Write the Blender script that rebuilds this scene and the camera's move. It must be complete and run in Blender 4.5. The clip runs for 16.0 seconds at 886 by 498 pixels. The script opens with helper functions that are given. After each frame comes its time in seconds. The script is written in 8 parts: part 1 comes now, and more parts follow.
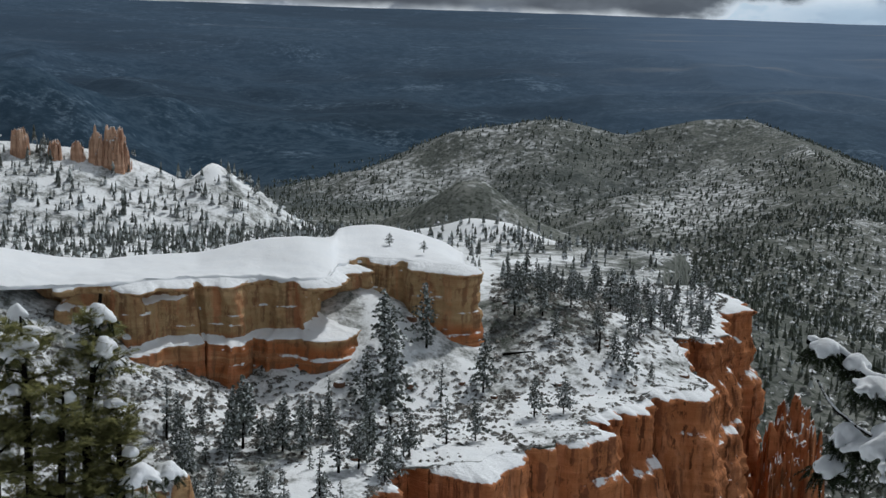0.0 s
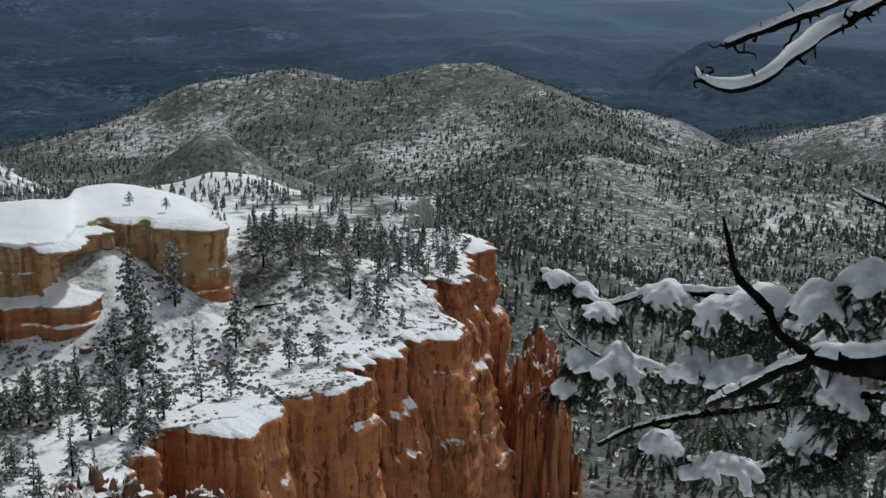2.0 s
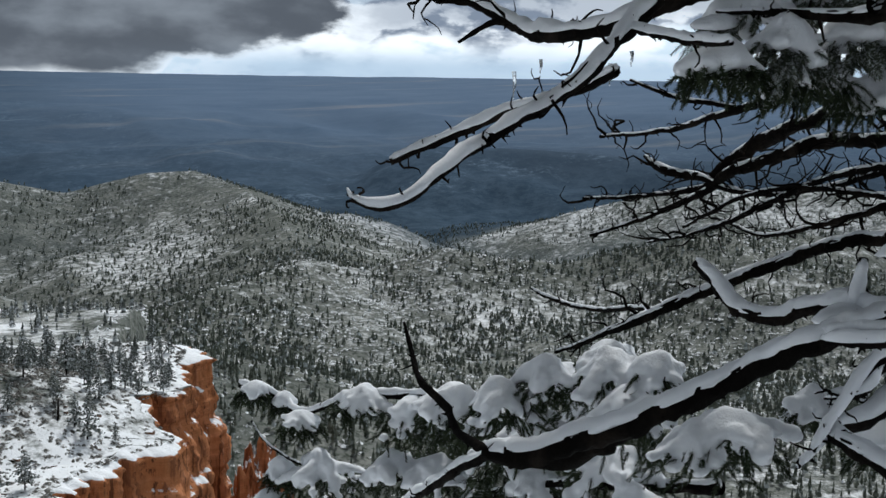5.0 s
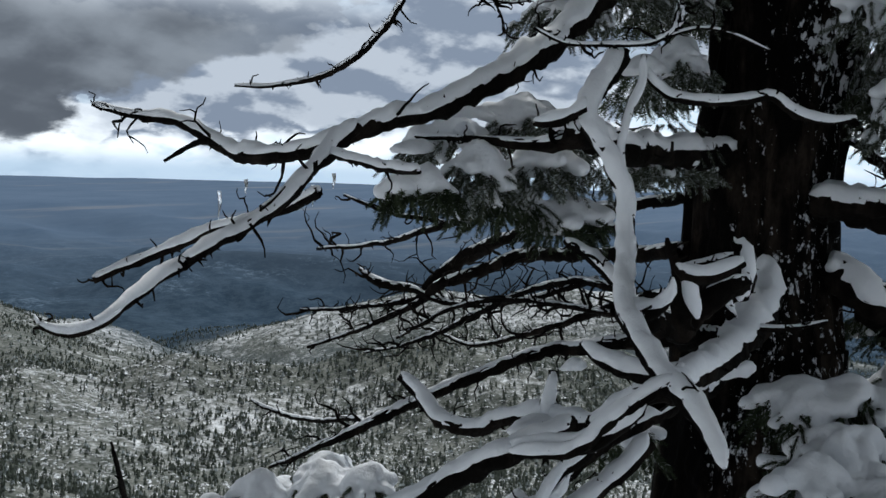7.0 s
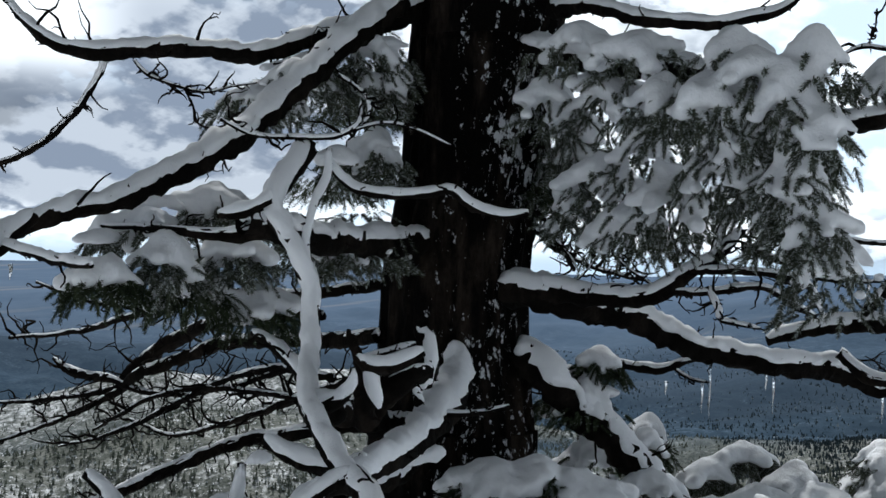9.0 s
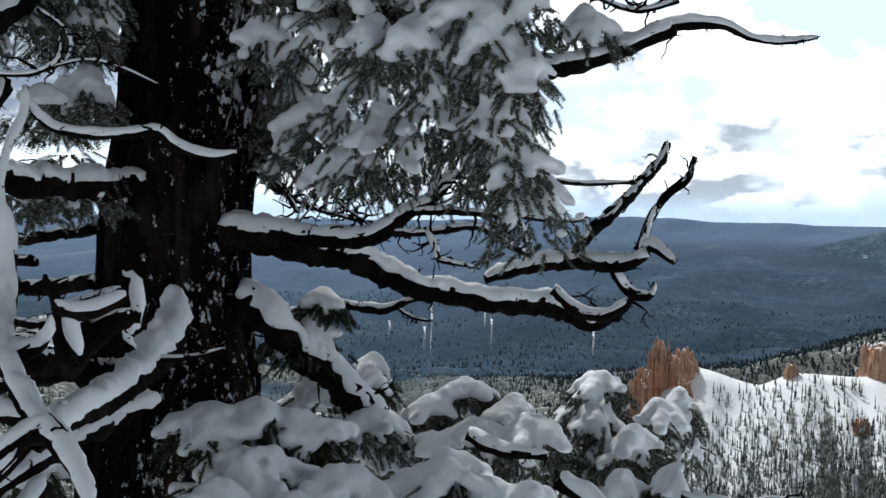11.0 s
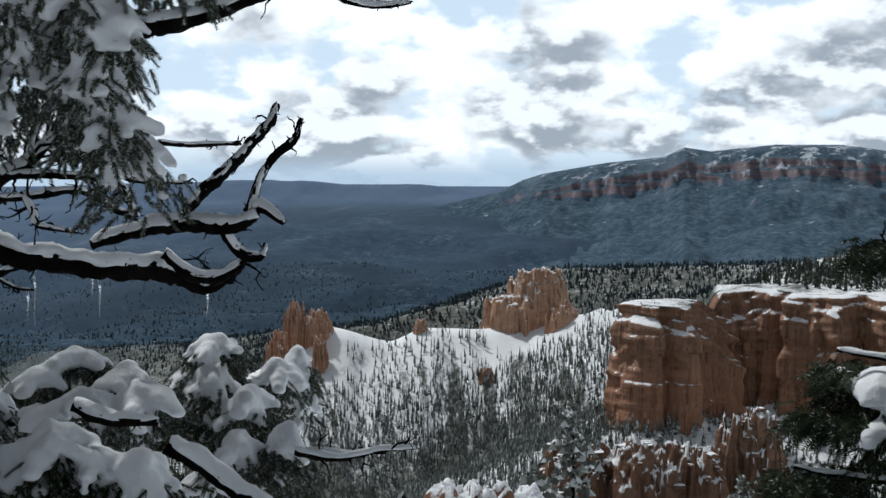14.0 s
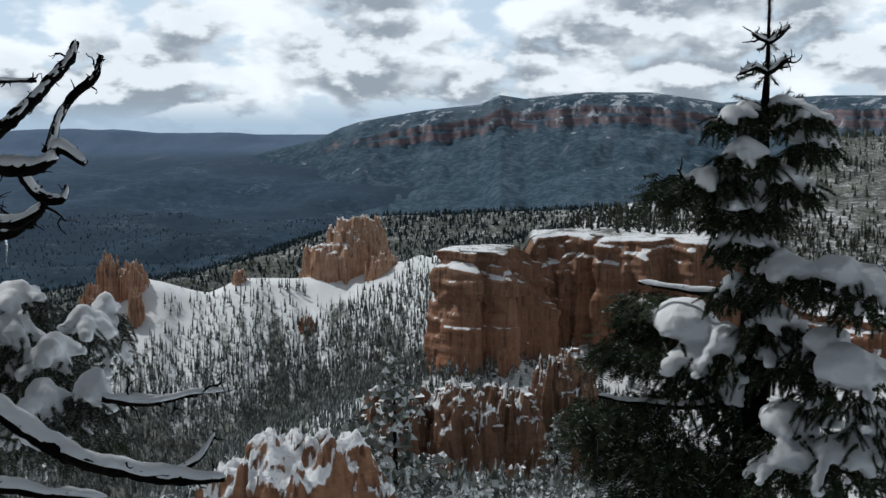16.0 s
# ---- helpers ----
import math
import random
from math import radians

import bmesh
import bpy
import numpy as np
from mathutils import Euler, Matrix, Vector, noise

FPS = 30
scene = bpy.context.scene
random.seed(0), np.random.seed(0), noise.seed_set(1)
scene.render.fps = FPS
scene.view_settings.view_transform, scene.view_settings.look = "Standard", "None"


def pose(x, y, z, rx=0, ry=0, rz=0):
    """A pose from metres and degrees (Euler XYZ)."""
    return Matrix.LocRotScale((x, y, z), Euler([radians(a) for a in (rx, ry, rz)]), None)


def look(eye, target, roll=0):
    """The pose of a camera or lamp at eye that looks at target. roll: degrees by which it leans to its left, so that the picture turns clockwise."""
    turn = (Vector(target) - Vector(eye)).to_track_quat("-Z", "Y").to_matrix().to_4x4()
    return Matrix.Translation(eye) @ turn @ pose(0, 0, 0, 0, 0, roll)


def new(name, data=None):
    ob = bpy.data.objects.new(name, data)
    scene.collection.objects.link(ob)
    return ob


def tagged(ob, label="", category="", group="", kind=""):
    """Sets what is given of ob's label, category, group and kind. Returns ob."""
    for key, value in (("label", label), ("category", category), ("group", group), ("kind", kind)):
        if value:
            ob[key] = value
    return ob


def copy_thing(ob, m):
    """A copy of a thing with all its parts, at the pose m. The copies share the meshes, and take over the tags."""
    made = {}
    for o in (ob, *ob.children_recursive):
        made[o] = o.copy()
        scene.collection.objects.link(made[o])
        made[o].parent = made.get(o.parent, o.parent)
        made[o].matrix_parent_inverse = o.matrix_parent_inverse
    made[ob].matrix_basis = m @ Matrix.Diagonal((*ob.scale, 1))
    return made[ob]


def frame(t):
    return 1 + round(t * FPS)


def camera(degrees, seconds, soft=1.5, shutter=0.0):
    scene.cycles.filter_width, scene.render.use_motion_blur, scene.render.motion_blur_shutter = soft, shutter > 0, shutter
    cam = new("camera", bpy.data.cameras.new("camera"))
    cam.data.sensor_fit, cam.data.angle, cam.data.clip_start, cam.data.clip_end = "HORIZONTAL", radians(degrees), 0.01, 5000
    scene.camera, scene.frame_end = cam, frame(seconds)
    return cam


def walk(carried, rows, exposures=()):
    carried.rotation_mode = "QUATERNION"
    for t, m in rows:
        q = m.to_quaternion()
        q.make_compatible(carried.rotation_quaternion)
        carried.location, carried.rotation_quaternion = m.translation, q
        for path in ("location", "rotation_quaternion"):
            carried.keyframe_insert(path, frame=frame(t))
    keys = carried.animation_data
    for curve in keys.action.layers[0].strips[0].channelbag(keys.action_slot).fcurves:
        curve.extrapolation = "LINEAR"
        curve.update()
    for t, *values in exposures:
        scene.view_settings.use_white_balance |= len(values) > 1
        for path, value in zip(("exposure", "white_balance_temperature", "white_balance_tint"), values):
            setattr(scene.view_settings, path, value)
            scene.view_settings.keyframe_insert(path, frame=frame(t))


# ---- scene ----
cam = camera(39.08, 16.0, soft=1.5)
# seconds, eye (x, y, z), pitch, roll, yaw
ROWS = [
    (0.0, -0.000, -0.000, 1.600, -10.88, -1.86, 0.36),
    (0.5, -0.012, -0.087, 1.611, -11.94, -1.55, -1.75),
    (1.0, -0.015, -0.144, 1.624, -13.04, -0.95, -4.93),
    (1.5, -0.011, -0.155, 1.626, -13.23, -1.12, -8.50),
    (2.0, -0.005, -0.152, 1.630, -12.90, -1.10, -11.62),
    (2.5, 0.006, -0.149, 1.625, -12.46, -1.36, -14.03),
    (3.0, 0.017, -0.162, 1.638, -11.74, -1.26, -15.50),
    (5.5, 0.070, -0.278, 1.675, -6.75, -1.44, -27.74),
    (6.0, 0.078, -0.296, 1.685, -5.54, -2.19, -30.65),
    (6.5, 0.088, -0.316, 1.699, -4.25, -2.06, -33.77),
    (7.0, 0.104, -0.339, 1.716, -2.93, -1.53, -36.90),
    (7.5, 0.114, -0.358, 1.730, -1.70, -1.66, -39.56),
    (8.0, 0.127, -0.383, 1.745, -0.68, -1.66, -42.37),
    (8.5, 0.145, -0.403, 1.751, 0.18, -1.65, -45.17),
    (9.0, 0.171, -0.419, 1.751, 0.95, -1.39, -49.27),
    (9.5, 0.195, -0.439, 1.747, 0.34, -1.42, -52.66),
    (12.0, 0.247, -0.529, 1.745, -2.14, -0.57, -65.88),
    (12.5, 0.254, -0.536, 1.743, -2.55, -0.55, -68.82),
    (13.0, 0.254, -0.551, 1.744, -2.88, -0.13, -71.65),
    (13.5, 0.256, -0.565, 1.742, -2.86, -0.17, -74.56),
    (14.0, 0.249, -0.580, 1.740, -2.94, -0.07, -77.33),
    (14.5, 0.244, -0.591, 1.738, -3.16, 0.56, -79.87),
    (15.0, 0.239, -0.601, 1.731, -3.65, 0.55, -82.40),
    (15.5, 0.249, -0.608, 1.721, -4.34, 0.49, -84.35),
    (16.0, 0.254, -0.608, 1.710, -5.33, 0.19, -85.65),
]
EXPOSURES = [(0.0, -0.74, 6000, 7), (3.0, -0.58, 6000, 7), (6.0, -0.34, 6000, 7), (8.5, -0.24, 6000, 7), (9.5, 0.0, 6000, 7), (12.0, -0.06, 6000, 7), (13.0, -0.24, 6000, 7), (16.0, -0.66, 6000, 7)]
walk(cam, [(t, pose(x, y, z, 90 + pitch, roll, yaw)) for t, x, y, z, pitch, roll, yaw in ROWS], EXPOSURES)

# ---- light: a veiled sun ahead and high, under broken winter cloud ----
SUN_BEARING, SUN_HEIGHT = 36.0, 52.0
SKY_GAIN = 1.0


def world_sky():
    w = bpy.data.worlds.new("winter_sky")
    scene.world = w
    w.use_nodes = True
    nt = w.node_tree
    nt.nodes.clear()
    N, L = nt.nodes.new, nt.links.new

    def math_node(op, a, b=None, clamp=False):
        n = N("ShaderNodeMath")
        n.operation, n.use_clamp = op, clamp
        for i, v in enumerate((a, b)):
            if v is None:
                continue
            if isinstance(v, (int, float)):
                n.inputs[i].default_value = v
            else:
                L(v, n.inputs[i])
        return n.outputs[0]

    def remap(v, a, b, c=0.0, d=1.0, smooth=True):
        n = N("ShaderNodeMapRange")
        n.interpolation_type = "SMOOTHSTEP" if smooth else "LINEAR"
        L(v, n.inputs[0])
        for i, k in enumerate((a, b, c, d)):
            n.inputs[1 + i].default_value = k
        return n.outputs[0]

    def mix(f, a, b):
        n = N("ShaderNodeMix")
        n.data_type = "RGBA"
        for i, v in ((0, f), (6, a), (7, b)):
            if isinstance(v, tuple):
                n.inputs[i].default_value = (*v, 1)
            elif isinstance(v, (int, float)):
                n.inputs[i].default_value = v
            else:
                L(v, n.inputs[i])
        return n.outputs[2]

    def noise_tex(vec, scale, detail, rough, lac=2.0):
        n = N("ShaderNodeTexNoise")
        L(vec, n.inputs["Vector"])
        n.inputs["Scale"].default_value, n.inputs["Detail"].default_value = scale, detail
        n.inputs["Roughness"].default_value, n.inputs["Lacunarity"].default_value = rough, lac
        return n.outputs["Fac"]

    out, bg = N("ShaderNodeOutputWorld"), N("ShaderNodeBackground")
    sky = N("ShaderNodeTexSky")
    sky.sky_type, sky.sun_disc = "NISHITA", False
    sky.sun_elevation, sky.sun_rotation = radians(SUN_HEIGHT), radians(SUN_BEARING)
    sky.altitude = 2400
    clear = N("ShaderNodeVectorMath")
    clear.operation = "SCALE"
    L(sky.outputs[0], clear.inputs[0])
    clear.inputs[3].default_value = 0.09

    co = N("ShaderNodeTexCoord").outputs["Generated"]
    sep = N("ShaderNodeSeparateXYZ")
    L(co, sep.inputs[0])
    up = math_node("MAXIMUM", sep.outputs[2], 0.0)
    bearing = math_node("MULTIPLY", math_node("ARCTAN2", sep.outputs[0], sep.outputs[1]), 57.296)
    rise = math_node("MULTIPLY", math_node("ARCSINE", sep.outputs[2]), 57.296)
    # a flat cloud deck seen in perspective, and the same deck a little nearer overhead
    den = math_node("ADD", up, 0.46)
    comb = N("ShaderNodeCombineXYZ")
    L(math_node("DIVIDE", sep.outputs[0], den), comb.inputs[0])
    L(math_node("DIVIDE", sep.outputs[1], den), comb.inputs[1])
    deck = comb.outputs[0]
    near = N("ShaderNodeVectorMath")
    near.operation = "SCALE"
    L(deck, near.inputs[0])
    near.inputs[3].default_value = 0.974

    def density(vec):
        return math_node("ADD", math_node("MULTIPLY", noise_tex(vec, 1.8, 2, 0.5), 0.42), math_node("MULTIPLY", noise_tex(vec, 7.5, 9, 0.52), 0.98))

    d0, d1 = density(deck), density(near.outputs[0])
    # storm cloud ahead at the start, its ragged foot lifting towards the clearing side
    foot = math_node("ADD", remap(bearing, 9.0, 34.0, -0.2, 6.5), math_node("MULTIPLY", math_node("SUBTRACT", noise_tex(deck, 6.0, 6, 0.55), 0.5), remap(bearing, 6.0, 24.0, 1.2, 7.0)))
    over = math_node("SUBTRACT", rise, foot)
    storm = math_node("MULTIPLY", remap(over, -0.2, 0.55), math_node("MULTIPLY", remap(bearing, 24.0, 36.0, 1.0, 0.0), math_node("SUBTRACT", 1.0, math_node("MULTIPLY", remap(bearing, 15.0, 23.0), remap(rise, 6.5, 9.0)))))
    # a grey bank over the middle, white openings above it
    bank = math_node("MULTIPLY", math_node("MULTIPLY", remap(math_node("ADD", rise, math_node("MULTIPLY", math_node("SUBTRACT", d0, 0.7), 5.0)), 1.9, 3.6), math_node("MAXIMUM", remap(rise, 7.0, 10.0, 1.0, 0.0), math_node("MULTIPLY", remap(bearing, 31.0, 36.0), remap(rise, 11.0, 15.0, 1.0, 0.0)))), math_node("MULTIPLY", remap(bearing, 12.0, 24.0), remap(bearing, 42.0, 52.0, 1.0, 0.0)))
    # open blue above the clearing side
    hole = math_node("MULTIPLY", remap(bearing, 60.0, 76.0), math_node("MULTIPLY", remap(rise, 6.5, 9.5), remap(rise, 14.0, 22.0, 1.0, 0.0)))
    cover = math_node("SUBTRACT", math_node("ADD", d0, math_node("MULTIPLY", storm, 0.6)), math_node("MULTIPLY", hole, 0.10))
    amount = math_node("MAXIMUM", remap(cover, 0.575, 0.69), bank)
    lit = remap(math_node("SUBTRACT", d0, d1), -0.05, 0.07)
    soft = math_node("ADD", math_node("MULTIPLY", noise_tex(deck, 1.8, 2, 0.5), 0.42), math_node("MULTIPLY", noise_tex(deck, 6.0, 4, 0.5), 0.98))
    body_d = math_node("ADD", math_node("MULTIPLY", d0, 0.35), math_node("MULTIPLY", soft, 0.65))
    thick = remap(math_node("ADD", math_node("ADD", body_d, math_node("MULTIPLY", bank, 0.19)), math_node("MULTIPLY", remap(rise, 3.5, 7.0, 0.05, -0.04), remap(bearing, 54.0, 68.0))), 0.645, 0.82)
    shade = math_node("MULTIPLY", thick, math_node("SUBTRACT", 1.0, math_node("MULTIPLY", lit, 0.80)))
    gap = math_node("MULTIPLY", remap(rise, 7.0, 9.0), math_node("MULTIPLY", remap(bearing, 19.0, 23.0), remap(bearing, 31.0, 35.0, 1.0, 0.0)))
    shade = math_node("MULTIPLY", shade, math_node("SUBTRACT", 1.0, gap))
    shade = math_node("MAXIMUM", shade, math_node("MULTIPLY", math_node("MULTIPLY", bank, remap(d0, 0.50, 0.64, 0.66, 1.0)), math_node("SUBTRACT", 1.0, math_node("MULTIPLY", lit, 0.30))))
    white = (1.55, 1.57, 1.58)
    cloud = mix(shade, white, mix(remap(bearing, 50.0, 66.0), (0.31, 0.36, 0.45), (0.52, 0.57, 0.63)))
    dark = mix(remap(noise_tex(deck, 4.6, 6, 0.5), 0.40, 0.66), (0.14, 0.155, 0.18), (0.325, 0.352, 0.39))
    cloud = mix(storm, cloud, dark)
    # the deck is thicker and darker overhead and behind
    roof = remap(sep.outputs[2], 0.24, 0.55)
    rear = remap(math_node("ADD", math_node("MULTIPLY", sep.outputs[0], 0.78), math_node("MULTIPLY", sep.outputs[1], 0.62)), -0.35, 0.25, 1.0, 0.0)
    cloud = mix(math_node("MULTIPLY", math_node("MAXIMUM", roof, rear), 0.85), cloud, mix(roof, (0.31, 0.325, 0.34), (0.205, 0.212, 0.22)))
    # glow round the veiled sun
    sv = Vector((math.sin(radians(SUN_BEARING)) * math.cos(radians(SUN_HEIGHT)), math.cos(radians(SUN_BEARING)) * math.cos(radians(SUN_HEIGHT)), math.sin(radians(SUN_HEIGHT))))
    dot = N("ShaderNodeVectorMath")
    dot.operation = "DOT_PRODUCT"
    L(co, dot.inputs[0])
    dot.inputs[1].default_value = sv
    glow = remap(dot.outputs["Value"], 0.88, 1.0, 0.0, 0.9)
    cloud = mix(math_node("MULTIPLY", glow, 0.7), cloud, (2.2, 2.2, 2.15))
    pale = mix(0.80, clear.outputs[0], (1.05, 1.20, 1.34))
    body = mix(math_node("MAXIMUM", amount, math_node("MAXIMUM", roof, rear)), pale, cloud)
    # pale strip of clear air low on the horizon
    strip = math_node("MULTIPLY", remap(rise, 0.3, 1.7, 0.9, 0.0), math_node("SUBTRACT", 1.0, math_node("MULTIPLY", storm, 0.9)))
    strip = math_node("MULTIPLY", strip, remap(bearing, 6.0, 18.0))
    body = mix(strip, body, (0.66, 0.82, 0.98))
    L(body, bg.inputs[0])
    bg.inputs[1].default_value = SKY_GAIN
    L(bg.outputs[0], out.inputs[0])


world_sky()
sun = new("sun", bpy.data.lights.new("sun", "SUN"))
sun.data.energy, sun.data.angle, sun.data.color = 3.1, radians(2.0), (1.0, 0.95, 0.88)
sun.matrix_world = look((300 * math.sin(radians(SUN_BEARING)), 300 * math.cos(radians(SUN_BEARING)), 300 * math.tan(radians(SUN_HEIGHT))), (0, 0, 0))

# ---- materials ----
class Nodes:
    """Short-hand for one procedural material."""

    def __init__(self, name):
        self.m = bpy.data.materials.new(name)
        self.m.use_nodes = True
        self.nt = self.m.node_tree
        self.b = self.nt.nodes["Principled BSDF"]
        self.co = self.node("ShaderNodeTexCoord").outputs["Object"]

    def node(self, kind):
        return self.nt.nodes.new(kind)

    def link(self, a, b):
        self.nt.links.new(a, b)

    def put(self, sock, v):
        if isinstance(v, tuple):
            sock.default_value = (*v, 1) if len(v) == 3 and sock.type == "RGBA" else v
        elif isinstance(v, (int, float)):
            sock.default_value = v
        else:
            self.link(v, sock)

    def noise(self, scale, detail=4, rough=0.55, vec=None, stretch=None):
        n = self.node("ShaderNodeTexNoise")
        v = vec or self.co
        if stretch:
            mp = self.node("ShaderNodeMapping")
            mp.inputs["Scale"].default_value = stretch
            self.link(v, mp.inputs[0])
            v = mp.outputs[0]
        self.link(v, n.inputs["Vector"])
        n.inputs["Scale"].default_value, n.inputs["Detail"].default_value, n.inputs["Roughness"].default_value = scale, detail, rough
        return n.outputs["Fac"]

    def math(self, op, a, b=0.0, clamp=False):
        n = self.node("ShaderNodeMath")
        n.operation, n.use_clamp = op, clamp
        self.put(n.inputs[0], a)
        self.put(n.inputs[1], b)
        return n.outputs[0]

    def remap(self, v, a, b, c=0.0, d=1.0):
        n = self.node("ShaderNodeMapRange")
        n.interpolation_type = "SMOOTHSTEP"
        self.put(n.inputs[0], v)
        for i, k in enumerate((a, b, c, d)):
            n.inputs[1 + i].default_value = k
        return n.outputs[0]

    def mix(self, f, a, b):
        n = self.node("ShaderNodeMix")
        n.data_type = "RGBA"
        self.put(n.inputs[0], f)
        self.put(n.inputs[6], a)
        self.put(n.inputs[7], b)
        return n.outputs[2]

    def up(self):
        g = self.node("ShaderNodeNewGeometry")
        s = self.node("ShaderNodeSeparateXYZ")
        self.link(g.outputs["Normal"], s.inputs[0])
        return s.outputs[2]

    def height(self):
        g = self.node("ShaderNodeNewGeometry")
        s = self.node("ShaderNodeSeparateXYZ")
        self.link(g.outputs["Position"], s.inputs[0])
        return s.outputs[2]

    def bump(self, h, strength, dist):
        n = self.node("ShaderNodeBump")
        self.put(n.inputs["Strength"], strength)
        self.put(n.inputs["Distance"], dist)
        self.link(h, n.inputs["Height"])
        self.link(n.outputs[0], self.b.inputs["Normal"])

    def done(self, colour, rough=0.9, spec=0.2):
        self.put(self.b.inputs["Base Color"], colour)
        self.put(self.b.inputs["Roughness"], rough)
        self.put(self.b.inputs["Specular IOR Level"], spec)
        return self.m


SNOW = (0.86, 0.88, 0.91)


def mat_snow(name, scale, dist):
    n = Nodes(name)
    a, b = n.noise(scale, 5, 0.6), n.noise(scale * 7, 4, 0.65)
    n.bump(n.math("ADD", a, n.math("MULTIPLY", b, 0.35)), 0.4, dist)
    n.b.inputs["Subsurface Weight"].default_value = 0.0
    return n.done(n.mix(a, (0.80, 0.83, 0.88), (0.90, 0.91, 0.93)), 0.75, 0.25)


def mat_rock(name, low, high, z0, z1, snow=0.62, grain=0.35, stain=(0.20, 0.09, 0.05), joints=0.85):
    """Bedded limestone: colour bands by height, vertical stains, snow lying where it is flat enough."""
    n = Nodes(name)
    z = n.height()
    warp = n.math("MULTIPLY", n.noise(0.06, 4), 6.0)
    zz = n.math("ADD", z, warp)
    bed = n.remap(zz, z0 + 3, z1 + 3)
    col = n.mix(bed, low, high)
    beds = n.noise(1.0, 5, 0.7, stretch=(0.015, 0.015, 0.55))
    col = n.mix(n.remap(beds, 0.42, 0.7, 0.0, 0.55), col, tuple(min(1, c * 1.35 + 0.04) for c in high))
    run = n.noise(0.5, 5, 0.65, stretch=(1.0, 1.0, 0.10))
    col = n.mix(n.remap(run, 0.50, 0.62, 0.0, 0.85), col, stain)
    seam = n.noise(0.9, 4, 0.6, stretch=(1.0, 1.0, 0.05))
    col = n.mix(n.remap(seam, 0.565, 0.63, 0.0, joints), col, tuple(c * 0.45 for c in stain))
    wash = n.noise(0.32, 5, 0.6, stretch=(1.0, 1.0, 0.07))
    col = n.mix(n.remap(wash, 0.52, 0.68, 0.0, 0.6), col, tuple(min(1, c * 1.25 + 0.05) for c in low))
    spot = n.noise(grain, 6, 0.65)
    col = n.mix(n.remap(spot, 0.35, 0.75, 0.0, 0.5), col, tuple(c * 0.6 for c in low))
    lie = n.math("ADD", n.up(), n.math("MULTIPLY", n.math("SUBTRACT", n.noise(0.45, 5, 0.65), 0.5), 0.9))
    s = n.remap(lie, snow, snow + 0.12)
    col = n.mix(s, col, SNOW)
    n.bump(n.math("ADD", n.math("MULTIPLY", run, 0.6), n.math("ADD", n.math("MULTIPLY", beds, 0.8), n.math("MULTIPLY", spot, 0.6))), 0.9, 0.8)
    return n.done(col, 0.95, 0.1)


def mat_ground():
    """Snow over soil, scrub and rock. The 'cover' attribute: how much snow lies, how far it is dark wooded plain, how
    much haze pales the far colour.
    """
    n = Nodes("snowy_ground")
    at = n.node("ShaderNodeAttribute")
    at.attribute_name = "cover"
    s3 = n.node("ShaderNodeSeparateColor")
    n.link(at.outputs["Color"], s3.inputs[0])
    cover, plain = s3.outputs[0], s3.outputs[1]
    soil = n.mix(n.remap(n.noise(0.05, 5), 0.35, 0.7), (0.125, 0.134, 0.124), (0.245, 0.252, 0.232))
    scrub = n.mix(n.remap(n.noise(0.35, 5, 0.7), 0.44, 0.64), soil, (0.050, 0.060, 0.048))
    broad, mid, small = n.noise(0.010, 5, 0.6), n.noise(0.13, 5, 0.70), n.noise(1.1, 4, 0.7)
    patch = n.math("ADD", n.math("MULTIPLY", broad, 0.45), n.math("ADD", n.math("MULTIPLY", mid, 0.85), n.math("MULTIPLY", small, 0.35)))
    lie = n.math("ADD", n.math("SUBTRACT", patch, 0.825), n.math("SUBTRACT", cover, 0.5))
    lie = n.math("ADD", lie, n.math("MULTIPLY", n.math("SUBTRACT", n.up(), 0.88), 0.6))
    snow = n.remap(lie, -0.12, 0.15)
    snowc = n.mix(n.noise(0.2, 5, 0.6), (0.80, 0.83, 0.87), (0.92, 0.93, 0.94))
    near = n.mix(snow, scrub, snowc)
    # far woods are tinted blue: distance haze put into the colour
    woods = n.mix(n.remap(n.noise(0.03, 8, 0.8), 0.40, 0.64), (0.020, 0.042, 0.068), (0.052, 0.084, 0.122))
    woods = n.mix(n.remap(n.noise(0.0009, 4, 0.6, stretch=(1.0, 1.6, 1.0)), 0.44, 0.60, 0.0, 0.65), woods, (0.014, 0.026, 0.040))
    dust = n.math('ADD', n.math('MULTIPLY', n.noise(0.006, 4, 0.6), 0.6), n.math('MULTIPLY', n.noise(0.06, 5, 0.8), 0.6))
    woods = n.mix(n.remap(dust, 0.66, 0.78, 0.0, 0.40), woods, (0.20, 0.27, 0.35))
    # pale streaks stand for sunlit strips of the plain, put in as colour
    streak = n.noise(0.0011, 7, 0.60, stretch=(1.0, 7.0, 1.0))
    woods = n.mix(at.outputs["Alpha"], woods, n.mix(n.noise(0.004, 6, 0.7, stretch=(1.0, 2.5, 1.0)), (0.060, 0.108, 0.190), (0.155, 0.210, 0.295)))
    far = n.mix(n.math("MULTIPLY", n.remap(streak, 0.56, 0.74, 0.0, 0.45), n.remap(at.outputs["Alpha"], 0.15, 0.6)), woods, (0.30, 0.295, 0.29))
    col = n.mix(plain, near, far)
    n.bump(n.math("ADD", patch, n.math("MULTIPLY", n.noise(2.5, 3), 0.12)), 0.4, 0.9)
    return n.done(col, 0.95, 0.05)


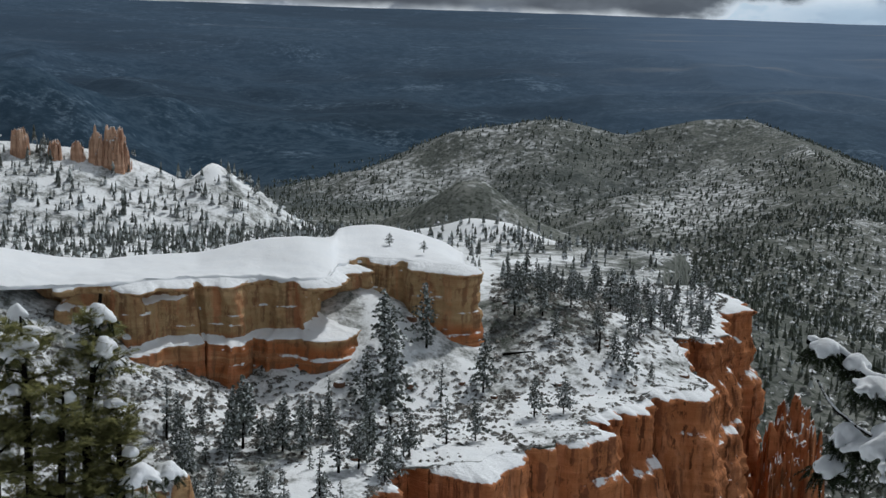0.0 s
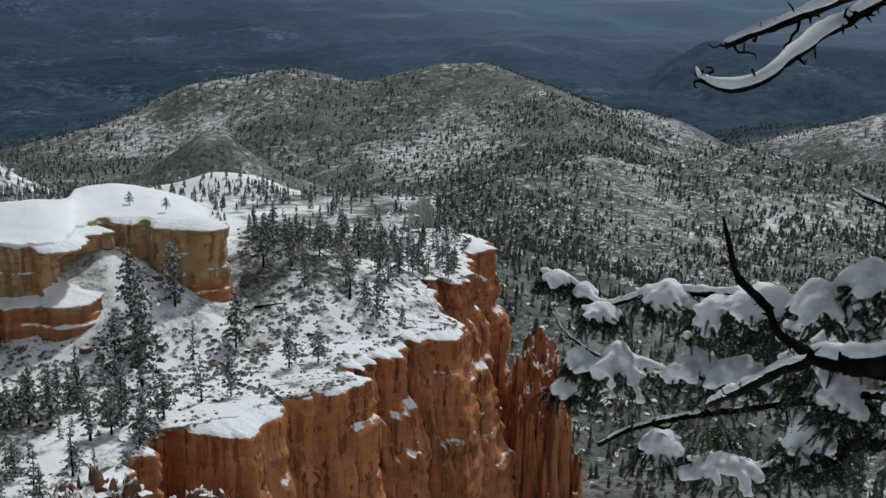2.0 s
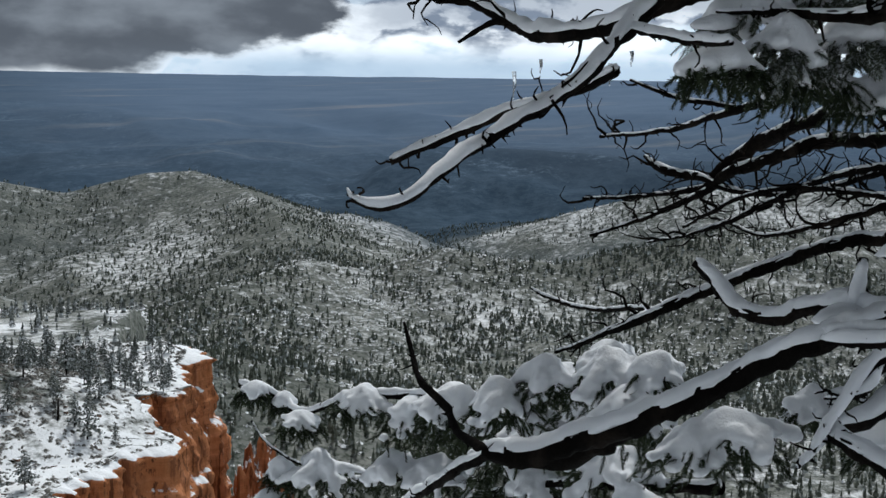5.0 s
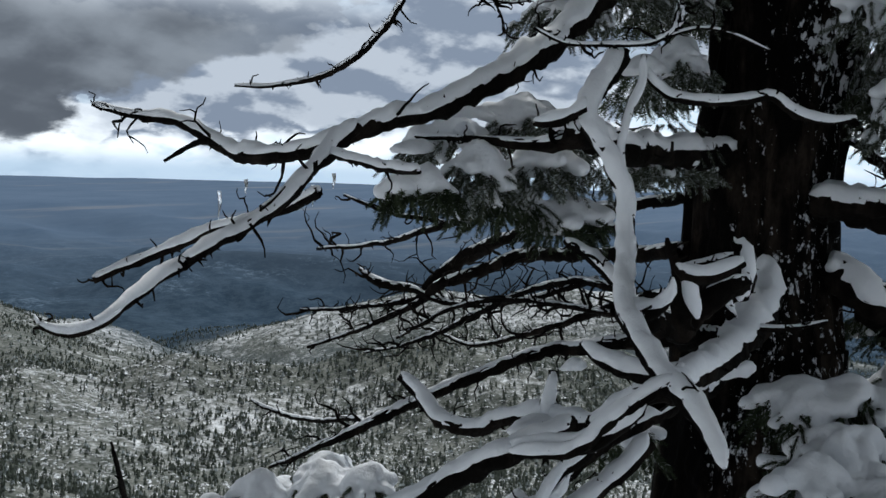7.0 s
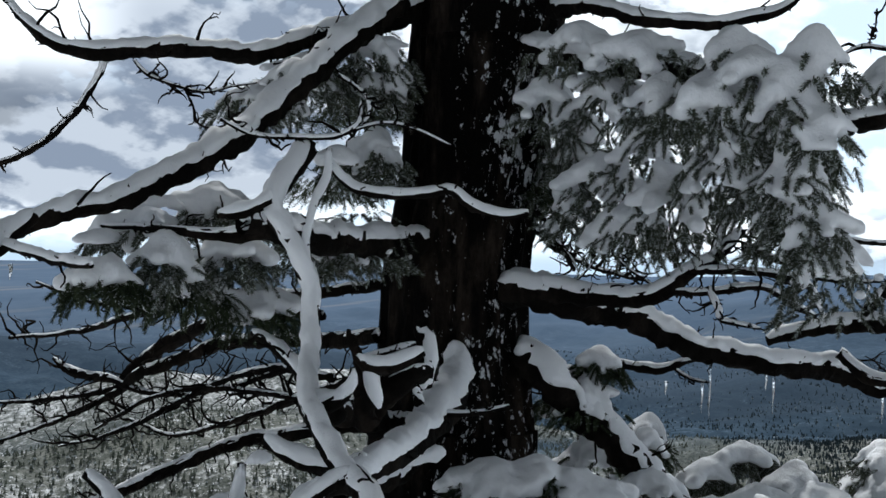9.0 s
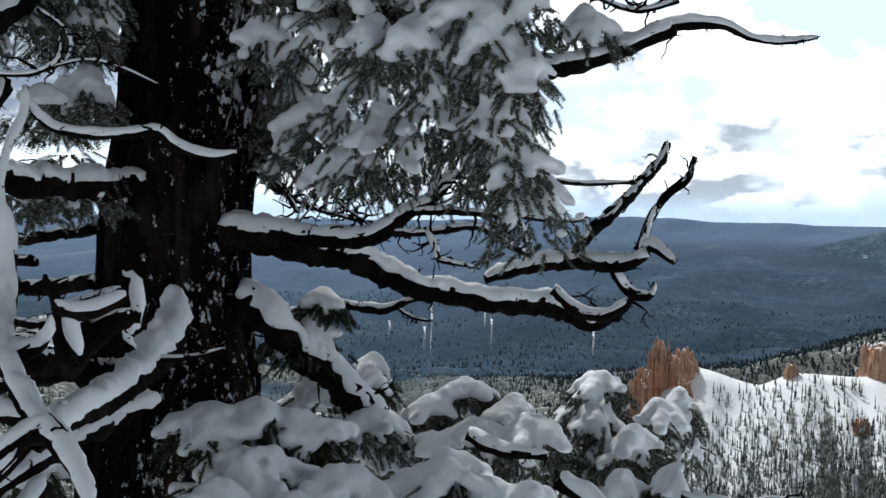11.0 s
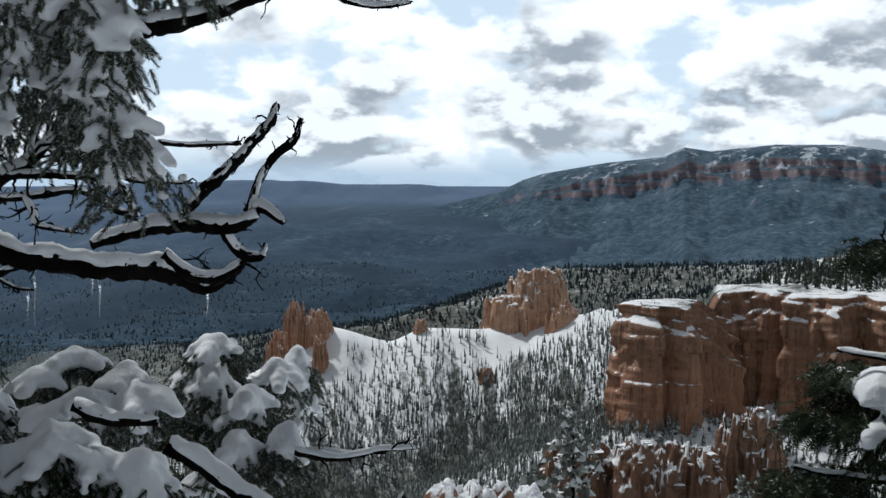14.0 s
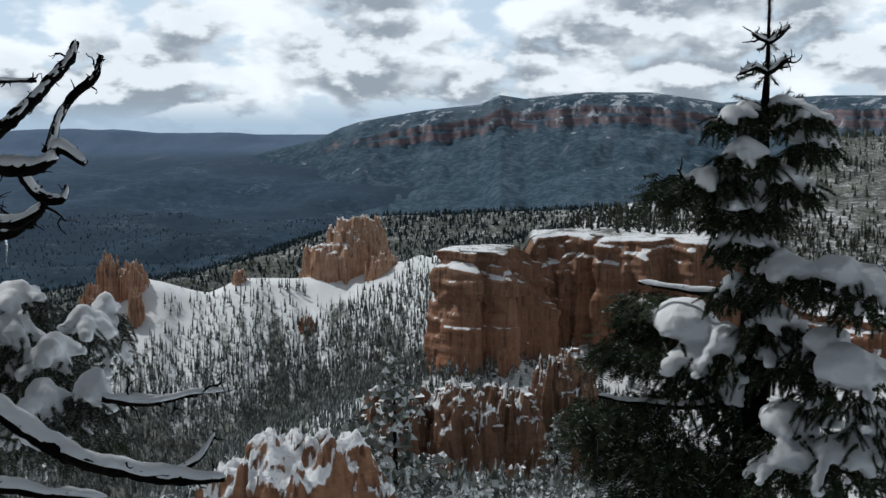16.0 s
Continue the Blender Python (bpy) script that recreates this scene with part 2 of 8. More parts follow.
def mat_mountain():
    """Distant plateau: dark woods dusted with snow, red rock where it is steep, snow where it is flat or gullied; all
    blued and greyed by haze put into the colour.
    """
    n = Nodes("far_mountain")
    up, z = n.up(), n.height()
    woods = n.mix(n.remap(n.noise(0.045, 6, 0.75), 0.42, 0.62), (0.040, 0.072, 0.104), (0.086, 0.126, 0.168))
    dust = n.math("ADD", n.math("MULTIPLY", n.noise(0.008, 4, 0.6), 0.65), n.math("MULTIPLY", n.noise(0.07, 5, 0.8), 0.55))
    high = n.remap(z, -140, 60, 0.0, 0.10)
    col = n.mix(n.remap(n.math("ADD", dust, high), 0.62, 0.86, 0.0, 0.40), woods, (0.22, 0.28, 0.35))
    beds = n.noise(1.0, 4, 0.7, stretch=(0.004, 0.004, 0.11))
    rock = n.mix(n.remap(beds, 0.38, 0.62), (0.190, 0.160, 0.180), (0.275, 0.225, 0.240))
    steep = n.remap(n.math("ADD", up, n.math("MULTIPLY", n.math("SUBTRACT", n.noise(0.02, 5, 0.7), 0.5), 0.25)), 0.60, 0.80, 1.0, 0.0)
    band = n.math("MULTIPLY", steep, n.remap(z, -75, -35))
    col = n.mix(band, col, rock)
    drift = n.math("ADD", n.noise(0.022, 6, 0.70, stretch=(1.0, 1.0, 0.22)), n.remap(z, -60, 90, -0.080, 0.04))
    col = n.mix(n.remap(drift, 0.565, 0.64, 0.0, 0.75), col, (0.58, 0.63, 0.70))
    n.bump(dust, 0.08, 8.0)
    return n.done(col, 0.95, 0.05)


def mat_bark(name, dark, light, windward=None):
    """Furrowed bark; on the windward side driven snow is caught in small flecks along the plates."""
    n = Nodes(name)
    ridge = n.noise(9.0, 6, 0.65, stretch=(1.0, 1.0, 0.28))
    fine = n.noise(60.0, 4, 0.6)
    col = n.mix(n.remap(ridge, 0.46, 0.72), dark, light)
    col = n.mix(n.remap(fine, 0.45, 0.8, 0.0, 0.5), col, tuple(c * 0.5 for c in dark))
    if windward:
        g = n.node("ShaderNodeNewGeometry")
        d = n.node("ShaderNodeVectorMath")
        d.operation = "DOT_PRODUCT"
        n.link(g.outputs["Normal"], d.inputs[0])
        d.inputs[1].default_value = windward
        face = n.remap(d.outputs["Value"], 0.0, 0.85, -0.16, 0.045)
        fleck = n.math("ADD", n.noise(36.0, 6, 0.72, stretch=(1.0, 1.0, 0.60)), n.math("MULTIPLY", n.math("SUBTRACT", n.noise(4.0, 3), 0.5), 0.42))
        fleck = n.math("ADD", fleck, n.math("MULTIPLY", n.math("SUBTRACT", n.noise(190.0, 3, 0.6), 0.5), 0.16))
        col = n.mix(n.remap(n.math("ADD", fleck, face), 0.630, 0.668, 0.0, 0.9), col, (0.62, 0.64, 0.67))
    n.bump(n.math("ADD", ridge, n.math("MULTIPLY", fine, 0.3)), 0.9, 0.02)
    return n.done(col, 0.95, 0.06)


def mat_needles(name, dark, light, snow=0.75, patch=2.0, rime=0.0):
    n = Nodes(name)
    info = n.node("ShaderNodeNewGeometry").outputs["Random Per Island"]
    col = n.mix(info, dark, light)
    if rime:
        col = n.mix(n.remap(n.math("FRACT", n.math("MULTIPLY", info, 7.31)), 1 - rime, 1.0), col, (0.55, 0.59, 0.60))
    lie = n.math("ADD", n.up(), n.math("MULTIPLY", n.math("SUBTRACT", n.noise(patch, 4, 0.7), 0.5), 1.6))
    col = n.mix(n.remap(lie, snow, snow + 0.2), col, SNOW)
    return n.done(col, 0.9, 0.1)


def mat_ice():
    n = Nodes("ice")
    n.b.inputs["Transmission Weight"].default_value = 0.9
    n.b.inputs["IOR"].default_value = 1.31
    n.bump(n.noise(40, 3), 0.3, 0.01)
    return n.done((0.92, 0.95, 0.97), 0.12, 0.5)


M_SNOW = mat_snow("lying_snow", 7.0, 0.03)
M_DRIFT = mat_snow("snow_drift", 0.25, 0.5)
M_MESA = mat_rock("banded_mesa_rock", (0.42, 0.150, 0.058), (0.43, 0.30, 0.16), -61, -58, stain=(0.20, 0.115, 0.065), joints=0.35)
M_RED = mat_rock("red_cliff_rock", (0.48, 0.20, 0.088), (0.45, 0.175, 0.072), -110, -74, stain=(0.17, 0.065, 0.035))
M_CRAG = mat_rock("red_crag_rock", (0.185, 0.095, 0.060), (0.21, 0.125, 0.083), -60, -30, snow=0.54, grain=0.9, stain=(0.10, 0.055, 0.035))
M_KNOB = mat_rock("snow_capped_knob_rock", (0.23, 0.115, 0.068), (0.26, 0.14, 0.085), -34, -20, snow=0.42, grain=0.9, stain=(0.11, 0.06, 0.038))
M_BUTTE = mat_rock("pale_hoodoo_rock", (0.56, 0.315, 0.205), (0.60, 0.40, 0.285), -70, -48, snow=0.66, stain=(0.38, 0.21, 0.14))
M_WALL = mat_rock("brown_wall_rock", (0.38, 0.190, 0.115), (0.29, 0.175, 0.12), -70, -42, snow=0.70, stain=(0.20, 0.12, 0.085), joints=0.65)
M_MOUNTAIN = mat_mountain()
M_GROUND = mat_ground()
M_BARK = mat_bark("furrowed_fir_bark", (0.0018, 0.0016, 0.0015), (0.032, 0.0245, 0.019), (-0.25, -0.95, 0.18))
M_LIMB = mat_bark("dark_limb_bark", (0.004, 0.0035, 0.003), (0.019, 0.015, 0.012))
M_NEEDLE = mat_needles("fir_needles", (0.012, 0.019, 0.010), (0.060, 0.076, 0.042), 1.3, 9.0, 0.08)
M_RIMED = mat_needles("rimed_fir_needles", (0.022, 0.029, 0.019), (0.105, 0.118, 0.085), 1.05, 9.0, 0.33)
M_PINE = mat_needles("snow_dusted_conifer", (0.030, 0.038, 0.030), (0.085, 0.092, 0.070), 0.48, 0.9)
M_TREE = mat_needles("snowy_bench_conifer", (0.048, 0.057, 0.050), (0.165, 0.178, 0.158), 0.58, 9.0, 0.42)
M_WOOD = mat_needles("far_conifer", (0.066, 0.079, 0.064), (0.175, 0.19, 0.155), 0.62, 0.6, 0.22)
# valley conifers in bluer, darker tones, to sink into the hazed valley colour
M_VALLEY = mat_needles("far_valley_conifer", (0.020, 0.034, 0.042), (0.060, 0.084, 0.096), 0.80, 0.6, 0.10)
M_FROST = mat_needles("frosted_conifer", (0.050, 0.058, 0.050), (0.20, 0.21, 0.195), 0.50, 3.0, 0.35)
M_SLOPE = mat_needles("slope_conifer", (0.070, 0.080, 0.073), (0.23, 0.245, 0.225), 0.36, 1.5, 0.42)
M_PINE_GREEN = mat_needles("pine_needles", (0.085, 0.09, 0.032), (0.25, 0.24, 0.10), 1.3, 6.0)
M_ICE = mat_ice()


M_BRUSH = mat_needles("bare_brush", (0.07, 0.068, 0.060), (0.20, 0.19, 0.175), 0.98, 2.0)


def mesh_object(name, verts, faces, material, smooth=True):
    me = bpy.data.meshes.new(name)
    me.from_pydata(verts, [], faces)
    me.update()
    if smooth:
        me.polygons.foreach_set("use_smooth", [True] * len(me.polygons))
    for m in material if isinstance(material, (list, tuple)) else [material]:
        me.materials.append(m)
    return me


def thing(name, label, category, place=(0, 0, 0), group="", kind=""):
    ob = new(name)
    ob.location = place
    ob.empty_display_size = 0.2
    return tagged(ob, label, category, group, kind)


def part(name, me, parent, label=""):
    ob = new(name, me)
    ob.parent = parent
    ob.matrix_parent_inverse = Matrix.Translation(parent.matrix_basis.translation).inverted() if parent.parent is None else Matrix.Identity(4)
    return tagged(ob, label)


def spot(bearing, distance, height=0.0):
    """A place by its bearing in degrees (clockwise from +y), its distance and its height."""
    a = radians(bearing)
    return Vector((distance * math.sin(a), distance * math.cos(a), height))


def vnoise(p, s, octaves=4):
    return noise.fractal(Vector(p) * s, 1.0, 2.0, octaves)

# ---- the land ----
def hash01(ix, iy, seed):
    h = np.sin(ix * 127.1 + iy * 311.7 + seed * 74.7) * 43758.5453
    return h - np.floor(h)


def field(x, y, size, octaves=4, seed=0.0, gain=0.5):
    """Smooth value noise in -1..1 on arrays."""
    out, amp, tot = np.zeros_like(x), 1.0, 0.0
    for o in range(octaves):
        u, v = x / size * 2 ** o + 17.3 * o + seed, y / size * 2 ** o - 9.1 * o
        iu, iv = np.floor(u), np.floor(v)
        fu, fv = u - iu, v - iv
        fu, fv = fu * fu * (3 - 2 * fu), fv * fv * (3 - 2 * fv)
        a, b = hash01(iu, iv, seed), hash01(iu + 1, iv, seed)
        c, d = hash01(iu, iv + 1, seed), hash01(iu + 1, iv + 1, seed)
        out += amp * ((a + (b - a) * fu) * (1 - fv) + (c + (d - c) * fu) * fv)
        tot, amp = tot + amp, amp * gain
    return out / tot * 2 - 1


def step(v, a, b):
    t = np.clip((v - a) / (b - a), 0, 1)
    return t * t * (3 - 2 * t)


def plan(points):
    return [(*spot(p[0], p[1])[:2], *p[2:]) for p in points]


def along(x, y, line):
    """Distance to a line in plan, the value carried along it, and the side (positive to its right)."""
    best, val, side = np.full_like(x, 1e9), np.zeros_like(x), np.zeros_like(x)
    parts = []
    for p, q in zip(line, line[1:]):
        dx, dy = q[0] - p[0], q[1] - p[1]
        n2 = dx * dx + dy * dy
        t = np.clip(((x - p[0]) * dx + (y - p[1]) * dy) / n2, 0, 1)
        d = np.hypot(x - p[0] - t * dx, y - p[1] - t * dy)
        near = d < best
        best = np.where(near, d, best)
        if len(p) > 2:
            parts.append((d, p[2] + (q[2] - p[2]) * t))
        side = np.where(near, np.sign((x - p[0]) * dy - (y - p[1]) * dx), side)
    if parts:
        weights = [np.exp(-np.minimum((d - best) / (6 + 0.12 * best), 50)) for d, _ in parts]
        val = sum(w * v for w, (_, v) in zip(weights, parts)) / sum(weights)
    return best, val, side


def inside(x, y, ring):
    hit = np.zeros(x.shape, bool)
    for p, q in zip(ring, ring[1:] + ring[:1]):
        cross = ((p[1] > y) != (q[1] > y)) & (x < (q[0] - p[0]) * (y - p[1]) / (q[1] - p[1] + 1e-9) + p[0])
        hit ^= cross
    return hit


BENCH_RIM = [(-24, 141), (-12, 146), (-6, 156), (-3, 171), (-1.4, 182), (4.3, 194), (7.7, 203), (6.9, 213), (10.8, 232), (12.8, 238), (11.0, 259), (13.2, 277), (12.6, 297), (13.3, 314), (12.2, 332)]
BENCH = plan([(-60, 120)] + BENCH_RIM + [(12.4, 420), (13, 560), (12, 720), (-60, 720)])
SHELF_RIM = [(92.0, 560), (89.8, 470), (86.8, 418), (85.7, 408), (86.8, 391), (88.9, 394), (89.2, 448), (91.5, 456), (93.5, 444), (98, 440), (104, 428), (114, 420)]
SHELF = plan(SHELF_RIM + [(114, 1000), (98, 1000), (94, 760)])
RIDGES = [  # crest by bearing, distance, height; slope before and behind
    ([(-30, 520, -46), (-19.7, 520, -53), (-17.4, 520, -55.5), (-15, 520, -56.5), (-13.5, 520, -62.5), (-11.6, 520, -71), (-10.7, 515, -61), (-9, 520, -71), (-7, 525, -86), (-4.5, 530, -97)], 0.34, 0.75),
    ([(-1.5, 760, -118), (1.1, 750, -98.5), (1.6, 750, -99), (3.6, 770, -122)], 0.45, 0.45),
    ([(-4, 480, -90), (-1, 475, -82), (1.2, 470, -76), (3, 468, -77), (5.5, 462, -83), (9, 475, -93), (13, 520, -112)], 0.3, 0.3),
    ([(-1.8, 1450, -168), (0.7, 1480, -138), (4.9, 1500, -121), (8, 1500, -136), (11.7, 1500, -113), (13.4, 1500, -111), (15.4, 1440, -124), (17.4, 1200, -131), (18.6, 1000, -144)], 0.26, 0.3),
    ([(14, 820, -140), (18.7, 930, -136), (21.3, 950, -145), (24, 960, -134), (25.2, 960, -130), (27.7, 960, -137), (30.5, 980, -142), (33.8, 990, -129), (38, 1000, -113), (44, 1050, -122), (48, 1050, -150), (53, 1050, -190)], 0.24, 0.35),
    ([(31, 1600, -166), (36.4, 1600, -131), (40, 1600, -141), (43, 1600, -122), (47, 1650, -138), (50, 1700, -185), (56, 1700, -215)], 0.3, 0.3),
    ([(21, 2500, -190), (23.6, 2500, -130), (28.6, 2500, -133), (34, 2500, -150), (46, 2600, -170)], 0.22, 0.3),
    ([(-34, 2200, -90), (-22, 2200, -112), (-18.3, 2200, -115), (-15, 2250, -168), (-12.5, 2300, -165), (-9, 2300, -220)], 0.3, 0.3),
    ([(62, 560, -135), (69, 560, -80), (72.2, 560, -61), (75, 560, -68.5), (76.5, 560, -62), (79, 560, -63), (82, 560, -60), (84.6, 545, -52), (88, 520, -46)], 0.46, 0.75),
    ([(56, 4750, -40), (61, 4750, 4), (65, 4750, 15), (68, 4750, 22), (71, 4750, 21), (72.5, 4750, 10), (76, 4750, 8), (80, 4750, -30)], 0.2, 0.1),
    ([(70, 1300, -150), (76, 1200, -126), (80, 1150, -92), (83, 1100, -71), (90, 1080, -66), (98, 1000, -52), (108, 900, -30)], 0.16, 0.2),
]
MOUNTAIN = plan([(74, 4200, -40), (77.8, 4100, -14), (79.9, 4050, -6), (81.9, 4000, 38), (84.8, 4000, 73), (87.35, 4000, 91), (88.25, 4000, 121), (89.4, 4000, 108), (92.2, 4000, 128), (95, 4000, 126), (98.2, 4000, 92), (102.5, 4000, 111), (108, 3900, 105), (125, 3800, 100)])


def bench_surface(x, y):
    """Height of the wooded bench, with the snow fans under the mesa."""
    r = np.hypot(x, y)
    bench = -68.3 - 0.10 * np.maximum(r - 330, 0) + 1.6 * field(x, y, 40, 4, 2.0) + 5 * step(170 - r, 0, 40) * field(x, y, 30, 3, 4.0)
    gully = spot(-4.3, 243)
    fan = -51.5 - 0.60 * np.hypot((x - gully.x) * 0.8, y - gully.y) ** 0.97
    bench = np.maximum(bench, fan + 0.7 * field(x, y, 12, 3, 6.0))
    west = spot(-21.5, 238)
    bench = np.maximum(bench, -48.6 - 0.46 * np.maximum(np.hypot(x - west.x, y - west.y) - 9, 0) + 0.8 * field(x, y, 14, 3, 16.0))
    east = spot(4.0, 262)
    bench = np.maximum(bench, -56.5 - 0.30 * np.hypot(x - east.x, (y - east.y)) + 1.0 * field(x, y, 20, 3, 1.0))
    return bench


def shelf_surface(x, y):
    r, az = np.hypot(x, y), np.degrees(np.arctan2(x, y))
    level = -35.6 - (1 - step(az, 88.9, 89.9)) * (0.5 + 8.5 * step(r, 412, 428)) + 0.025 * np.clip(r - 440, 0, 100) - 0.03 * np.maximum(r - 560, 0)
    hillside = -60 + 0.17 * (r - 420)
    return level + (hillside - level) * step(az, 98.5, 102.5) + 1.5 * field(x, y, 50, 4, 7.0) + 0.9 * field(x, y, 11, 3, 17.0)


def land(x, y):
    """Height of the ground sheet, its snow cover, and how far it takes the hazy far-plain colour."""
    r, az = np.hypot(x, y), np.degrees(np.arctan2(x, y))
    ahead = np.interp(r, [0, 3, 6, 14, 40, 100, 200, 300, 600, 1000, 2000, 3000, 4000, 4950], [0, -0.4, -2.6, -9, -38, -80, -122, -138, -156, -190, -235, -180, -85, -3])
    right = np.interp(r, [0, 3, 6, 14, 40, 90, 125, 165, 200, 260, 380, 600, 1000, 2000, 3000, 4000, 4950], [0, -0.3, -1.6, -5, -15, -29, -37, -48, -76, -108, -130, -150, -185, -225, -180, -85, -3])
    h = ahead + (right - ahead) * step(az, 55, 74)
    behind = np.maximum(step(az, 116, 130), step(-az, 45, 70))
    rim = -1.5 * step(r, 20, 200) + 0 * r
    h = h + (rim - h) * behind
    rough = step(r, 60, 300) * (1 - behind)
    h = h + rough * (7 * field(x, y, 260, 5, 3.0) + step(r, 350, 900) * (14 * field(x, y, 420, 5, 8.0) - 10 * np.abs(field(x, y, 300, 4, 5.0)))) * (1 - 0.75 * step(r, 2200, 3200))
    h = h + (1 - behind) * step(r, 1300, 1900) * (1 - step(r, 3300, 4200)) * (46 * field(x, y, 620, 5, 31.0) - 48 * np.abs(field(x, y, 430, 4, 33.0)) + 10)
    cover = np.interp(r, [0, 100, 180, 300, 600, 1000, 1500, 2200], [0.95, 0.8, 0.27, 0.24, 0.27, 0.30, 0.28, 0.1]) + 0.40 * step(az, 58, 68) * step(r, 60, 140) * (1 - step(r, 200, 330))
    # wooded bench with the mesa on it
    d, _, _ = along(x, y, BENCH + BENCH[:1])
    w = np.where(inside(x, y, BENCH), step(d, 7, 12), 0) * (1 - step(r, 430, 700))
    bench = bench_surface(x, y)
    h = h + (bench - h) * w
    cover = cover + (0.425 + 0.12 * step(3 - az, 0, 2) * step(r, 185, 205) + 0.19 * field(x, y, 12, 5, 15.0) - cover) * w * (1 - step(r, 420, 520))
    # ridges
    hills = np.zeros_like(x)
    for i, (crest, front, back) in enumerate(RIDGES):
        dist, top, side = along(x, y, plan(crest))
        z = top - np.where(side > 0, front, back) * (dist ** 1.02) + (0.06 * np.minimum(dist, 120) + 0.8) * field(x, y, 60 + 30 * (i > 2), 4, i) + (0.0 if i in (0, 2, 8) else 1.0) * (0.15 * np.minimum(dist, 240) * (0.8 * field(x, y, 170, 5, i + 20) + 0.30 - 1.0 * np.abs(field(x, y, 210, 4, i + 27))))
        if i == 8:
            z = z + step(dist, 0, 20) * (9.0 * (np.abs(field(az * 9.8, dist * 0.08, 17, 3, 63.0)) - 0.35) + 3.5 * (np.abs(field(az * 9.8, dist * 0.10, 4.5, 3, 64.0)) - 0.35))
        gain = step(z - h, -4, 4) * (1 - step(dist, 90, 200) * 0.7)
        h = np.where(z > h, z, h)
        gain = gain * (1 - 0.8 * step(dist, 50, 110) * (i == 8))
        # streaks of thinner snow draw the grey shading of the rills
        bare = 0.30 * step(0.16 - np.abs(field(az * 9.8, dist * 0.05, 9, 3, 65.0)), 0.0, 0.16) * step(dist, 4, 30) if i == 8 else 0.0
        gain = gain * (1 - step(az, 8, 13)) if i == 2 else gain
        hills = np.maximum(hills, gain) if i in (3, 5) else hills
        cover = cover + ({0: 0.56, 1: 0.36, 2: 0.74, 3: 0.38, 4: 0.31, 5: 0.38, 8: 0.70, 10: 0.31}.get(i, 0.30) - bare - cover) * gain
    # broad bare and snowy stretches
    cover = cover + 0.16 * field(x, y, 190, 3, 77.0) * step(r, 300, 460) * step(az, 6, 12) * (1 - step(az, 56, 62))
    # the shelf above the right-hand cliffs
    d, _, _ = along(x, y, SHELF + SHELF[:1])
    w = np.where(inside(x, y, SHELF), step(d, 7, 12), 0) * (1 - step(r, 750, 980))
    top = shelf_surface(x, y)
    h = h + (np.maximum(top, h) - h) * w
    cover = cover + (0.55 - 0.16 * step(r, 440, 520) - 0.08 * step(az, 97, 101) - cover) * w
    # wooded talus at the foot of its wall
    d, _, _ = along(x, y, plan(SHELF_RIM[1:]))
    talus = -70 - 0.52 * d + 2.0 * field(x, y, 30, 4, 14.0)
    low = ~inside(x, y, SHELF) & (talus > h) & (d < 120)
    cover = np.where(low, 0.62, cover)
    h = np.where(low, talus, h)
    # far mountain with its cliff band
    dist, top, side = along(x, y, MOUNTAIN)
    dd = dist * (1 + 0.25 * field(x, y, 500, 4, 9.0))
    z = top - np.interp(dd, [0, 200, 330, 700, 1300, 1800], [0, 22, 82, 150, 225, 300])
    z = np.where(side > 0, z, top - 0.05 * dist) + (16 * field(x, y, 260, 4, 11.0) - 26 * np.abs(field(x, y, 210, 4, 19.0)) + 8) * step(dd, 60, 400)
    z = z - 130
    m = (z > h)
    h = np.where(m, z, h)
    cover = np.where(m, 0.2, cover)
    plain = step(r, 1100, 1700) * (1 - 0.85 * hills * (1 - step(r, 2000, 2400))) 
    return h, np.clip(cover, 0, 1), plain


def mesh_np(name, v, f, material, smooth=True):
    """A mesh from arrays of points and of triangles or quads."""
    me = bpy.data.meshes.new(name)
    k = f.shape[1]
    me.vertices.add(len(v))
    me.vertices.foreach_set("co", np.ascontiguousarray(v, np.float32).ravel())
    me.loops.add(f.size)
    me.loops.foreach_set("vertex_index", np.ascontiguousarray(f, np.int32).ravel())
    me.polygons.add(len(f))
    me.polygons.foreach_set("loop_start", np.arange(0, f.size, k, dtype=np.int32))
    me.polygons.foreach_set("use_smooth", np.full(len(f), smooth))
    me.update(calc_edges=True)
    me.validate()
    me.materials.append(material)
    return me


def grid_faces(nu, nv, wrap=False):
    """Quads of a grid of nu columns of nv points each."""
    u = np.arange(nu if wrap else nu - 1)
    i = (u[:, None] * nv + np.arange(nv - 1)[None]).ravel()
    j = (((u + 1) % nu)[:, None] * nv + np.arange(nv - 1)[None]).ravel()
    return np.stack([i, j, j + 1, i + 1], 1)


def lay_cover(me, cover, plain=0.0, far_haze=0.0):
    n = len(me.vertices)
    at = me.color_attributes.new("cover", "FLOAT_COLOR", "POINT")
    at.data.foreach_set("color", np.stack([np.broadcast_to(np.ravel(k), n) for k in (cover, plain, 0.0, far_haze)], 1).astype(np.float32).ravel())


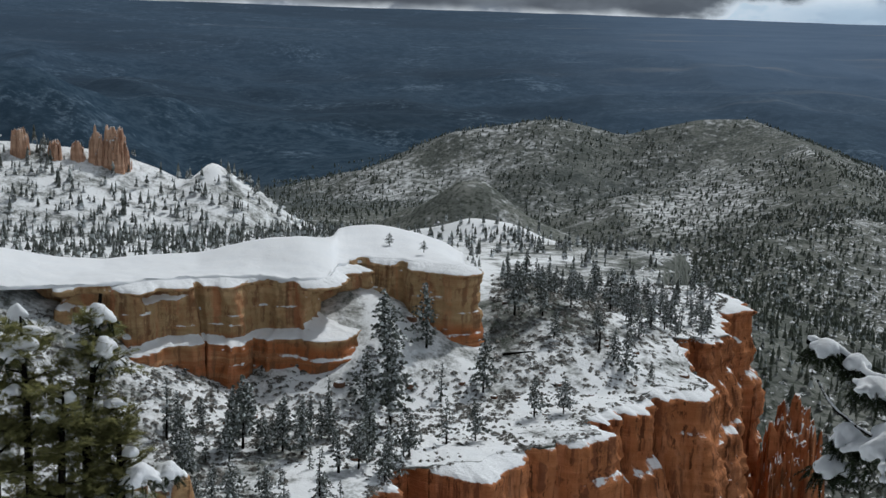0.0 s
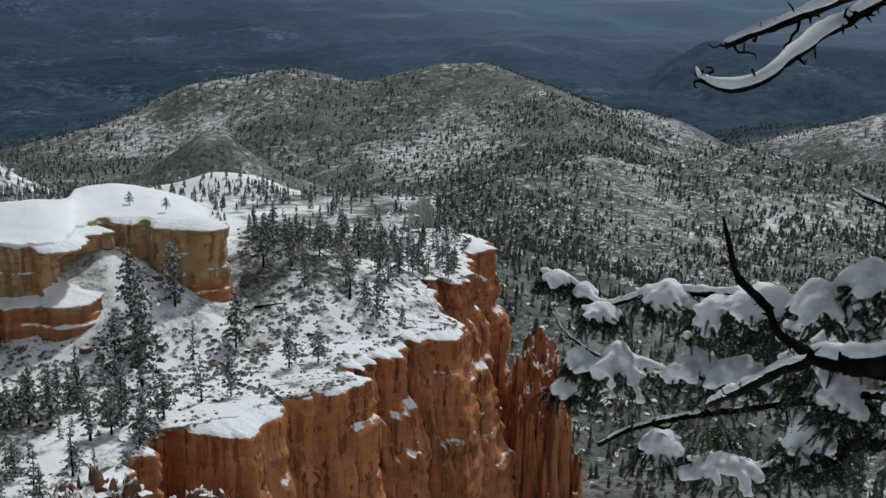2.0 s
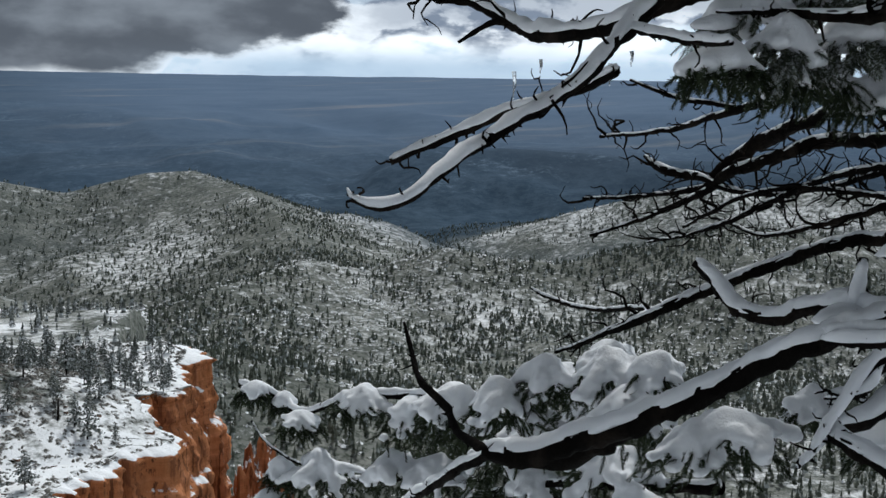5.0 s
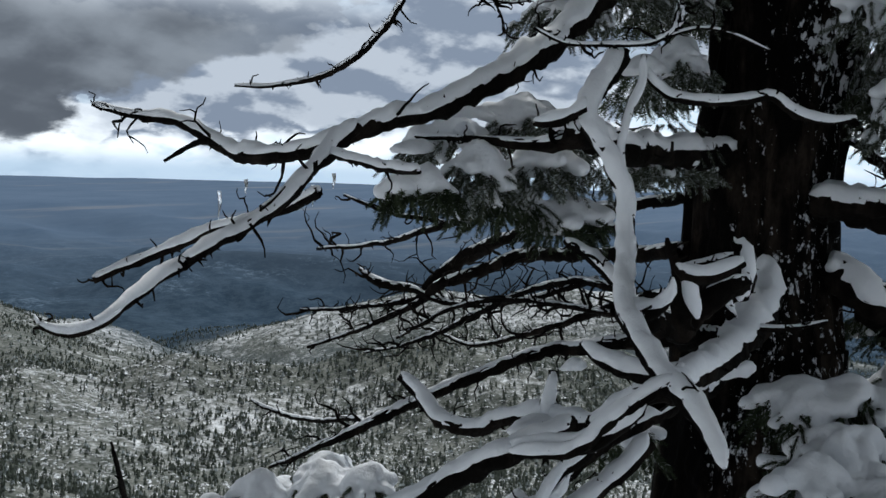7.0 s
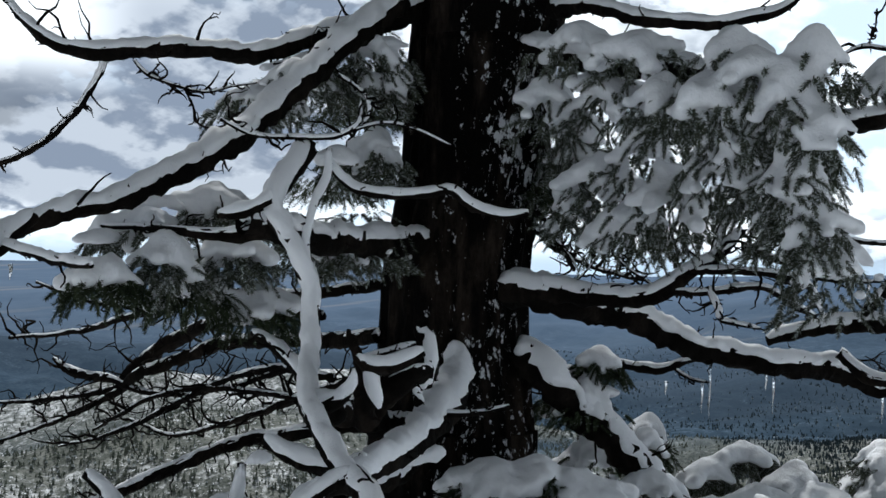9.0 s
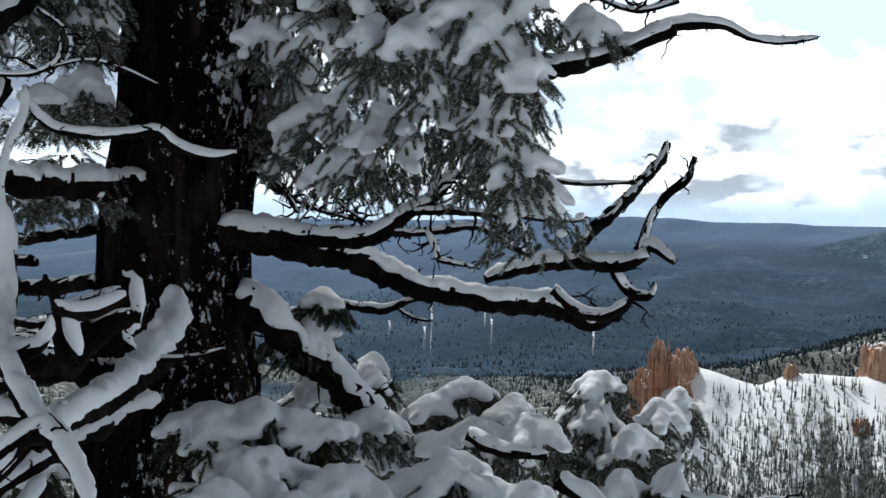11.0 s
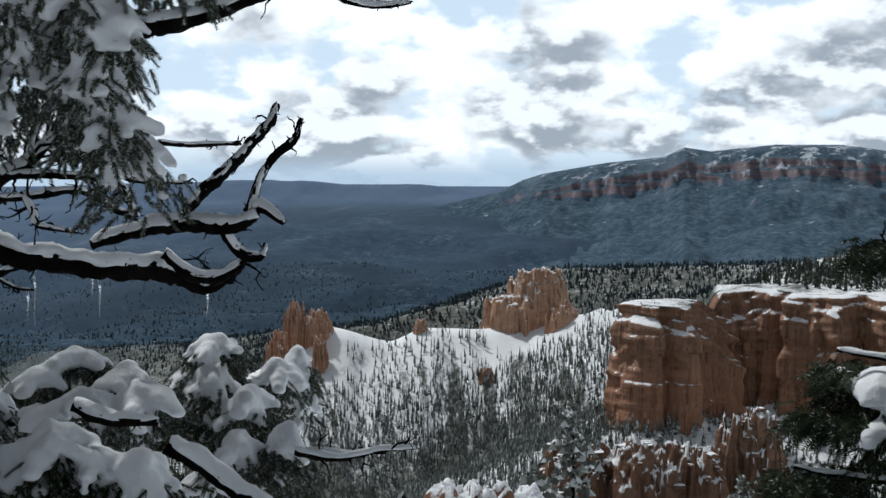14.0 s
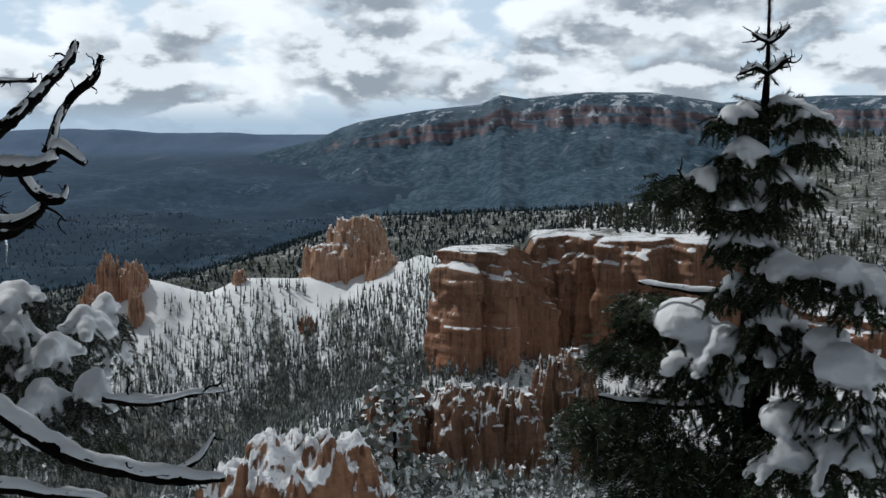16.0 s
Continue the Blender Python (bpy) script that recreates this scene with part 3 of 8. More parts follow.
def build_ground():
    bearings = np.concatenate([np.arange(-26, 112, 0.24), np.arange(112, 334, 3.0)])
    rings = np.concatenate([[0.005, 0.5, 1.2], np.geomspace(2.5, 150, 44), np.geomspace(153, 1400, 165), np.geomspace(1420, 4950, 75)])
    a, r = np.meshgrid(np.radians(bearings), rings, indexing="ij")
    x, y = r * np.sin(a), r * np.cos(a)
    h, cover, plain = land(x, y)
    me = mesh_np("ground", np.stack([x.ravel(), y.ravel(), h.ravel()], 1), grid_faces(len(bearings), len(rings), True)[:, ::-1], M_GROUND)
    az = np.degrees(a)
    # haze pales the far land with distance, less by bearing where cloud shades it
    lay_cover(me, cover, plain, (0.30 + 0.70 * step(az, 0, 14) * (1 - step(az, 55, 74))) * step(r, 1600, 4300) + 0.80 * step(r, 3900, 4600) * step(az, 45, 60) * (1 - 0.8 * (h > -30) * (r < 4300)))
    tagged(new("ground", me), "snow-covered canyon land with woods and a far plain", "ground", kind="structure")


build_ground()


def build_mountain():
    """The far plateau: a snowy top, a fluted cliff band and wooded spurs running down into the valley."""
    az = np.arange(75.5, 124, 0.09)
    line = np.degrees(np.arctan2([p[0] for p in MOUNTAIN], [p[1] for p in MOUNTAIN]))
    top = np.interp(az, line, [p[2] for p in MOUNTAIN])[:, None]
    top = top - np.interp(az, [75.5, 81], [70, 0])[:, None]
    far = np.interp(az, line, [math.hypot(p[0], p[1]) for p in MOUNTAIN])[:, None]
    back = np.concatenate([np.linspace(-420, 120, 14), np.linspace(135, 420, 56), np.linspace(440, 1900, 70)])[None]
    run = (az * 70.0)[:, None] + 0 * back
    spur = field(run, back * 0.25, 330, 4, 51.0)
    rib = np.abs(field(run, back * 0.3, 150, 3, 52.0)) - 0.3
    small = np.abs(field(run, back * 0.4, 48, 3, 53.0)) - 0.3
    dd = back - step(back, 60, 200) * (110 * spur + 95 * rib + 55 * small)
    cliff = np.interp(dd, [-420, 0, 120, 190, 225, 236, 255, 268, 300, 700, 1300, 1900], [-30, 0, -14, -38, -48, -70, -76, -98, -114, -205, -288, -390])
    even = np.interp(dd, [-420, 0, 200, 700, 1300, 1900], [-30, 0, -52, -190, -280, -390])
    z = top + even + (cliff - even) * step(az, 80.5, 84.5)[:, None]
    z = z + step(back, 0, 150) * 6 * field(run, back, 60, 4, 54.0) + 20 * step(back, 300, 700) * (field(run, back, 260, 4, 55.0) - np.abs(field(run, back, 180, 4, 56.0)))
    r = far - back
    a = np.radians(az)[:, None]
    v = np.stack([(r * np.sin(a)).ravel(), (r * np.cos(a)).ravel(), z.ravel()], 1)
    ob = thing("mountain", "far plateau with a muted red cliff band, snowy top and wooded slopes", "mountain", (4000, 300, -200), kind="structure")
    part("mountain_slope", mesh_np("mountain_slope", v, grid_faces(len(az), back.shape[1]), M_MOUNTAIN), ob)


build_mountain()


def ground_at(x, y):
    return float(land(np.array([float(x)]), np.array([float(y)]))[0][0])


def bench_top(x, y):
    """The bench as it is seen: level out to its very edge."""
    return np.where(inside(x, y, BENCH) & (np.hypot(x, y) < 400), bench_surface(x, y), land(x, y)[0])


def resample(points, gap):
    """Even steps along a plan line, with its outward side to the right."""
    p = np.array([q[:2] for q in points], float)
    seg = np.hypot(*np.diff(p, axis=0).T)
    s = np.concatenate([[0], np.cumsum(seg)])
    t = np.linspace(0, s[-1], max(8, int(s[-1] / gap)))
    q = np.stack([np.interp(t, s, p[:, 0]), np.interp(t, s, p[:, 1])], 1)
    k = np.ones(7) / 7
    pad = np.pad(q, ((3, 3), (0, 0)), "edge")
    q = np.stack([np.convolve(pad[:, 0], k, "valid"), np.convolve(pad[:, 1], k, "valid")], 1)
    d = np.gradient(q, axis=0)
    d /= np.linalg.norm(d, axis=1)[:, None] + 1e-9
    return t, q, np.stack([d[:, 1], -d[:, 0]], 1)


def cliff_mesh(name, rim, top, bottom, material, gap=1.0, rows=70, lean=0.12, flute=2.2, flute_size=9.0, ledges=(), lip=14.0, crack=1.5, seed=0.0, snow_lip=0.25, alcove=0.0, wiggle=1.0, joint=1.0, ring=None, surface=None, strata=1.0):
    """A fluted, bedded rock wall below a rim in plan, with a lip of ground reaching back from the rim.
    ledges: (share of the height, depth in metres). Returns wall and lip meshes."""
    t, q, out = resample(rim, gap)
    q = q + out * (2.0 * field(t, t * 0, 9, 3, seed + 40) + 0.8 * field(t, t * 0, 2.6, 2, seed + 41) + 1.4 * step(field(t, t * 0, 13, 2, seed + 42), -0.05, 0.05) - 1.8)[:, None] * wiggle
    n = len(t)
    if top is None:
        tops = surface(q[:, 0] - out[:, 0], q[:, 1] - out[:, 1])
        wide = 2 * int(2.5 / gap) + 1
        tops = np.convolve(np.pad(tops, wide // 2, "edge"), np.ones(wide) / wide, "valid")
    else:
        tops = np.full(n, top)
    tops = tops + 0.3 * field(t, t * 0, 5, 3, seed)
    bots = bottom(q[:, 0], q[:, 1]) if callable(bottom) else np.full(n, bottom)
    v = np.linspace(0, 1, rows)[None]
    z = tops[:, None] + (bots - tops)[:, None] * v
    tt = np.repeat(t[:, None], rows, 1)
    drop = tops[:, None] - z
    off = lean * drop
    bend = tt + 1.2 * field(tt * 0.3, drop, 9.0, 2, seed + 8)
    col = -0.45 + 1.6 * np.abs(field(bend, drop * 0.035, flute_size, 2, seed + 1))
    small = -0.4 + 1.4 * np.abs(field(bend, drop * 0.06, flute_size * 0.28, 2, seed + 12))
    off = off + flute * col + 0.36 * flute * small - crack * np.exp(-(np.abs(field(bend, drop * 0.03, flute_size * 1.7, 2, seed + 2)) / 0.06) ** 2)
    thin = -0.4 + 1.4 * np.abs(field(bend, drop * 0.12, max(1.1, flute_size * 0.09), 2, seed + 13))
    off = off + 0.16 * flute * thin + 0.55 * field(tt * 0.15 + drop * 0.9, drop * 1.1, 1.8, 3, seed + 3) + 0.6 * field(tt, drop, 4.0, 3, seed + 4)
    off = off + joint * (2.4 * step(field(bend, drop * 0.03, 21, 2, seed + 15), -0.06, 0.06) + 1.1 * step(field(bend, drop * 0.05, 8, 2, seed + 16), -0.05, 0.05) + 0.7 * step(field(bend * 0.2, drop, 5, 2, seed + 17), -0.05, 0.08))
    off = off + 0.40 * strata * step(field(tt * 0.06, drop, 1.5, 2, seed + 18), -0.10, 0.10) + 0.30 * field(tt * 0.5, drop, 0.9, 2, seed + 19)
    off = off - alcove * step(field(tt, drop * 1.3, 8, 2, seed + 14), 0.05, 0.28) * step(v, 0.06, 0.14) * (1 - step(v, 0.34, 0.44))
    for share, depth in ledges:
        wob = 0.09 * field(tt, tt * 0, 18, 3, seed + 5 + share)
        keep = 1.0 if depth > 3.5 else step(field(tt, tt * 0, 17, 2, seed + 9 + share), -0.05, 0.12)
        off = off + depth * keep * step(v + wob, share - 0.012, share + 0.03)
    off = np.maximum(off, -3.0 + 0.4 * np.tanh(off)) * step(drop, -0.2, 1.2) + 0.5 * (drop > 0.1) * (drop < 1.6)
    x, y = q[:, :1] + out[:, :1] * off, q[:, 1:] + out[:, 1:] * off
    wall = mesh_np(name, np.stack([x.ravel(), y.ravel(), z.ravel()], 1), grid_faces(n, rows), material)
    k = 22
    back = np.concatenate([[-0.45, -0.35, -0.1, 0.3], np.linspace(0.9, lip, k - 4)])[None]
    edge = 0.9 * field(tt[:, :k], tt[:, :k] * 0, 3.0, 3, seed + 6)
    x, y = q[:, :1] - out[:, :1] * (back + edge * (back < 0)), q[:, 1:] - out[:, 1:] * (back + edge * (back < 0))
    if top is None:
        astray = ~inside(x, y, ring) & (back > 1.0)
        x = np.where(astray, q[:, :1] - out[:, :1], x)
        y = np.where(astray, q[:, 1:] - out[:, 1:], y)
        zz = surface(x, y) + 0.10
        zz = np.where(astray, tops[:, None] - 0.4, zz)
        zz = zz + (tops[:, None] - zz) * (1 - step(back, 0, 3)) + 0.12 * step(back, -0.4, 0.6) + 0.35 * field(x, y, 3.5, 3, seed + 61) * step(back, 0.2, 2) - 0.4 * step(back, 12.5, lip)
    else:
        zz = tops[:, None] + snow_lip * step(back, -0.9, 1.2) - 1.5 * step(back, lip * 0.55, lip)
    zz = zz - 0.35 * (back < -0.4)
    cap = mesh_np(name + "_lip", np.stack([x.ravel(), y.ravel(), zz.ravel()], 1), grid_faces(n, k)[:, ::-1], M_GROUND)
    lay_cover(cap, (0.57 if ring is BENCH else 0.50) + 0.14 * field(x, y, 9, 4, seed))
    return wall, cap


# the red cliff below the bench
bench_cliff = thing("bench_cliff", "tall fluted red rock cliff below a snowy wooded bench", "cliff", spot(8, 215, -140), kind="structure")
wall, cap = cliff_mesh("cliff_wall", plan(BENCH_RIM[1:]), None, -142, M_RED, gap=0.6, rows=100, lean=0.13, flute=5.2, flute_size=15, ledges=((0.10, 1.6), (0.26, 1.8), (0.55, 2.5)), lip=16, crack=4.2, seed=21, ring=BENCH, surface=bench_surface)
part("cliff_wall", wall, bench_cliff)
part("snow_edge", cap, bench_cliff, "broken edge of snow along the cliff top")

# the banded mesa
MESA_LEFT = [(-19.2, 246), (-18.6, 232), (-17.6, 224), (-15, 226), (-11.3, 230), (-8.6, 230.5), (-7, 228), (-5.8, 228), (-5.2, 232), (-4.9, 241), (-4.2, 245.5)]
MESA_RIGHT = [(-4.5, 244), (-3.8, 246), (-2.3, 245.5), (-0.4, 242), (0.8, 240), (1.05, 243)]
mesa = thing("mesa", "banded tan and red rock mesa with a thick smooth snow cap", "mesa", spot(-6, 240, -70), kind="structure")
wall, cap = cliff_mesh("mesa_wall", plan(MESA_LEFT), -48.6, -71, M_MESA, gap=0.35, rows=80, lean=0.06, flute=3.8, flute_size=11, ledges=((0.46, 4.0), (0.20, 0.8), (0.8, 1.0)), lip=9, crack=2.0, seed=31, snow_lip=1.0, alcove=4.8, wiggle=0.4, joint=0.7)
part("mesa_wall", wall, mesa)
wall, cap2 = cliff_mesh("mesa_wall", plan(MESA_RIGHT), -47.6, -68, M_MESA, gap=0.35, rows=70, lean=0.10, flute=2.8, flute_size=9, ledges=((0.62, 1.0), (0.25, 0.7)), lip=9, crack=1.4, seed=37, snow_lip=0.6, alcove=2.2, wiggle=0.25, joint=0.45)
part("mesa_wall", wall, mesa)


def mesa_cap():
    """The smooth snow dome on the mesa, falling away behind."""
    rim = plan([(-26, 224), (-19, 225)] + MESA_LEFT[2:] + MESA_RIGHT[1:])
    t, q, out = resample(rim, 0.6)
    k = 44
    back = np.concatenate([[-0.45, -0.35, -0.15, 0.1], np.geomspace(0.5, 75, k - 4)])[None]
    x = q[:, :1] * (1 + back / 240) + 0.4 * (back < 0.1) * field(t, t * 0, 2.5, 3, 1)[:, None]
    y = q[:, 1:] * (1 + back / 240) + 0.8 * (back < 0.1) * field(t, t * 0, 3.5, 3, 2)[:, None]
    az = np.degrees(np.arctan2(x, y))
    rise = np.interp(az, [-26, -20, -15.6, -11.3, -9.5, -8, -6.5, -5.3, -4.6, -3, -1.5, -0.3, 0.7, 2], [1.8, 1.1, -1.2, -1.0, 0.8, 2.2, 2.8, 2.2, 1.8, 1.8, 1.0, -0.1, -1.4, -2.2])
    ragged = field(t, t * 0, 1.6, 3, 71)[:, None]
    z = -48.5 + (0.25 + 0.3 * ragged) * (back > -0.3) * (1 - step(back, 0.3, 4.0)) + 0.3 * step(back, 0.4, 4) + rise * step(back, 0.5, 22) - 0.55 * np.maximum(back - 30, 0) + (0.45 * field(x, y, 12, 4, 5.0) + 0.12 * field(x, y, 2.5, 3, 6.0)) * step(back, 0, 4) - 0.3 * (back < -0.4)
    z = z - 1.2 * step(t, t[-1] - 2.0, t[-1])[:, None] - 0.05 * np.maximum(back - 4, 0) * step(t, t[-1] - 8.0, t[-1])[:, None]
    z = z + 1.2 * step(-az, 17, 22) * step(back, 0, 10)
    return mesh_np("snow_cap", np.stack([x.ravel(), y.ravel(), z.ravel()], 1), grid_faces(len(t), k)[:, ::-1], M_DRIFT)


part("snow_cap", mesa_cap(), mesa, "smooth thick snow cap")

# brown cliffs of the shelf on the right
shelf_cliff = thing("shelf_cliff", "brown and orange rock wall below a snowy wooded shelf", "cliff", spot(92, 430, -80), kind="structure")
wall, cap = cliff_mesh("cliff_wall", plan([(87.4, 428)] + SHELF_RIM[2:]), None, -84, M_WALL, gap=0.8, rows=90, lean=0.06, flute=5.0, flute_size=16, ledges=((0.05, 2.4), (0.13, 3.0), (0.26, 1.6)), lip=16, crack=4.6, seed=41, alcove=2.4, joint=1.7, strata=0.3, ring=SHELF, surface=shelf_surface)
part("cliff_wall", wall, shelf_cliff)
part("snow_edge", cap, shelf_cliff, "snow lying along the cliff top")


def rock_mesh(name, base, rx, ry, foot, top, material, seed, steps, rib, turn, sharp=1.6, uneven=1.0):
    """A weathered rock mass: terraces and ribbed walls over an oval footprint. steps: (share inward, share of height)."""
    gap = max(0.16, max(rx, ry) / 42)
    nu, nv = int(2.5 * rx / gap), int(2.5 * ry / gap)
    u, w = np.meshgrid(np.linspace(-1.25, 1.25, nu), np.linspace(-1.25, 1.25, nv), indexing="ij")
    x, y = u * rx, w * ry
    e = 1 - (np.abs(u) ** sharp + np.abs(w) ** sharp) ** (1 / sharp)
    size = (rx * ry) ** 0.5
    e = e + 0.22 * field(x, y, size * 0.8, 2, seed) + 0.10 * field(x, y, size * 0.35, 2, seed + 7) + rib * np.abs(field(x, y, size * 0.30, 2, seed + 1)) + 0.45 * rib * np.abs(field(x, y, size * 0.12, 2, seed + 2)) - 0.35 * rib
    h = np.interp(e, [k for k, _ in steps], [k for _, k in steps])
    h = h * (1 - 0.07 * uneven + 0.22 * uneven * field(x, y, size * 0.42, 3, seed + 8))
    h = h * (1 + 0.10 * uneven * field(x, y, size * 0.5, 3, seed + 3)) + (0.05 * field(x, y, size * 0.10, 3, seed + 4) + 0.02 * field(x, y, size * 0.04, 2, seed + 5) + 0.10 * step(field(x, y, size * 0.16, 2, seed + 6), 0.0, 0.25)) * (h > 0.15)
    z = foot + (top - foot) * h
    c, s = math.cos(turn), math.sin(turn)
    lean = 0.10 * (top - z) * 0
    v = np.stack([(base.x + x * c - y * s + lean).ravel(), (base.y + x * s + y * c).ravel(), z.ravel()], 1)
    return mesh_np(name, v, grid_faces(nu, nv), material)


BUTTE_STEPS = ((-0.3, -0.25), (0.0, 0.0), (0.06, 0.42), (0.26, 0.50), (0.32, 0.70), (0.46, 0.77), (0.52, 0.94), (0.8, 0.99), (1.2, 1.02))
SPIRE_STEPS = ((-0.3, -0.2), (0.0, 0.0), (0.08, 0.45), (0.16, 0.50), (0.24, 0.80), (0.34, 0.84), (0.44, 0.98), (1.2, 1.06))
CRAG_STEPS = ((-0.3, -0.3), (0.0, 0.0), (0.05, 0.36), (0.12, 0.42), (0.16, 0.66), (0.28, 0.72), (0.31, 0.86), (0.5, 0.92), (1.2, 1.0))


STRATA_STEPS = ((-0.3, -0.3), (0.0, 0.0), (0.03, 0.18), (0.07, 0.20), (0.09, 0.36), (0.14, 0.39), (0.16, 0.55), (0.22, 0.58), (0.24, 0.72), (0.31, 0.76), (0.33, 0.88), (0.45, 0.92), (0.47, 1.0), (1.2, 1.03))
DOME_STEPS = ((-0.3, -0.4), (0.0, 0.0), (0.03, 0.35), (0.06, 0.38), (0.08, 0.62), (0.16, 0.72), (0.30, 0.84), (0.55, 0.95), (1.2, 1.05))


def blend(ob, voxel, smooth, rough=()):
    """Melt overlapping lumps into one surface; rough: (size, strength) of relief."""
    m = ob.modifiers.new('melt', 'REMESH')
    m.mode, m.voxel_size, m.use_smooth_shade = 'VOXEL', voxel, True
    if smooth:
        m = ob.modifiers.new('soften', 'SMOOTH')
        m.factor, m.iterations = 0.5, smooth
    for size, strength in rough:
        tex = bpy.data.textures.get('relief_%g' % size) or bpy.data.textures.new('relief_%g' % size, 'CLOUDS')
        tex.noise_scale, tex.noise_depth = size, 3
        m = ob.modifiers.new('relief', 'DISPLACE')
        m.texture, m.strength, m.mid_level, m.texture_coords = tex, strength, 0.5, 'GLOBAL'
    return ob


def boulder_mesh(seed):
    """A blocky fallen stone, one metre across."""
    r = random.Random(seed)
    bm = bmesh.new()
    bmesh.ops.create_icosphere(bm, subdivisions=2, radius=0.5)
    for v in bm.verts:
        c = Vector([round(k * 2.6) / 2.6 for k in v.co]) * 0.55 + v.co * 0.45
        v.co = Vector((c.x * 1.2, c.y, c.z * 0.75)) * (1 + 0.25 * vnoise(v.co + Vector((seed, 0, 0)), 1.7))
    me = bpy.data.meshes.new("boulder")
    bm.to_mesh(me)
    bm.free()
    me.materials.append(M_CRAG)
    return me


BOULDERS = [boulder_mesh(k) for k in range(5)]


def butte(name, label, bearing, dist, rx, ry, foot, top, material, seed, steps=BUTTE_STEPS, rib=0.30, uneven=1.0, also=()):
    base = spot(bearing, dist)
    ob = thing(name, label, "rock", (base.x, base.y, foot))
    rock = rock_mesh("rock", base, rx, ry, foot, top, material, seed, steps, rib, radians(-bearing), uneven=uneven)
    part("rock", rock, ob)
    for k, (b, d, ax, ay, low, high, shape) in enumerate(also):
        part("rock", rock_mesh("rock", spot(b, d), ax, ay, low, high, material, seed + 3.3 * (k + 1), shape, rib, radians(-b), uneven=uneven), ob)
    if steps in (CRAG_STEPS, STRATA_STEPS):
        # loose blocks lying on its ledges
        r = random.Random(int(seed * 10))
        high = [v.co.copy() for v in rock.vertices if v.co.z > foot + 0.70 * (top - foot)]
        for _ in range(min(16, len(high))):
            c, s = r.choice(high), r.uniform(0.5, 1.5) * rx / 7
            blk = part("block", r.choice(BOULDERS), ob)
            blk.matrix_basis = Matrix.LocRotScale(c - ob.location + Vector((0, 0, 0.12 * s)), Euler((0, 0, r.uniform(0, 6.28))), (s, s, s * 0.8))
            blk.matrix_parent_inverse = Matrix.Identity(4)


LEDGE_STEPS = ((-0.3, -0.3), (0.0, 0.0), (0.05, 0.50), (0.10, 0.56), (0.14, 0.82), (0.30, 0.90), (0.36, 0.97), (1.2, 1.02))
TOWER_STEPS = ((-0.3, -0.2), (0.0, 0.0), (0.06, 0.55), (0.14, 0.60), (0.18, 0.80), (0.34, 0.84), (0.38, 0.96), (1.2, 1.0))
butte("butte", "broad stepped orange butte standing on a snowy ridge", 81.25, 564, 22, 12, -74, -49.5, M_BUTTE, 3.0, LEDGE_STEPS, 0.30, 0.45, ((81.75, 566, 14.5, 10, -62, -37.6, TOWER_STEPS), (82.9, 548, 7.5, 7, -80, -53, LEDGE_STEPS)))
butte("hoodoo", "jagged pale orange hoodoo at the end of a snowy ridge", 70.65, 558, 6.0, 6, -82, -54.0, M_BUTTE, 5.0, SPIRE_STEPS, 0.5, 1.0, ((71.5, 557, 9.0, 6, -80, -57.0, LEDGE_STEPS), (69.8, 548, 6.5, 6, -92, -66, SPIRE_STEPS), (71.7, 540, 4.5, 4, -92, -67, SPIRE_STEPS)))
butte("hoodoo", "stub of orange rock on a snowy crest", 76.4, 558, 3.4, 3, -66, -59.2, M_BUTTE, 8.0, SPIRE_STEPS, 0.4)
butte("rock_outcrop", "dark flat rock jutting from a snowy slope", 79.4, 524, 5, 4, -86, -76, M_WALL, 8.5)
for b, rx, top, sd in ((-18.95, 4.2, -50.4, 11), (-17.5, 3.4, -53.8, 12), (-16.5, 3.0, -54.8, 13), (-15.75, 3.6, -51.1, 14), (-14.95, 5.6, -49.8, 15)):
    butte("hoodoo", "squat orange hoodoo standing on a snowy wooded ridge", b, 508, rx, rx, -68, top, M_BUTTE, sd, SPIRE_STEPS, 0.35)

# snow-topped red rocks near the viewpoint
for b, d, rx, ry, foot, top, sd in ((83.8, 168, 7.0, 6, -50, -35.0, 21), (86.4, 170, 8.5, 7, -50, -34.6, 22), (89.0, 172, 6.5, 6, -52, -35.5, 23), (91.6, 178, 7.5, 6, -52, -31.8, 24), (85.2, 150, 7.0, 6, -52, -39.4, 25), (88.2, 150, 6.5, 6, -54, -41, 28), (82.4, 155, 4.5, 4, -50, -37.5, 31)):
    butte("rock_outcrop", "weathered red rock outcrop with snow on its ledges", b, d, rx, ry, foot, top, M_CRAG, sd, STRATA_STEPS, 0.14, 0.5)
butte("rock_outcrop", "rounded red rock knob with a broken snow cap", 79.2, 92, 7.8, 5, -32, -21.2, M_KNOB, 26, DOME_STEPS, 0.22, 0.5, ((80.9, 93.5, 4.2, 4, -32, -23.0, DOME_STEPS),))
butte("rock_outcrop", "blunt tan rock ledge below the viewpoint", -12.9, 34, 1.5, 1.2, -19, -12.1, M_MESA, 27, CRAG_STEPS, 0.16)
butte("rock_outcrop", "low snow-dusted rock at the foot of the cliff", -4.5, 156, 10, 7, -82, -64.5, M_CRAG, 29, CRAG_STEPS, 0.45)
butte("rock_outcrop", "low snow-dusted rock ledge before the red cliff", 0.5, 158, 8, 6, -90, -70, M_CRAG, 32, CRAG_STEPS, 0.45)
butte("rock_spur", "red rock spur with sparse snow beyond the cliff", 16.7, 296, 11, 13, -146, -97, M_RED, 30, SPIRE_STEPS, 0.45, 1.0, ((16.2, 290, 6, 7, -146, -105, SPIRE_STEPS),))

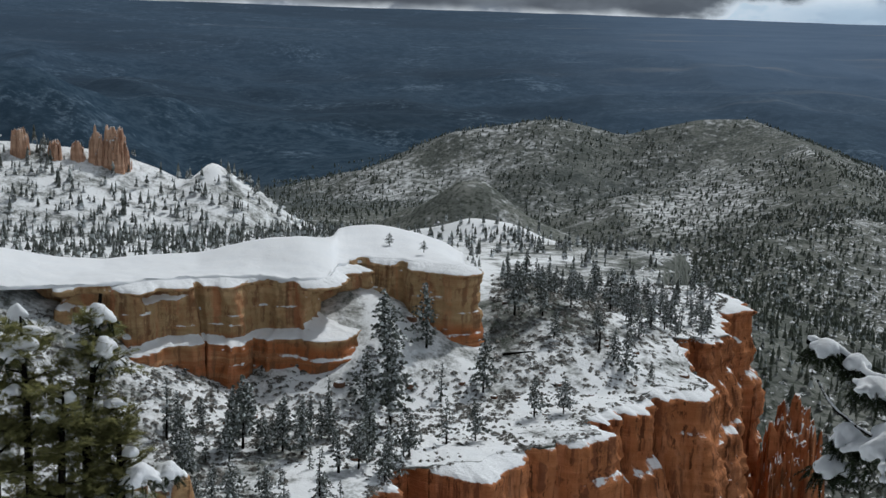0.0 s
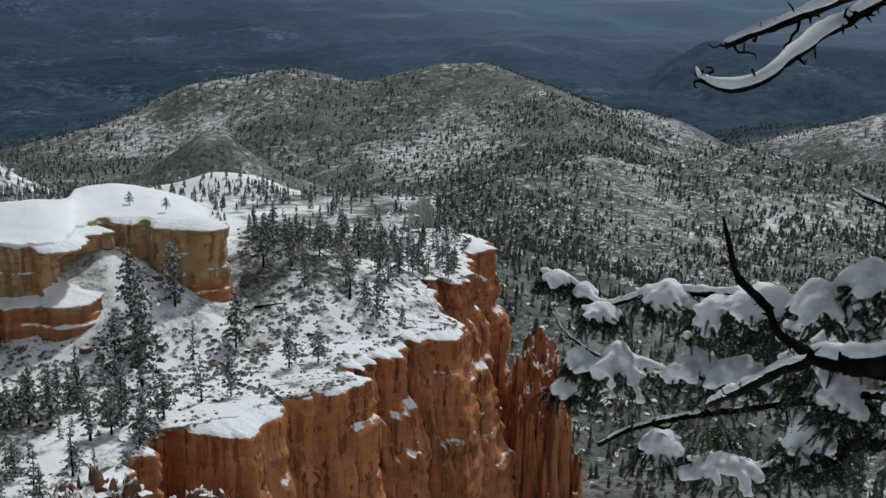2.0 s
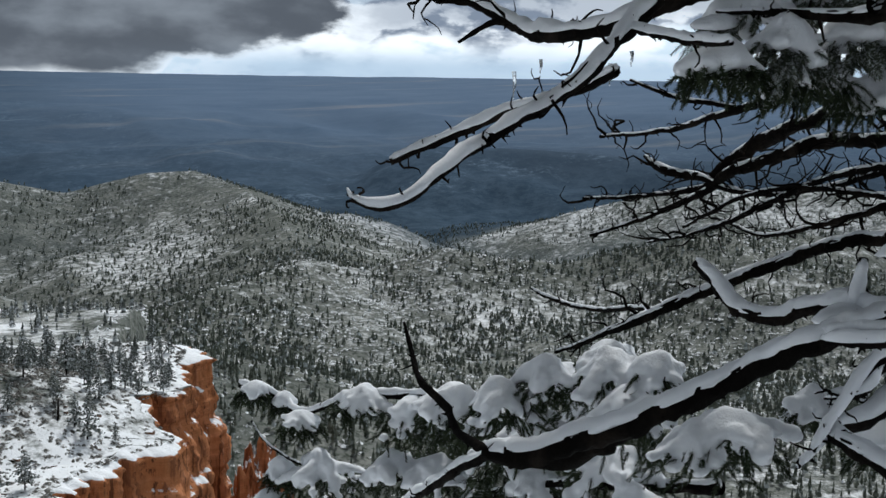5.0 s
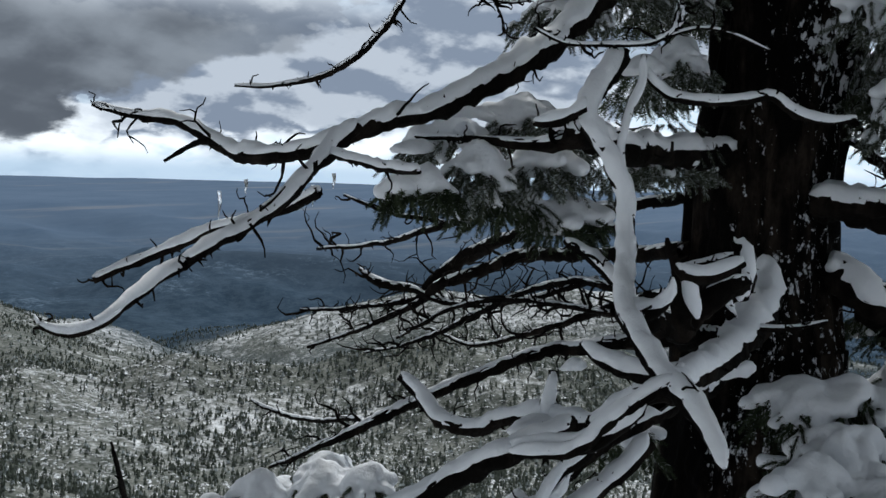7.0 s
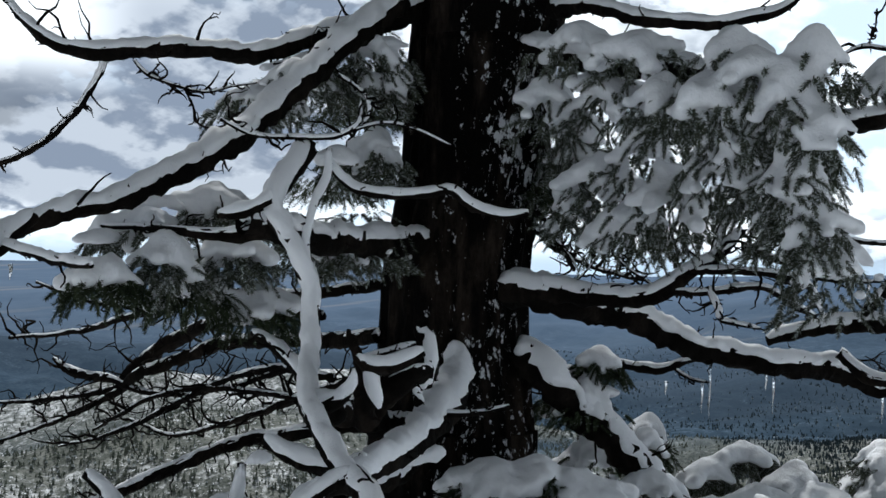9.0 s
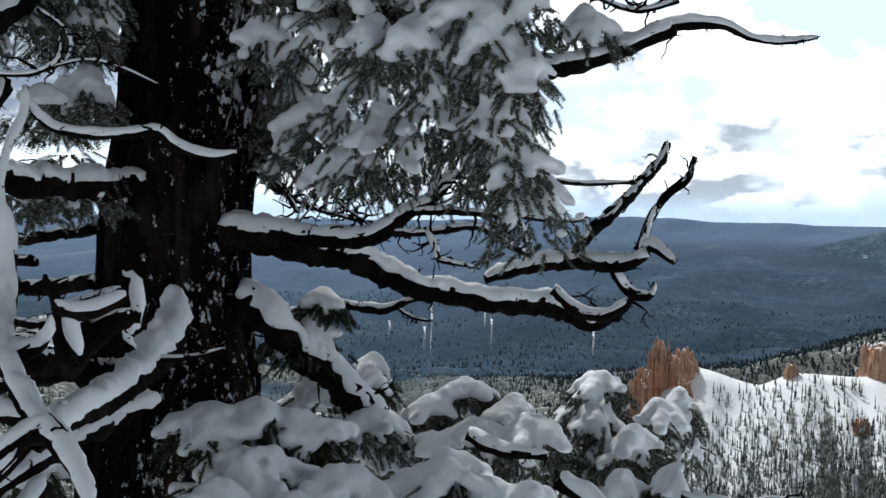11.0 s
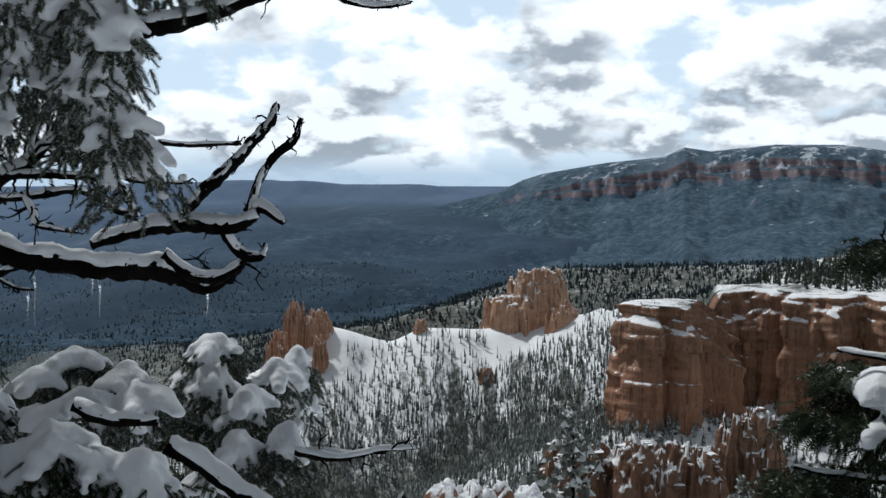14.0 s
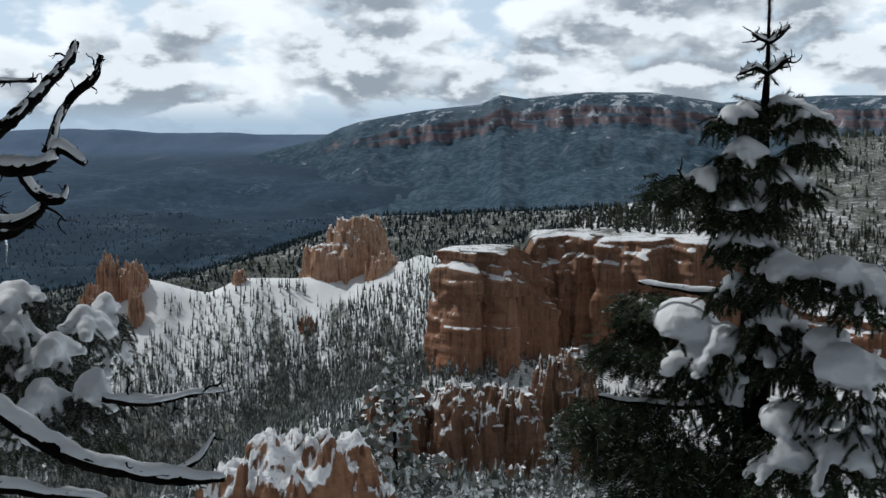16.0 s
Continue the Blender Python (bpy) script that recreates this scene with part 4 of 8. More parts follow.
# ---- woods ----
def crown_arrays(rng, height, width, whorls, arms, low=0.12, bare=0.0, thin=False):
    """A conifer's crown of drooping, uneven sprays, as points and triangles."""
    v, f = [], []
    for i in range(whorls):
        s = i / (whorls - 1)
        z = height * (low + (1 - low) * s ** 0.92)
        reach = width * (1 - s) ** 0.75 * rng.uniform(0.75, 1.15) + 0.03 * height * 0.3
        for j in range(arms):
            if rng.random() < bare:
                continue
            a = 2 * math.pi * (j + rng.random() * 0.8) / arms + i * 1.7
            L = reach * rng.uniform(0.40, 1.25)
            dz = -L * rng.uniform(0.18, 0.5)
            c, sn = math.cos(a), math.sin(a)
            wd = L * rng.uniform(0.28, 0.42)
            th = L * 0.16 + 0.02 * height
            zz = z + rng.uniform(-0.02, 0.02) * height
            k = len(v)
            v += [(0, 0, zz + th), (c * L * 0.55 - sn * wd, sn * L * 0.55 + c * wd, zz + dz * 0.55), (c * L, sn * L, zz + dz),
                  (c * L * 0.55 + sn * wd, sn * L * 0.55 - c * wd, zz + dz * 0.6), (c * L * 0.5, sn * L * 0.5, zz + dz * 0.3 + th), (c * L * 0.5, sn * L * 0.5, zz + dz - th)]
            if thin:
                del v[k + 4:]
                f += [(k, k + 1, k + 2), (k, k + 2, k + 3)]
            else:
                f += [(k, k + 1, k + 4), (k + 1, k + 2, k + 4), (k + 2, k + 3, k + 4), (k + 3, k, k + 4), (k + 1, k + 5, k + 2), (k + 2, k + 5, k + 3)]
    return np.array(v, float), np.array(f, int)


def spire_arrays(rng, width, tiers, sides, low):
    """A slim conifer as stacked, jagged skirts of boughs, one metre tall."""
    v, f = [], []
    for i in range(tiers):
        s = i / tiers
        z0 = low + (1 - low) * s * 0.96
        z1 = min(1.0, z0 + (1 - low) * (1.5 / tiers) + 0.04)
        r = width * (1 - s) ** 0.85 * rng.uniform(0.8, 1.15)
        k = len(v)
        t = rng.uniform(0, 6.28)
        v.append((rng.uniform(-.008, .008), rng.uniform(-.008, .008), z1))
        for j in range(sides):
            a = t + 6.283 * (j + rng.uniform(-.25, .25)) / sides
            q = r * rng.choice((0.5, 0.8, 1.0, 1.2))
            v.append((math.cos(a) * q, math.sin(a) * q, z0 + rng.uniform(-0.05, 0.03)))
        f += [(k, k + 1 + j, k + 1 + (j + 1) % sides) for j in range(sides)]
    return np.array(v, float), np.array(f, int)


def ragged_crown(rng, height, width, arms, tufts, low, gaps):
    """An uneven old conifer: single boughs of small tufts, with gaps, for trees that can be told apart."""
    v, f = [], []
    lean = rng.uniform(-0.03, 0.03)
    heavy = rng.uniform(0, 6.28)
    for i in range(arms):
        s = (i + rng.random()) / arms
        z = height * (low + (1 - low) * s ** 0.95)
        a = i * 2.4 + rng.uniform(-0.5, 0.5)
        if rng.random() < gaps * (1 - s):
            continue
        L = width * ((1 - s) ** 0.8 + 0.10) * rng.choice((0.55, 0.8, 1.0, 1.2)) * (1 + 0.3 * math.cos(a - heavy)) * (0.75 + 0.25 * min(1, s / 0.2))
        droop = rng.uniform(-0.05, 0.40)
        n = max(2, int(tufts * (0.4 + 0.6 * L / width)))
        for j in range(n):
            q = ((j + rng.random()) / n) ** 0.75
            px = math.cos(a) * L * q + lean * s + rng.gauss(0, 0.10) * L
            py = math.sin(a) * L * q + rng.gauss(0, 0.10) * L
            pz = z - droop * L * q * q * 1.4 + rng.gauss(0, 0.010) * height
            r = (0.020 + 0.020 * rng.random()) * height * (0.6 + 0.6 * (1 - s))
            k = len(v)
            t = rng.uniform(0, 6.28)
            for m in range(3):
                b = t + m * 2.09
                v.append((px + r * math.cos(b) * 1.2, py + r * math.sin(b) * 1.2, pz - r * rng.uniform(0.2, 1.1)))
            v.append((px, py, pz + r * rng.uniform(0.3, 0.7)))
            f += [(k, k + 1, k + 3), (k + 1, k + 2, k + 3), (k + 2, k, k + 3)]
    return np.array(v, float), np.array(f, int)


def trunk_arrays(height, radius, sides=6):
    a = np.linspace(0, 2 * np.pi, sides, endpoint=False)
    v = [(radius * k * math.cos(b), radius * k * math.sin(b), z) for z, k in ((-1.2, 1.25), (height * 0.3, 0.8), (height * 0.97, 0.08)) for b in a]
    f = [(i * sides + j, i * sides + (j + 1) % sides, (i + 1) * sides + (j + 1) % sides, (i + 1) * sides + j) for i in range(2) for j in range(sides)]
    return v, f


def conifer_kinds(count, whorls, arms, seed, label, width=0.2, bare=0.06):
    out = []
    for k in range(count):
        rng = random.Random(seed + k)
        ob = thing("conifer", label, "tree", group="conifers on the bench")
        v, f = ragged_crown(rng, 1.0, width * rng.uniform(0.75, 1.25), whorls, arms, rng.uniform(0.06, 0.28), bare)
        part("crown", mesh_np("crown", v, f, M_TREE, False), ob)
        tv, tf = trunk_arrays(1.0, 0.018)
        part("trunk", mesh_object("trunk", [(x, y, z * (1 if z > 0 else 0.1)) for x, y, z in tv], tf, M_LIMB), ob)
        out.append(ob)
    return out


def stand(kinds, places, rng):
    """Trees of a kind at places (bearing, distance, height)."""
    for b, d, h in places:
        p = spot(b, d)
        z = float(bench_top(np.array([p.x]), np.array([p.y]))[0]) if b < 20 else ground_at(p.x, p.y)
        src = rng.choice(kinds)
        copy_thing(src, Matrix.LocRotScale((p.x, p.y, z - 0.1), Euler((rng.uniform(-.03, .03), rng.uniform(-.03, .03), rng.uniform(0, 6.28))), (h * rng.uniform(.9, 1.1), h * rng.uniform(.9, 1.1), h)))


TREE_KINDS = conifer_kinds(7, 70, 9, 100, "snow-dusted conifer on a snowy slope", 0.25, 0.25)
THIN_KINDS = conifer_kinds(5, 42, 6, 200, "thin half-bare conifer dusted with snow", 0.18, 0.55)


def forest(name, label, count, bearings, distances, heights, seed, kind, fill=0.0, patch=60.0, accept=None, material=None, level=None):
    """Uncounted woods as one mesh: copies of a few small crowns over a stretch of the land."""
    rng = np.random.default_rng(seed)
    n = count * 3
    az = rng.uniform(*bearings, n)
    r = np.sqrt(rng.uniform(distances[0] ** 2, distances[1] ** 2, n))
    x, y = r * np.sin(np.radians(az)), r * np.cos(np.radians(az))
    keep = field(x, y, patch, 3, seed * 0.37) + rng.uniform(-0.35, 0.35, n) > fill
    if accept is not None:
        keep &= accept(az, r, x, y)
    x, y = x[keep][:count], y[keep][:count]
    z = (level or (lambda a, b: land(a, b)[0]))(x, y)
    whorls, arms, width, low = kind
    protos = [crown_arrays(random.Random(seed * 13 + k), 1.0, width, whorls, arms, low, 0.08, True) if whorls < 3 else spire_arrays(random.Random(seed * 13 + k), width, whorls, arms, low + 0.04 * k) for k in range(7)]
    vs, fs, base = [], [], 0
    pick = rng.integers(0, len(protos), len(x))
    for k, (pv, pf) in enumerate(protos):
        sel = np.where(pick == k)[0]
        h = rng.uniform(*heights, len(sel)) * rng.choice([1.0, 1.0, 0.6], len(sel))
        w = h * rng.uniform(0.75, 1.3, len(sel))
        t = rng.uniform(0, 6.28, len(sel))
        c, s = np.cos(t)[:, None], np.sin(t)[:, None]
        px, py, pz = pv[:, 0][None], pv[:, 1][None], pv[:, 2][None]
        v = np.stack([x[sel][:, None] + (px * c - py * s) * w[:, None], y[sel][:, None] + (px * s + py * c) * w[:, None], z[sel][:, None] - 0.3 + pz * h[:, None]], 2)
        f = pf[None] + (np.arange(len(sel)) * len(pv))[:, None, None] + base
        vs.append(v.reshape(-1, 3))
        fs.append(f.reshape(-1, 3))
        base += len(sel) * len(pv)
    me = mesh_np(name, np.concatenate(vs), np.concatenate(fs), material or M_WOOD, False)
    tagged(new(name, me), label, "forest", kind="stuff")


def off_buttes(az, r, x, y):
    return ~((az > 79.4) & (az < 83.6) & (r > 536)) & ~((az > 68.5) & (az < 73) & (r > 525))


def lower_slope(az, r, x, y):
    return off_buttes(az, r, x, y) & (np.random.default_rng(5).random(len(r)) < np.interp(r, [380, 490, 508, 530, 560], [1, 1, 0.65, 0.25, 0.12]))


def on_bench_back(az, r, x, y):
    return ~((az < 2.6) & (r < 330)) & ~((az < 12) & (r < 262))


FINE, MID, FAR = (8, 7, 0.17, 0.08), (5, 6, 0.18, 0.1), (3, 5, 0.19, 0.05)
forest("slope_woods", "dense snow-dusted conifers on the slope below a snowy ridge", 16500, (64, 88), (330, 560), (3.2, 7.2), 1, (4, 5, 0.095, 0.05), -0.75, 60, lower_slope, M_SLOPE)
forest("shelf_woods", "conifer woods on the snowy shelf above the cliffs", 2600, (88.5, 114), (425, 560), (2.2, 6.5), 2, MID, -0.35, 30, lambda az, r, x, y: inside(x, y, SHELF), M_PINE)
forest("shelf_woods", "dense dark conifer woods behind the shelf", 1700, (93, 114), (470, 900), (3.5, 7), 12, FAR, -0.2, 50, lambda az, r, x, y: inside(x, y, SHELF))
forest("rock_woods", "snow-laden conifers and brush among red rocks", 1500, (66, 112), (120, 400), (3, 7), 3, FINE, -0.5, 30, None, M_FROST)
forest("rock_woods", "thin frosted conifers and bushes at the foot of red rocks", 1100, (76, 100), (112, 190), (2.0, 6.5), 23, (15, 9, 0.17, 0.05), -0.7, 30, None, M_FROST)
forest("talus_woods", "frosted conifers on the snowy talus below a rock wall", 1700, (84, 108), (290, 440), (3.5, 7.5), 33, (7, 6, 0.15, 0.05), -0.6, 40, lambda az, r, x, y: ~inside(x, y, SHELF), M_FROST)
forest("ridge_woods", "sparse conifers on a snowy ridge", 1500, (-26, -4), (335, 535), (2.5, 7), 4, (5, 6, 0.2, 0.05), -0.45, 50, None, M_FROST)
forest("knoll_woods", "snowy conifer woods behind the mesa", 900, (-6, 15), (300, 560), (2.5, 6.5), 5, (6, 6, 0.2, 0.08), -0.05, 50, on_bench_back, M_FROST)
forest("floor_woods", "dense conifer forest on the canyon floor", 5000, (12, 66), (170, 640), (5, 9.5), 6, (6, 6, 0.15, 0.08), -0.7, 120)
forest("floor_woods", "dense conifer forest on the canyon floor", 15000, (9, 70), (600, 1050), (2.6, 6.0), 16, (3, 5, 0.32, 0.05), -0.08, 90)
forest("floor_scrub", "low juniper scrub dusted with snow on the canyon floor", 16000, (9, 68), (260, 1000), (1.6, 4.0), 36, (2, 5, 0.6, 0.30), -0.15, 90)
forest("hill_woods", "scattered trees on dusted hills", 18000, (-8, 62), (1000, 1850), (2.2, 5.6), 7, (3, 5, 0.32, 0.05), 0.08, 130)
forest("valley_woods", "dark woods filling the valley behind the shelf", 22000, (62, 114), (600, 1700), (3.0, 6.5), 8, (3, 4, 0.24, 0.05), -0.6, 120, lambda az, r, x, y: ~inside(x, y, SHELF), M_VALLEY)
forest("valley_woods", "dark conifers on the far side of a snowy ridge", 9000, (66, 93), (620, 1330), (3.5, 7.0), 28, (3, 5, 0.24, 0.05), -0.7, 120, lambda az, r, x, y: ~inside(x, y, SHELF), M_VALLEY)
forest("left_woods", "dark woods beyond the snowy ridge", 2200, (-26, -2), (560, 1500), (5, 8), 9, FAR, -0.5, 120)
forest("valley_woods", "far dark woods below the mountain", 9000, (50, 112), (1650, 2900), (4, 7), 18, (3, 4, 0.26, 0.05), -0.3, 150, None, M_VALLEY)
BRUSH = (2, 5, 0.6, 0.42)
forest("bench_brush", "low bare brush poking through the snow", 14000, (-20, 14), (140, 330), (0.4, 1.6), 10, BRUSH, -0.3, 25, lambda az, r, x, y: inside(x, y, BENCH) & ~((az < 2.3) & (r > 226)), M_BRUSH, bench_top)
forest("rock_brush", "low snow-dusted brush on the near slopes", 2600, (66, 110), (60, 300), (0.5, 1.6), 11, BRUSH, -0.3, 25, None, M_BRUSH)

# trees that stand apart on the bench and its slopes: bearing, distance, height
brng = random.Random(12)
for _ in range(45):
    p = spot(brng.uniform(-11, 12), brng.uniform(165, 285))
    if not inside(np.array([p.x]), np.array([p.y]), BENCH)[0]:
        continue
    s = brng.choice((0.7, 0.9, 1.2, 1.9))
    ob = tagged(new("boulder", brng.choice(BOULDERS)), "red-brown boulder half buried in snow", "boulder", "boulders on the bench")
    ob.matrix_world = Matrix.LocRotScale((p.x, p.y, float(bench_top(np.array([p.x]), np.array([p.y]))[0]) + 0.15 * s), Euler((0, 0, brng.uniform(0, 6.28))), (s, s, s))


def dead_log(bearing, dist, length, turn, lift):
    """A fallen grey trunk with stubs of limbs."""
    p = spot(bearing, dist)
    ob = thing("fallen_log", "bare weathered trunk fallen on the snow", "log", (p.x, p.y, ground_at(p.x, p.y)))
    d = Vector((math.cos(turn), math.sin(turn), lift)).normalized()
    v, f = [], []
    up = Vector((0, 0, 1))
    side = d.cross(up).normalized()
    nor = side.cross(d)
    for i in range(7):
        c = p + d * length * i / 6 + Vector((0, 0, ground_at(p.x, p.y) + 0.25))
        r = 0.28 * (1 - 0.1 * i)
        v += [tuple(c + (side * math.cos(k) + nor * math.sin(k)) * r) for k in (0, 1.05, 2.1, 3.14, 4.2, 5.24)]
    f = [(i * 6 + j, i * 6 + (j + 1) % 6, i * 6 + 6 + (j + 1) % 6, i * 6 + 6 + j) for i in range(6) for j in range(6)]
    part("trunk", mesh_object("trunk", v, f, M_LIMB), ob)


for b, d, n, a, up in ((-3.0, 176, 6, 0.4, 0.1), (5.6, 226, 7, 2.5, 0.05), (-1.2, 188, 5, 1.2, 0.5), (3.0, 236, 6, -0.3, 0.2), (-5.8, 172, 5, 2.0, 0.7), (7.5, 240, 5, 1.4, 0.9)):
    dead_log(b, d, n, a, up)

rng = random.Random(4)
stand(TREE_KINDS, [(-0.63, 229.7, 12.9), (-2.63, 225.7, 12.2), (-2.27, 203.4, 16.5), (-2.5, 214, 15), (-3.43, 212.2, 11.6), (2.13, 221.8, 11.6), (-9.26, 192.5, 12.5), (-9.79, 194.1, 10.3), (-7.38, 190.9, 9.7), (-6.44, 187.6, 10.0)], rng)
stand(THIN_KINDS, [(-3.06, 190.4, 6.4), (-5.25, 203.3, 8.8), (-12.8, 197.6, 10.9), (-11.9, 187.7, 7.3), (-4.67, 179.7, 7.9), (0.13, 216.3, 7.7), (0.47, 194.9, 8.4), (-7.33, 163.7, 7.3), (-4.73, 180.0, 7.0), (-3.22, 185.0, 10.1), (-5.63, 170.9, 5.1), (11.2, 269.8, 7)], rng)
stand(TREE_KINDS, [(1.86, 197.3, 7.6), (4.62, 210.7, 7.5), (6.0, 213, 7.0), (8.76, 234.7, 8.8), (8.2, 238.8, 6.7), (3.46, 250.1, 11.7), (5.37, 242.5, 6.2), (7.34, 247.2, 6.9), (9.31, 252.8, 7.1), (10.0, 236, 3.4), (11.0, 262, 5.7), (10.46, 265.8, 7.4), (-0.76, 195.1, 1.9), (-11.1, 199.6, 2.4), (-10.58, 198.2, 1.9)], rng)
stand(TREE_KINDS, [(4.78, 250.7, 9.3), (6.08, 257.0, 8.4), (7.92, 269.4, 9.4), (8.98, 271.6, 8.9), (7.1, 305, 10.2), (3.93, 261.8, 8.5), (-9.86, 162.9, 8.8)], rng)
# the grove at the back of the bench
for _ in range(70):
    stand(TREE_KINDS if rng.random() < 0.75 else THIN_KINDS, [(rng.uniform(2.8, 12.6), rng.triangular(250, 335, 290), rng.uniform(3, 8))], rng)
for _ in range(80):
    stand(THIN_KINDS if rng.random() < 0.5 else TREE_KINDS, [(rng.uniform(-19, -1), rng.uniform(150, 205), rng.uniform(2.5, 10))], rng)
stand(TREE_KINDS, [(83.7, 118, 17), (82.6, 130, 9), (91.2, 150, 12), (79.6, 104, 3), (93.5, 165, 10), (85.3, 128, 6)], rng)
# bushes on the rim of the mesa
for b, d, h in ((-2.5, 257, 2.6), (-0.9, 251, 2.3), (-7.6, 246, 1.3), (-5.4, 250, 1.2)):
    p = spot(b, d, -47.2)
    copy_thing(TREE_KINDS[3], Matrix.LocRotScale(p, Euler((0, 0, b)), (h * 1.5, h * 1.5, h)))
for src in TREE_KINDS + THIN_KINDS:
    for o in (*src.children_recursive, src):
        bpy.data.objects.remove(o)

# ---- the snow-laden old fir beside the path, and its neighbours ----
def smooth_path(points, gap):
    """Even steps on a Catmull-Rom curve through points (x, y, z, radius)."""
    p = np.array(points, float)
    p = np.vstack([2 * p[0] - p[1], p, 2 * p[-1] - p[-2]])
    out = []
    for i in range(1, len(p) - 2):
        n = max(2, int(np.linalg.norm(p[i + 1, :3] - p[i, :3]) / gap))
        t = np.linspace(0, 1, n, endpoint=False)[:, None]
        a, b, c, d = p[i - 1], p[i], p[i + 1], p[i + 2]
        out.append(0.5 * (2 * b + (c - a) * t + (2 * a - 5 * b + 4 * c - d) * t ** 2 + (3 * b - a - 3 * c + d) * t ** 3))
    out.append(p[-2][None])
    q = np.vstack(out)
    q[:, 3] = np.maximum(q[:, 3], 0.0012)
    return q


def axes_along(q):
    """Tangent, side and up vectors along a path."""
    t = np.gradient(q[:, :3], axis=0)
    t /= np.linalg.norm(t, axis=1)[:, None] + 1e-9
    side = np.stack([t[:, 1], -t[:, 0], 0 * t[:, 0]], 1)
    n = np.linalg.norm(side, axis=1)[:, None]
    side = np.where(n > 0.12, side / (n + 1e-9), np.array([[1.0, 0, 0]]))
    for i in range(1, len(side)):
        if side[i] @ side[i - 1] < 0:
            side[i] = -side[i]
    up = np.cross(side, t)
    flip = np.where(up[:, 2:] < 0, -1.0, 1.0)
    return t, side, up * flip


def tube(q, sides=9, rough=0.12, seed=0.0, size=0.05):
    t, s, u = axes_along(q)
    a = np.linspace(0, 2 * np.pi, sides, endpoint=False)[None]
    along_ = np.concatenate([[0], np.cumsum(np.linalg.norm(np.diff(q[:, :3], axis=0), axis=1))])[:, None]
    r = q[:, 3:4] * (1 + rough * field(along_ + 0 * a, np.sin(a) * 0.06 + seed, size, 3, seed) + 0.7 * rough * field(along_ * 3 + np.cos(a), np.sin(a) + 0 * along_, 0.3, 2, seed + 1))
    v = q[:, None, :3] + r[:, :, None] * (np.cos(a)[:, :, None] * s[:, None] + np.sin(a)[:, :, None] * u[:, None])
    n = len(q)
    i = (np.arange(n - 1)[:, None] * sides + np.arange(sides)[None]).ravel()
    j = (np.arange(n - 1)[:, None] * sides + (np.arange(sides)[None] + 1) % sides).ravel()
    f = np.stack([i, j, j + sides, i + sides], 1)
    return v.reshape(-1, 3), f


def snow_tube(q, load, seed, sides=10):
    """Snow lying along a limb: a lumpy roll on its upper side, thin where the limb is steep."""
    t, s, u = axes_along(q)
    # on steep limbs the wind has plastered it to the side it blew from
    k = step(np.abs(t[:, 2:]), 0.55, 0.92)
    u = u * (1 - k) + k * np.array([[-0.62, -0.66, 0.42]])
    u = u - t * np.sum(u * t, 1)[:, None]
    u /= np.linalg.norm(u, axis=1)[:, None] + 1e-9
    s = np.cross(t, u)
    n = len(q)
    dist = np.concatenate([[0], np.cumsum(np.linalg.norm(np.diff(q[:, :3], axis=0), axis=1))])
    steep = 1 - 0.30 * k[:, 0]
    lump = 1 + 0.30 * field(dist, dist * 0, 0.16, 4, seed) + 0.46 * field(dist, dist * 0, 0.05, 3, seed + 3)
    gap_ = 0.10 + 0.88 * step(field(dist, dist * 0, 0.35, 3, seed + 7), -0.75, -0.5)
    taper = np.minimum(1, np.minimum(dist + 0.006, dist[-1] - dist + 0.006) / 0.03) ** 0.5
    thick = (0.34 * q[:, 3] + 0.008) * load * lump * gap_ * steep * taper
    wide = (q[:, 3] * 0.97 + 0.0025) * (0.85 + 0.2 * lump) * taper * np.minimum(1.0, 0.5 + 0.5 * load) * (0.4 + 0.6 * gap_)
    vert = np.array([[0, 0, 1.0]]) * 0.75 * (1 - k) + u * (0.25 + 0.75 * k)
    a = np.linspace(0, 2 * np.pi, sides, endpoint=False)[None]
    hi = np.where(np.sin(a) > 0, 1.0, 0.55)
    base = q[:, :3] + u * (q[:, 3:4] * 0.50)
    wob = 1 + 0.34 * field(dist[:, None] * 22 + np.cos(a), np.sin(a) * 1.3 + 0 * dist[:, None], 0.7, 2, seed + 5)
    rise = (thick + q[:, 3] * 0.50)[:, None] * np.sin(a) * hi * wob
    low = np.where(np.sin(a) < 0, 0.5 + 0.5 * field(dist[:, None] + 0 * a, np.cos(a) * 0.03, 0.05, 2, seed + 9), 1.0)
    rise = rise * low
    v = base[:, None] + (wide[:, None] * np.cos(a) * wob)[:, :, None] * s[:, None] + rise[:, :, None] * vert[:, None]
    i = (np.arange(n - 1)[:, None] * sides + np.arange(sides)[None]).ravel()
    j = (np.arange(n - 1)[:, None] * sides + (np.arange(sides)[None] + 1) % sides).ravel()
    f = np.stack([i, j, j + sides, i + sides], 1)
    v = v.reshape(-1, 3)
    # close both ends
    c = np.vstack([q[:1, :3], q[-1:, :3]])
    f0 = [(len(v), (k + 1) % sides, k, k) for k in range(sides)]
    f1 = [(len(v) + 1, (n - 1) * sides + k, (n - 1) * sides + (k + 1) % sides, (n - 1) * sides + (k + 1) % sides) for k in range(sides)]
    tri = np.array([x[:3] for x in f0 + f1])
    quads = np.concatenate([f[:, [0, 1, 2]], f[:, [0, 2, 3]], tri])
    return np.vstack([v, c]), quads


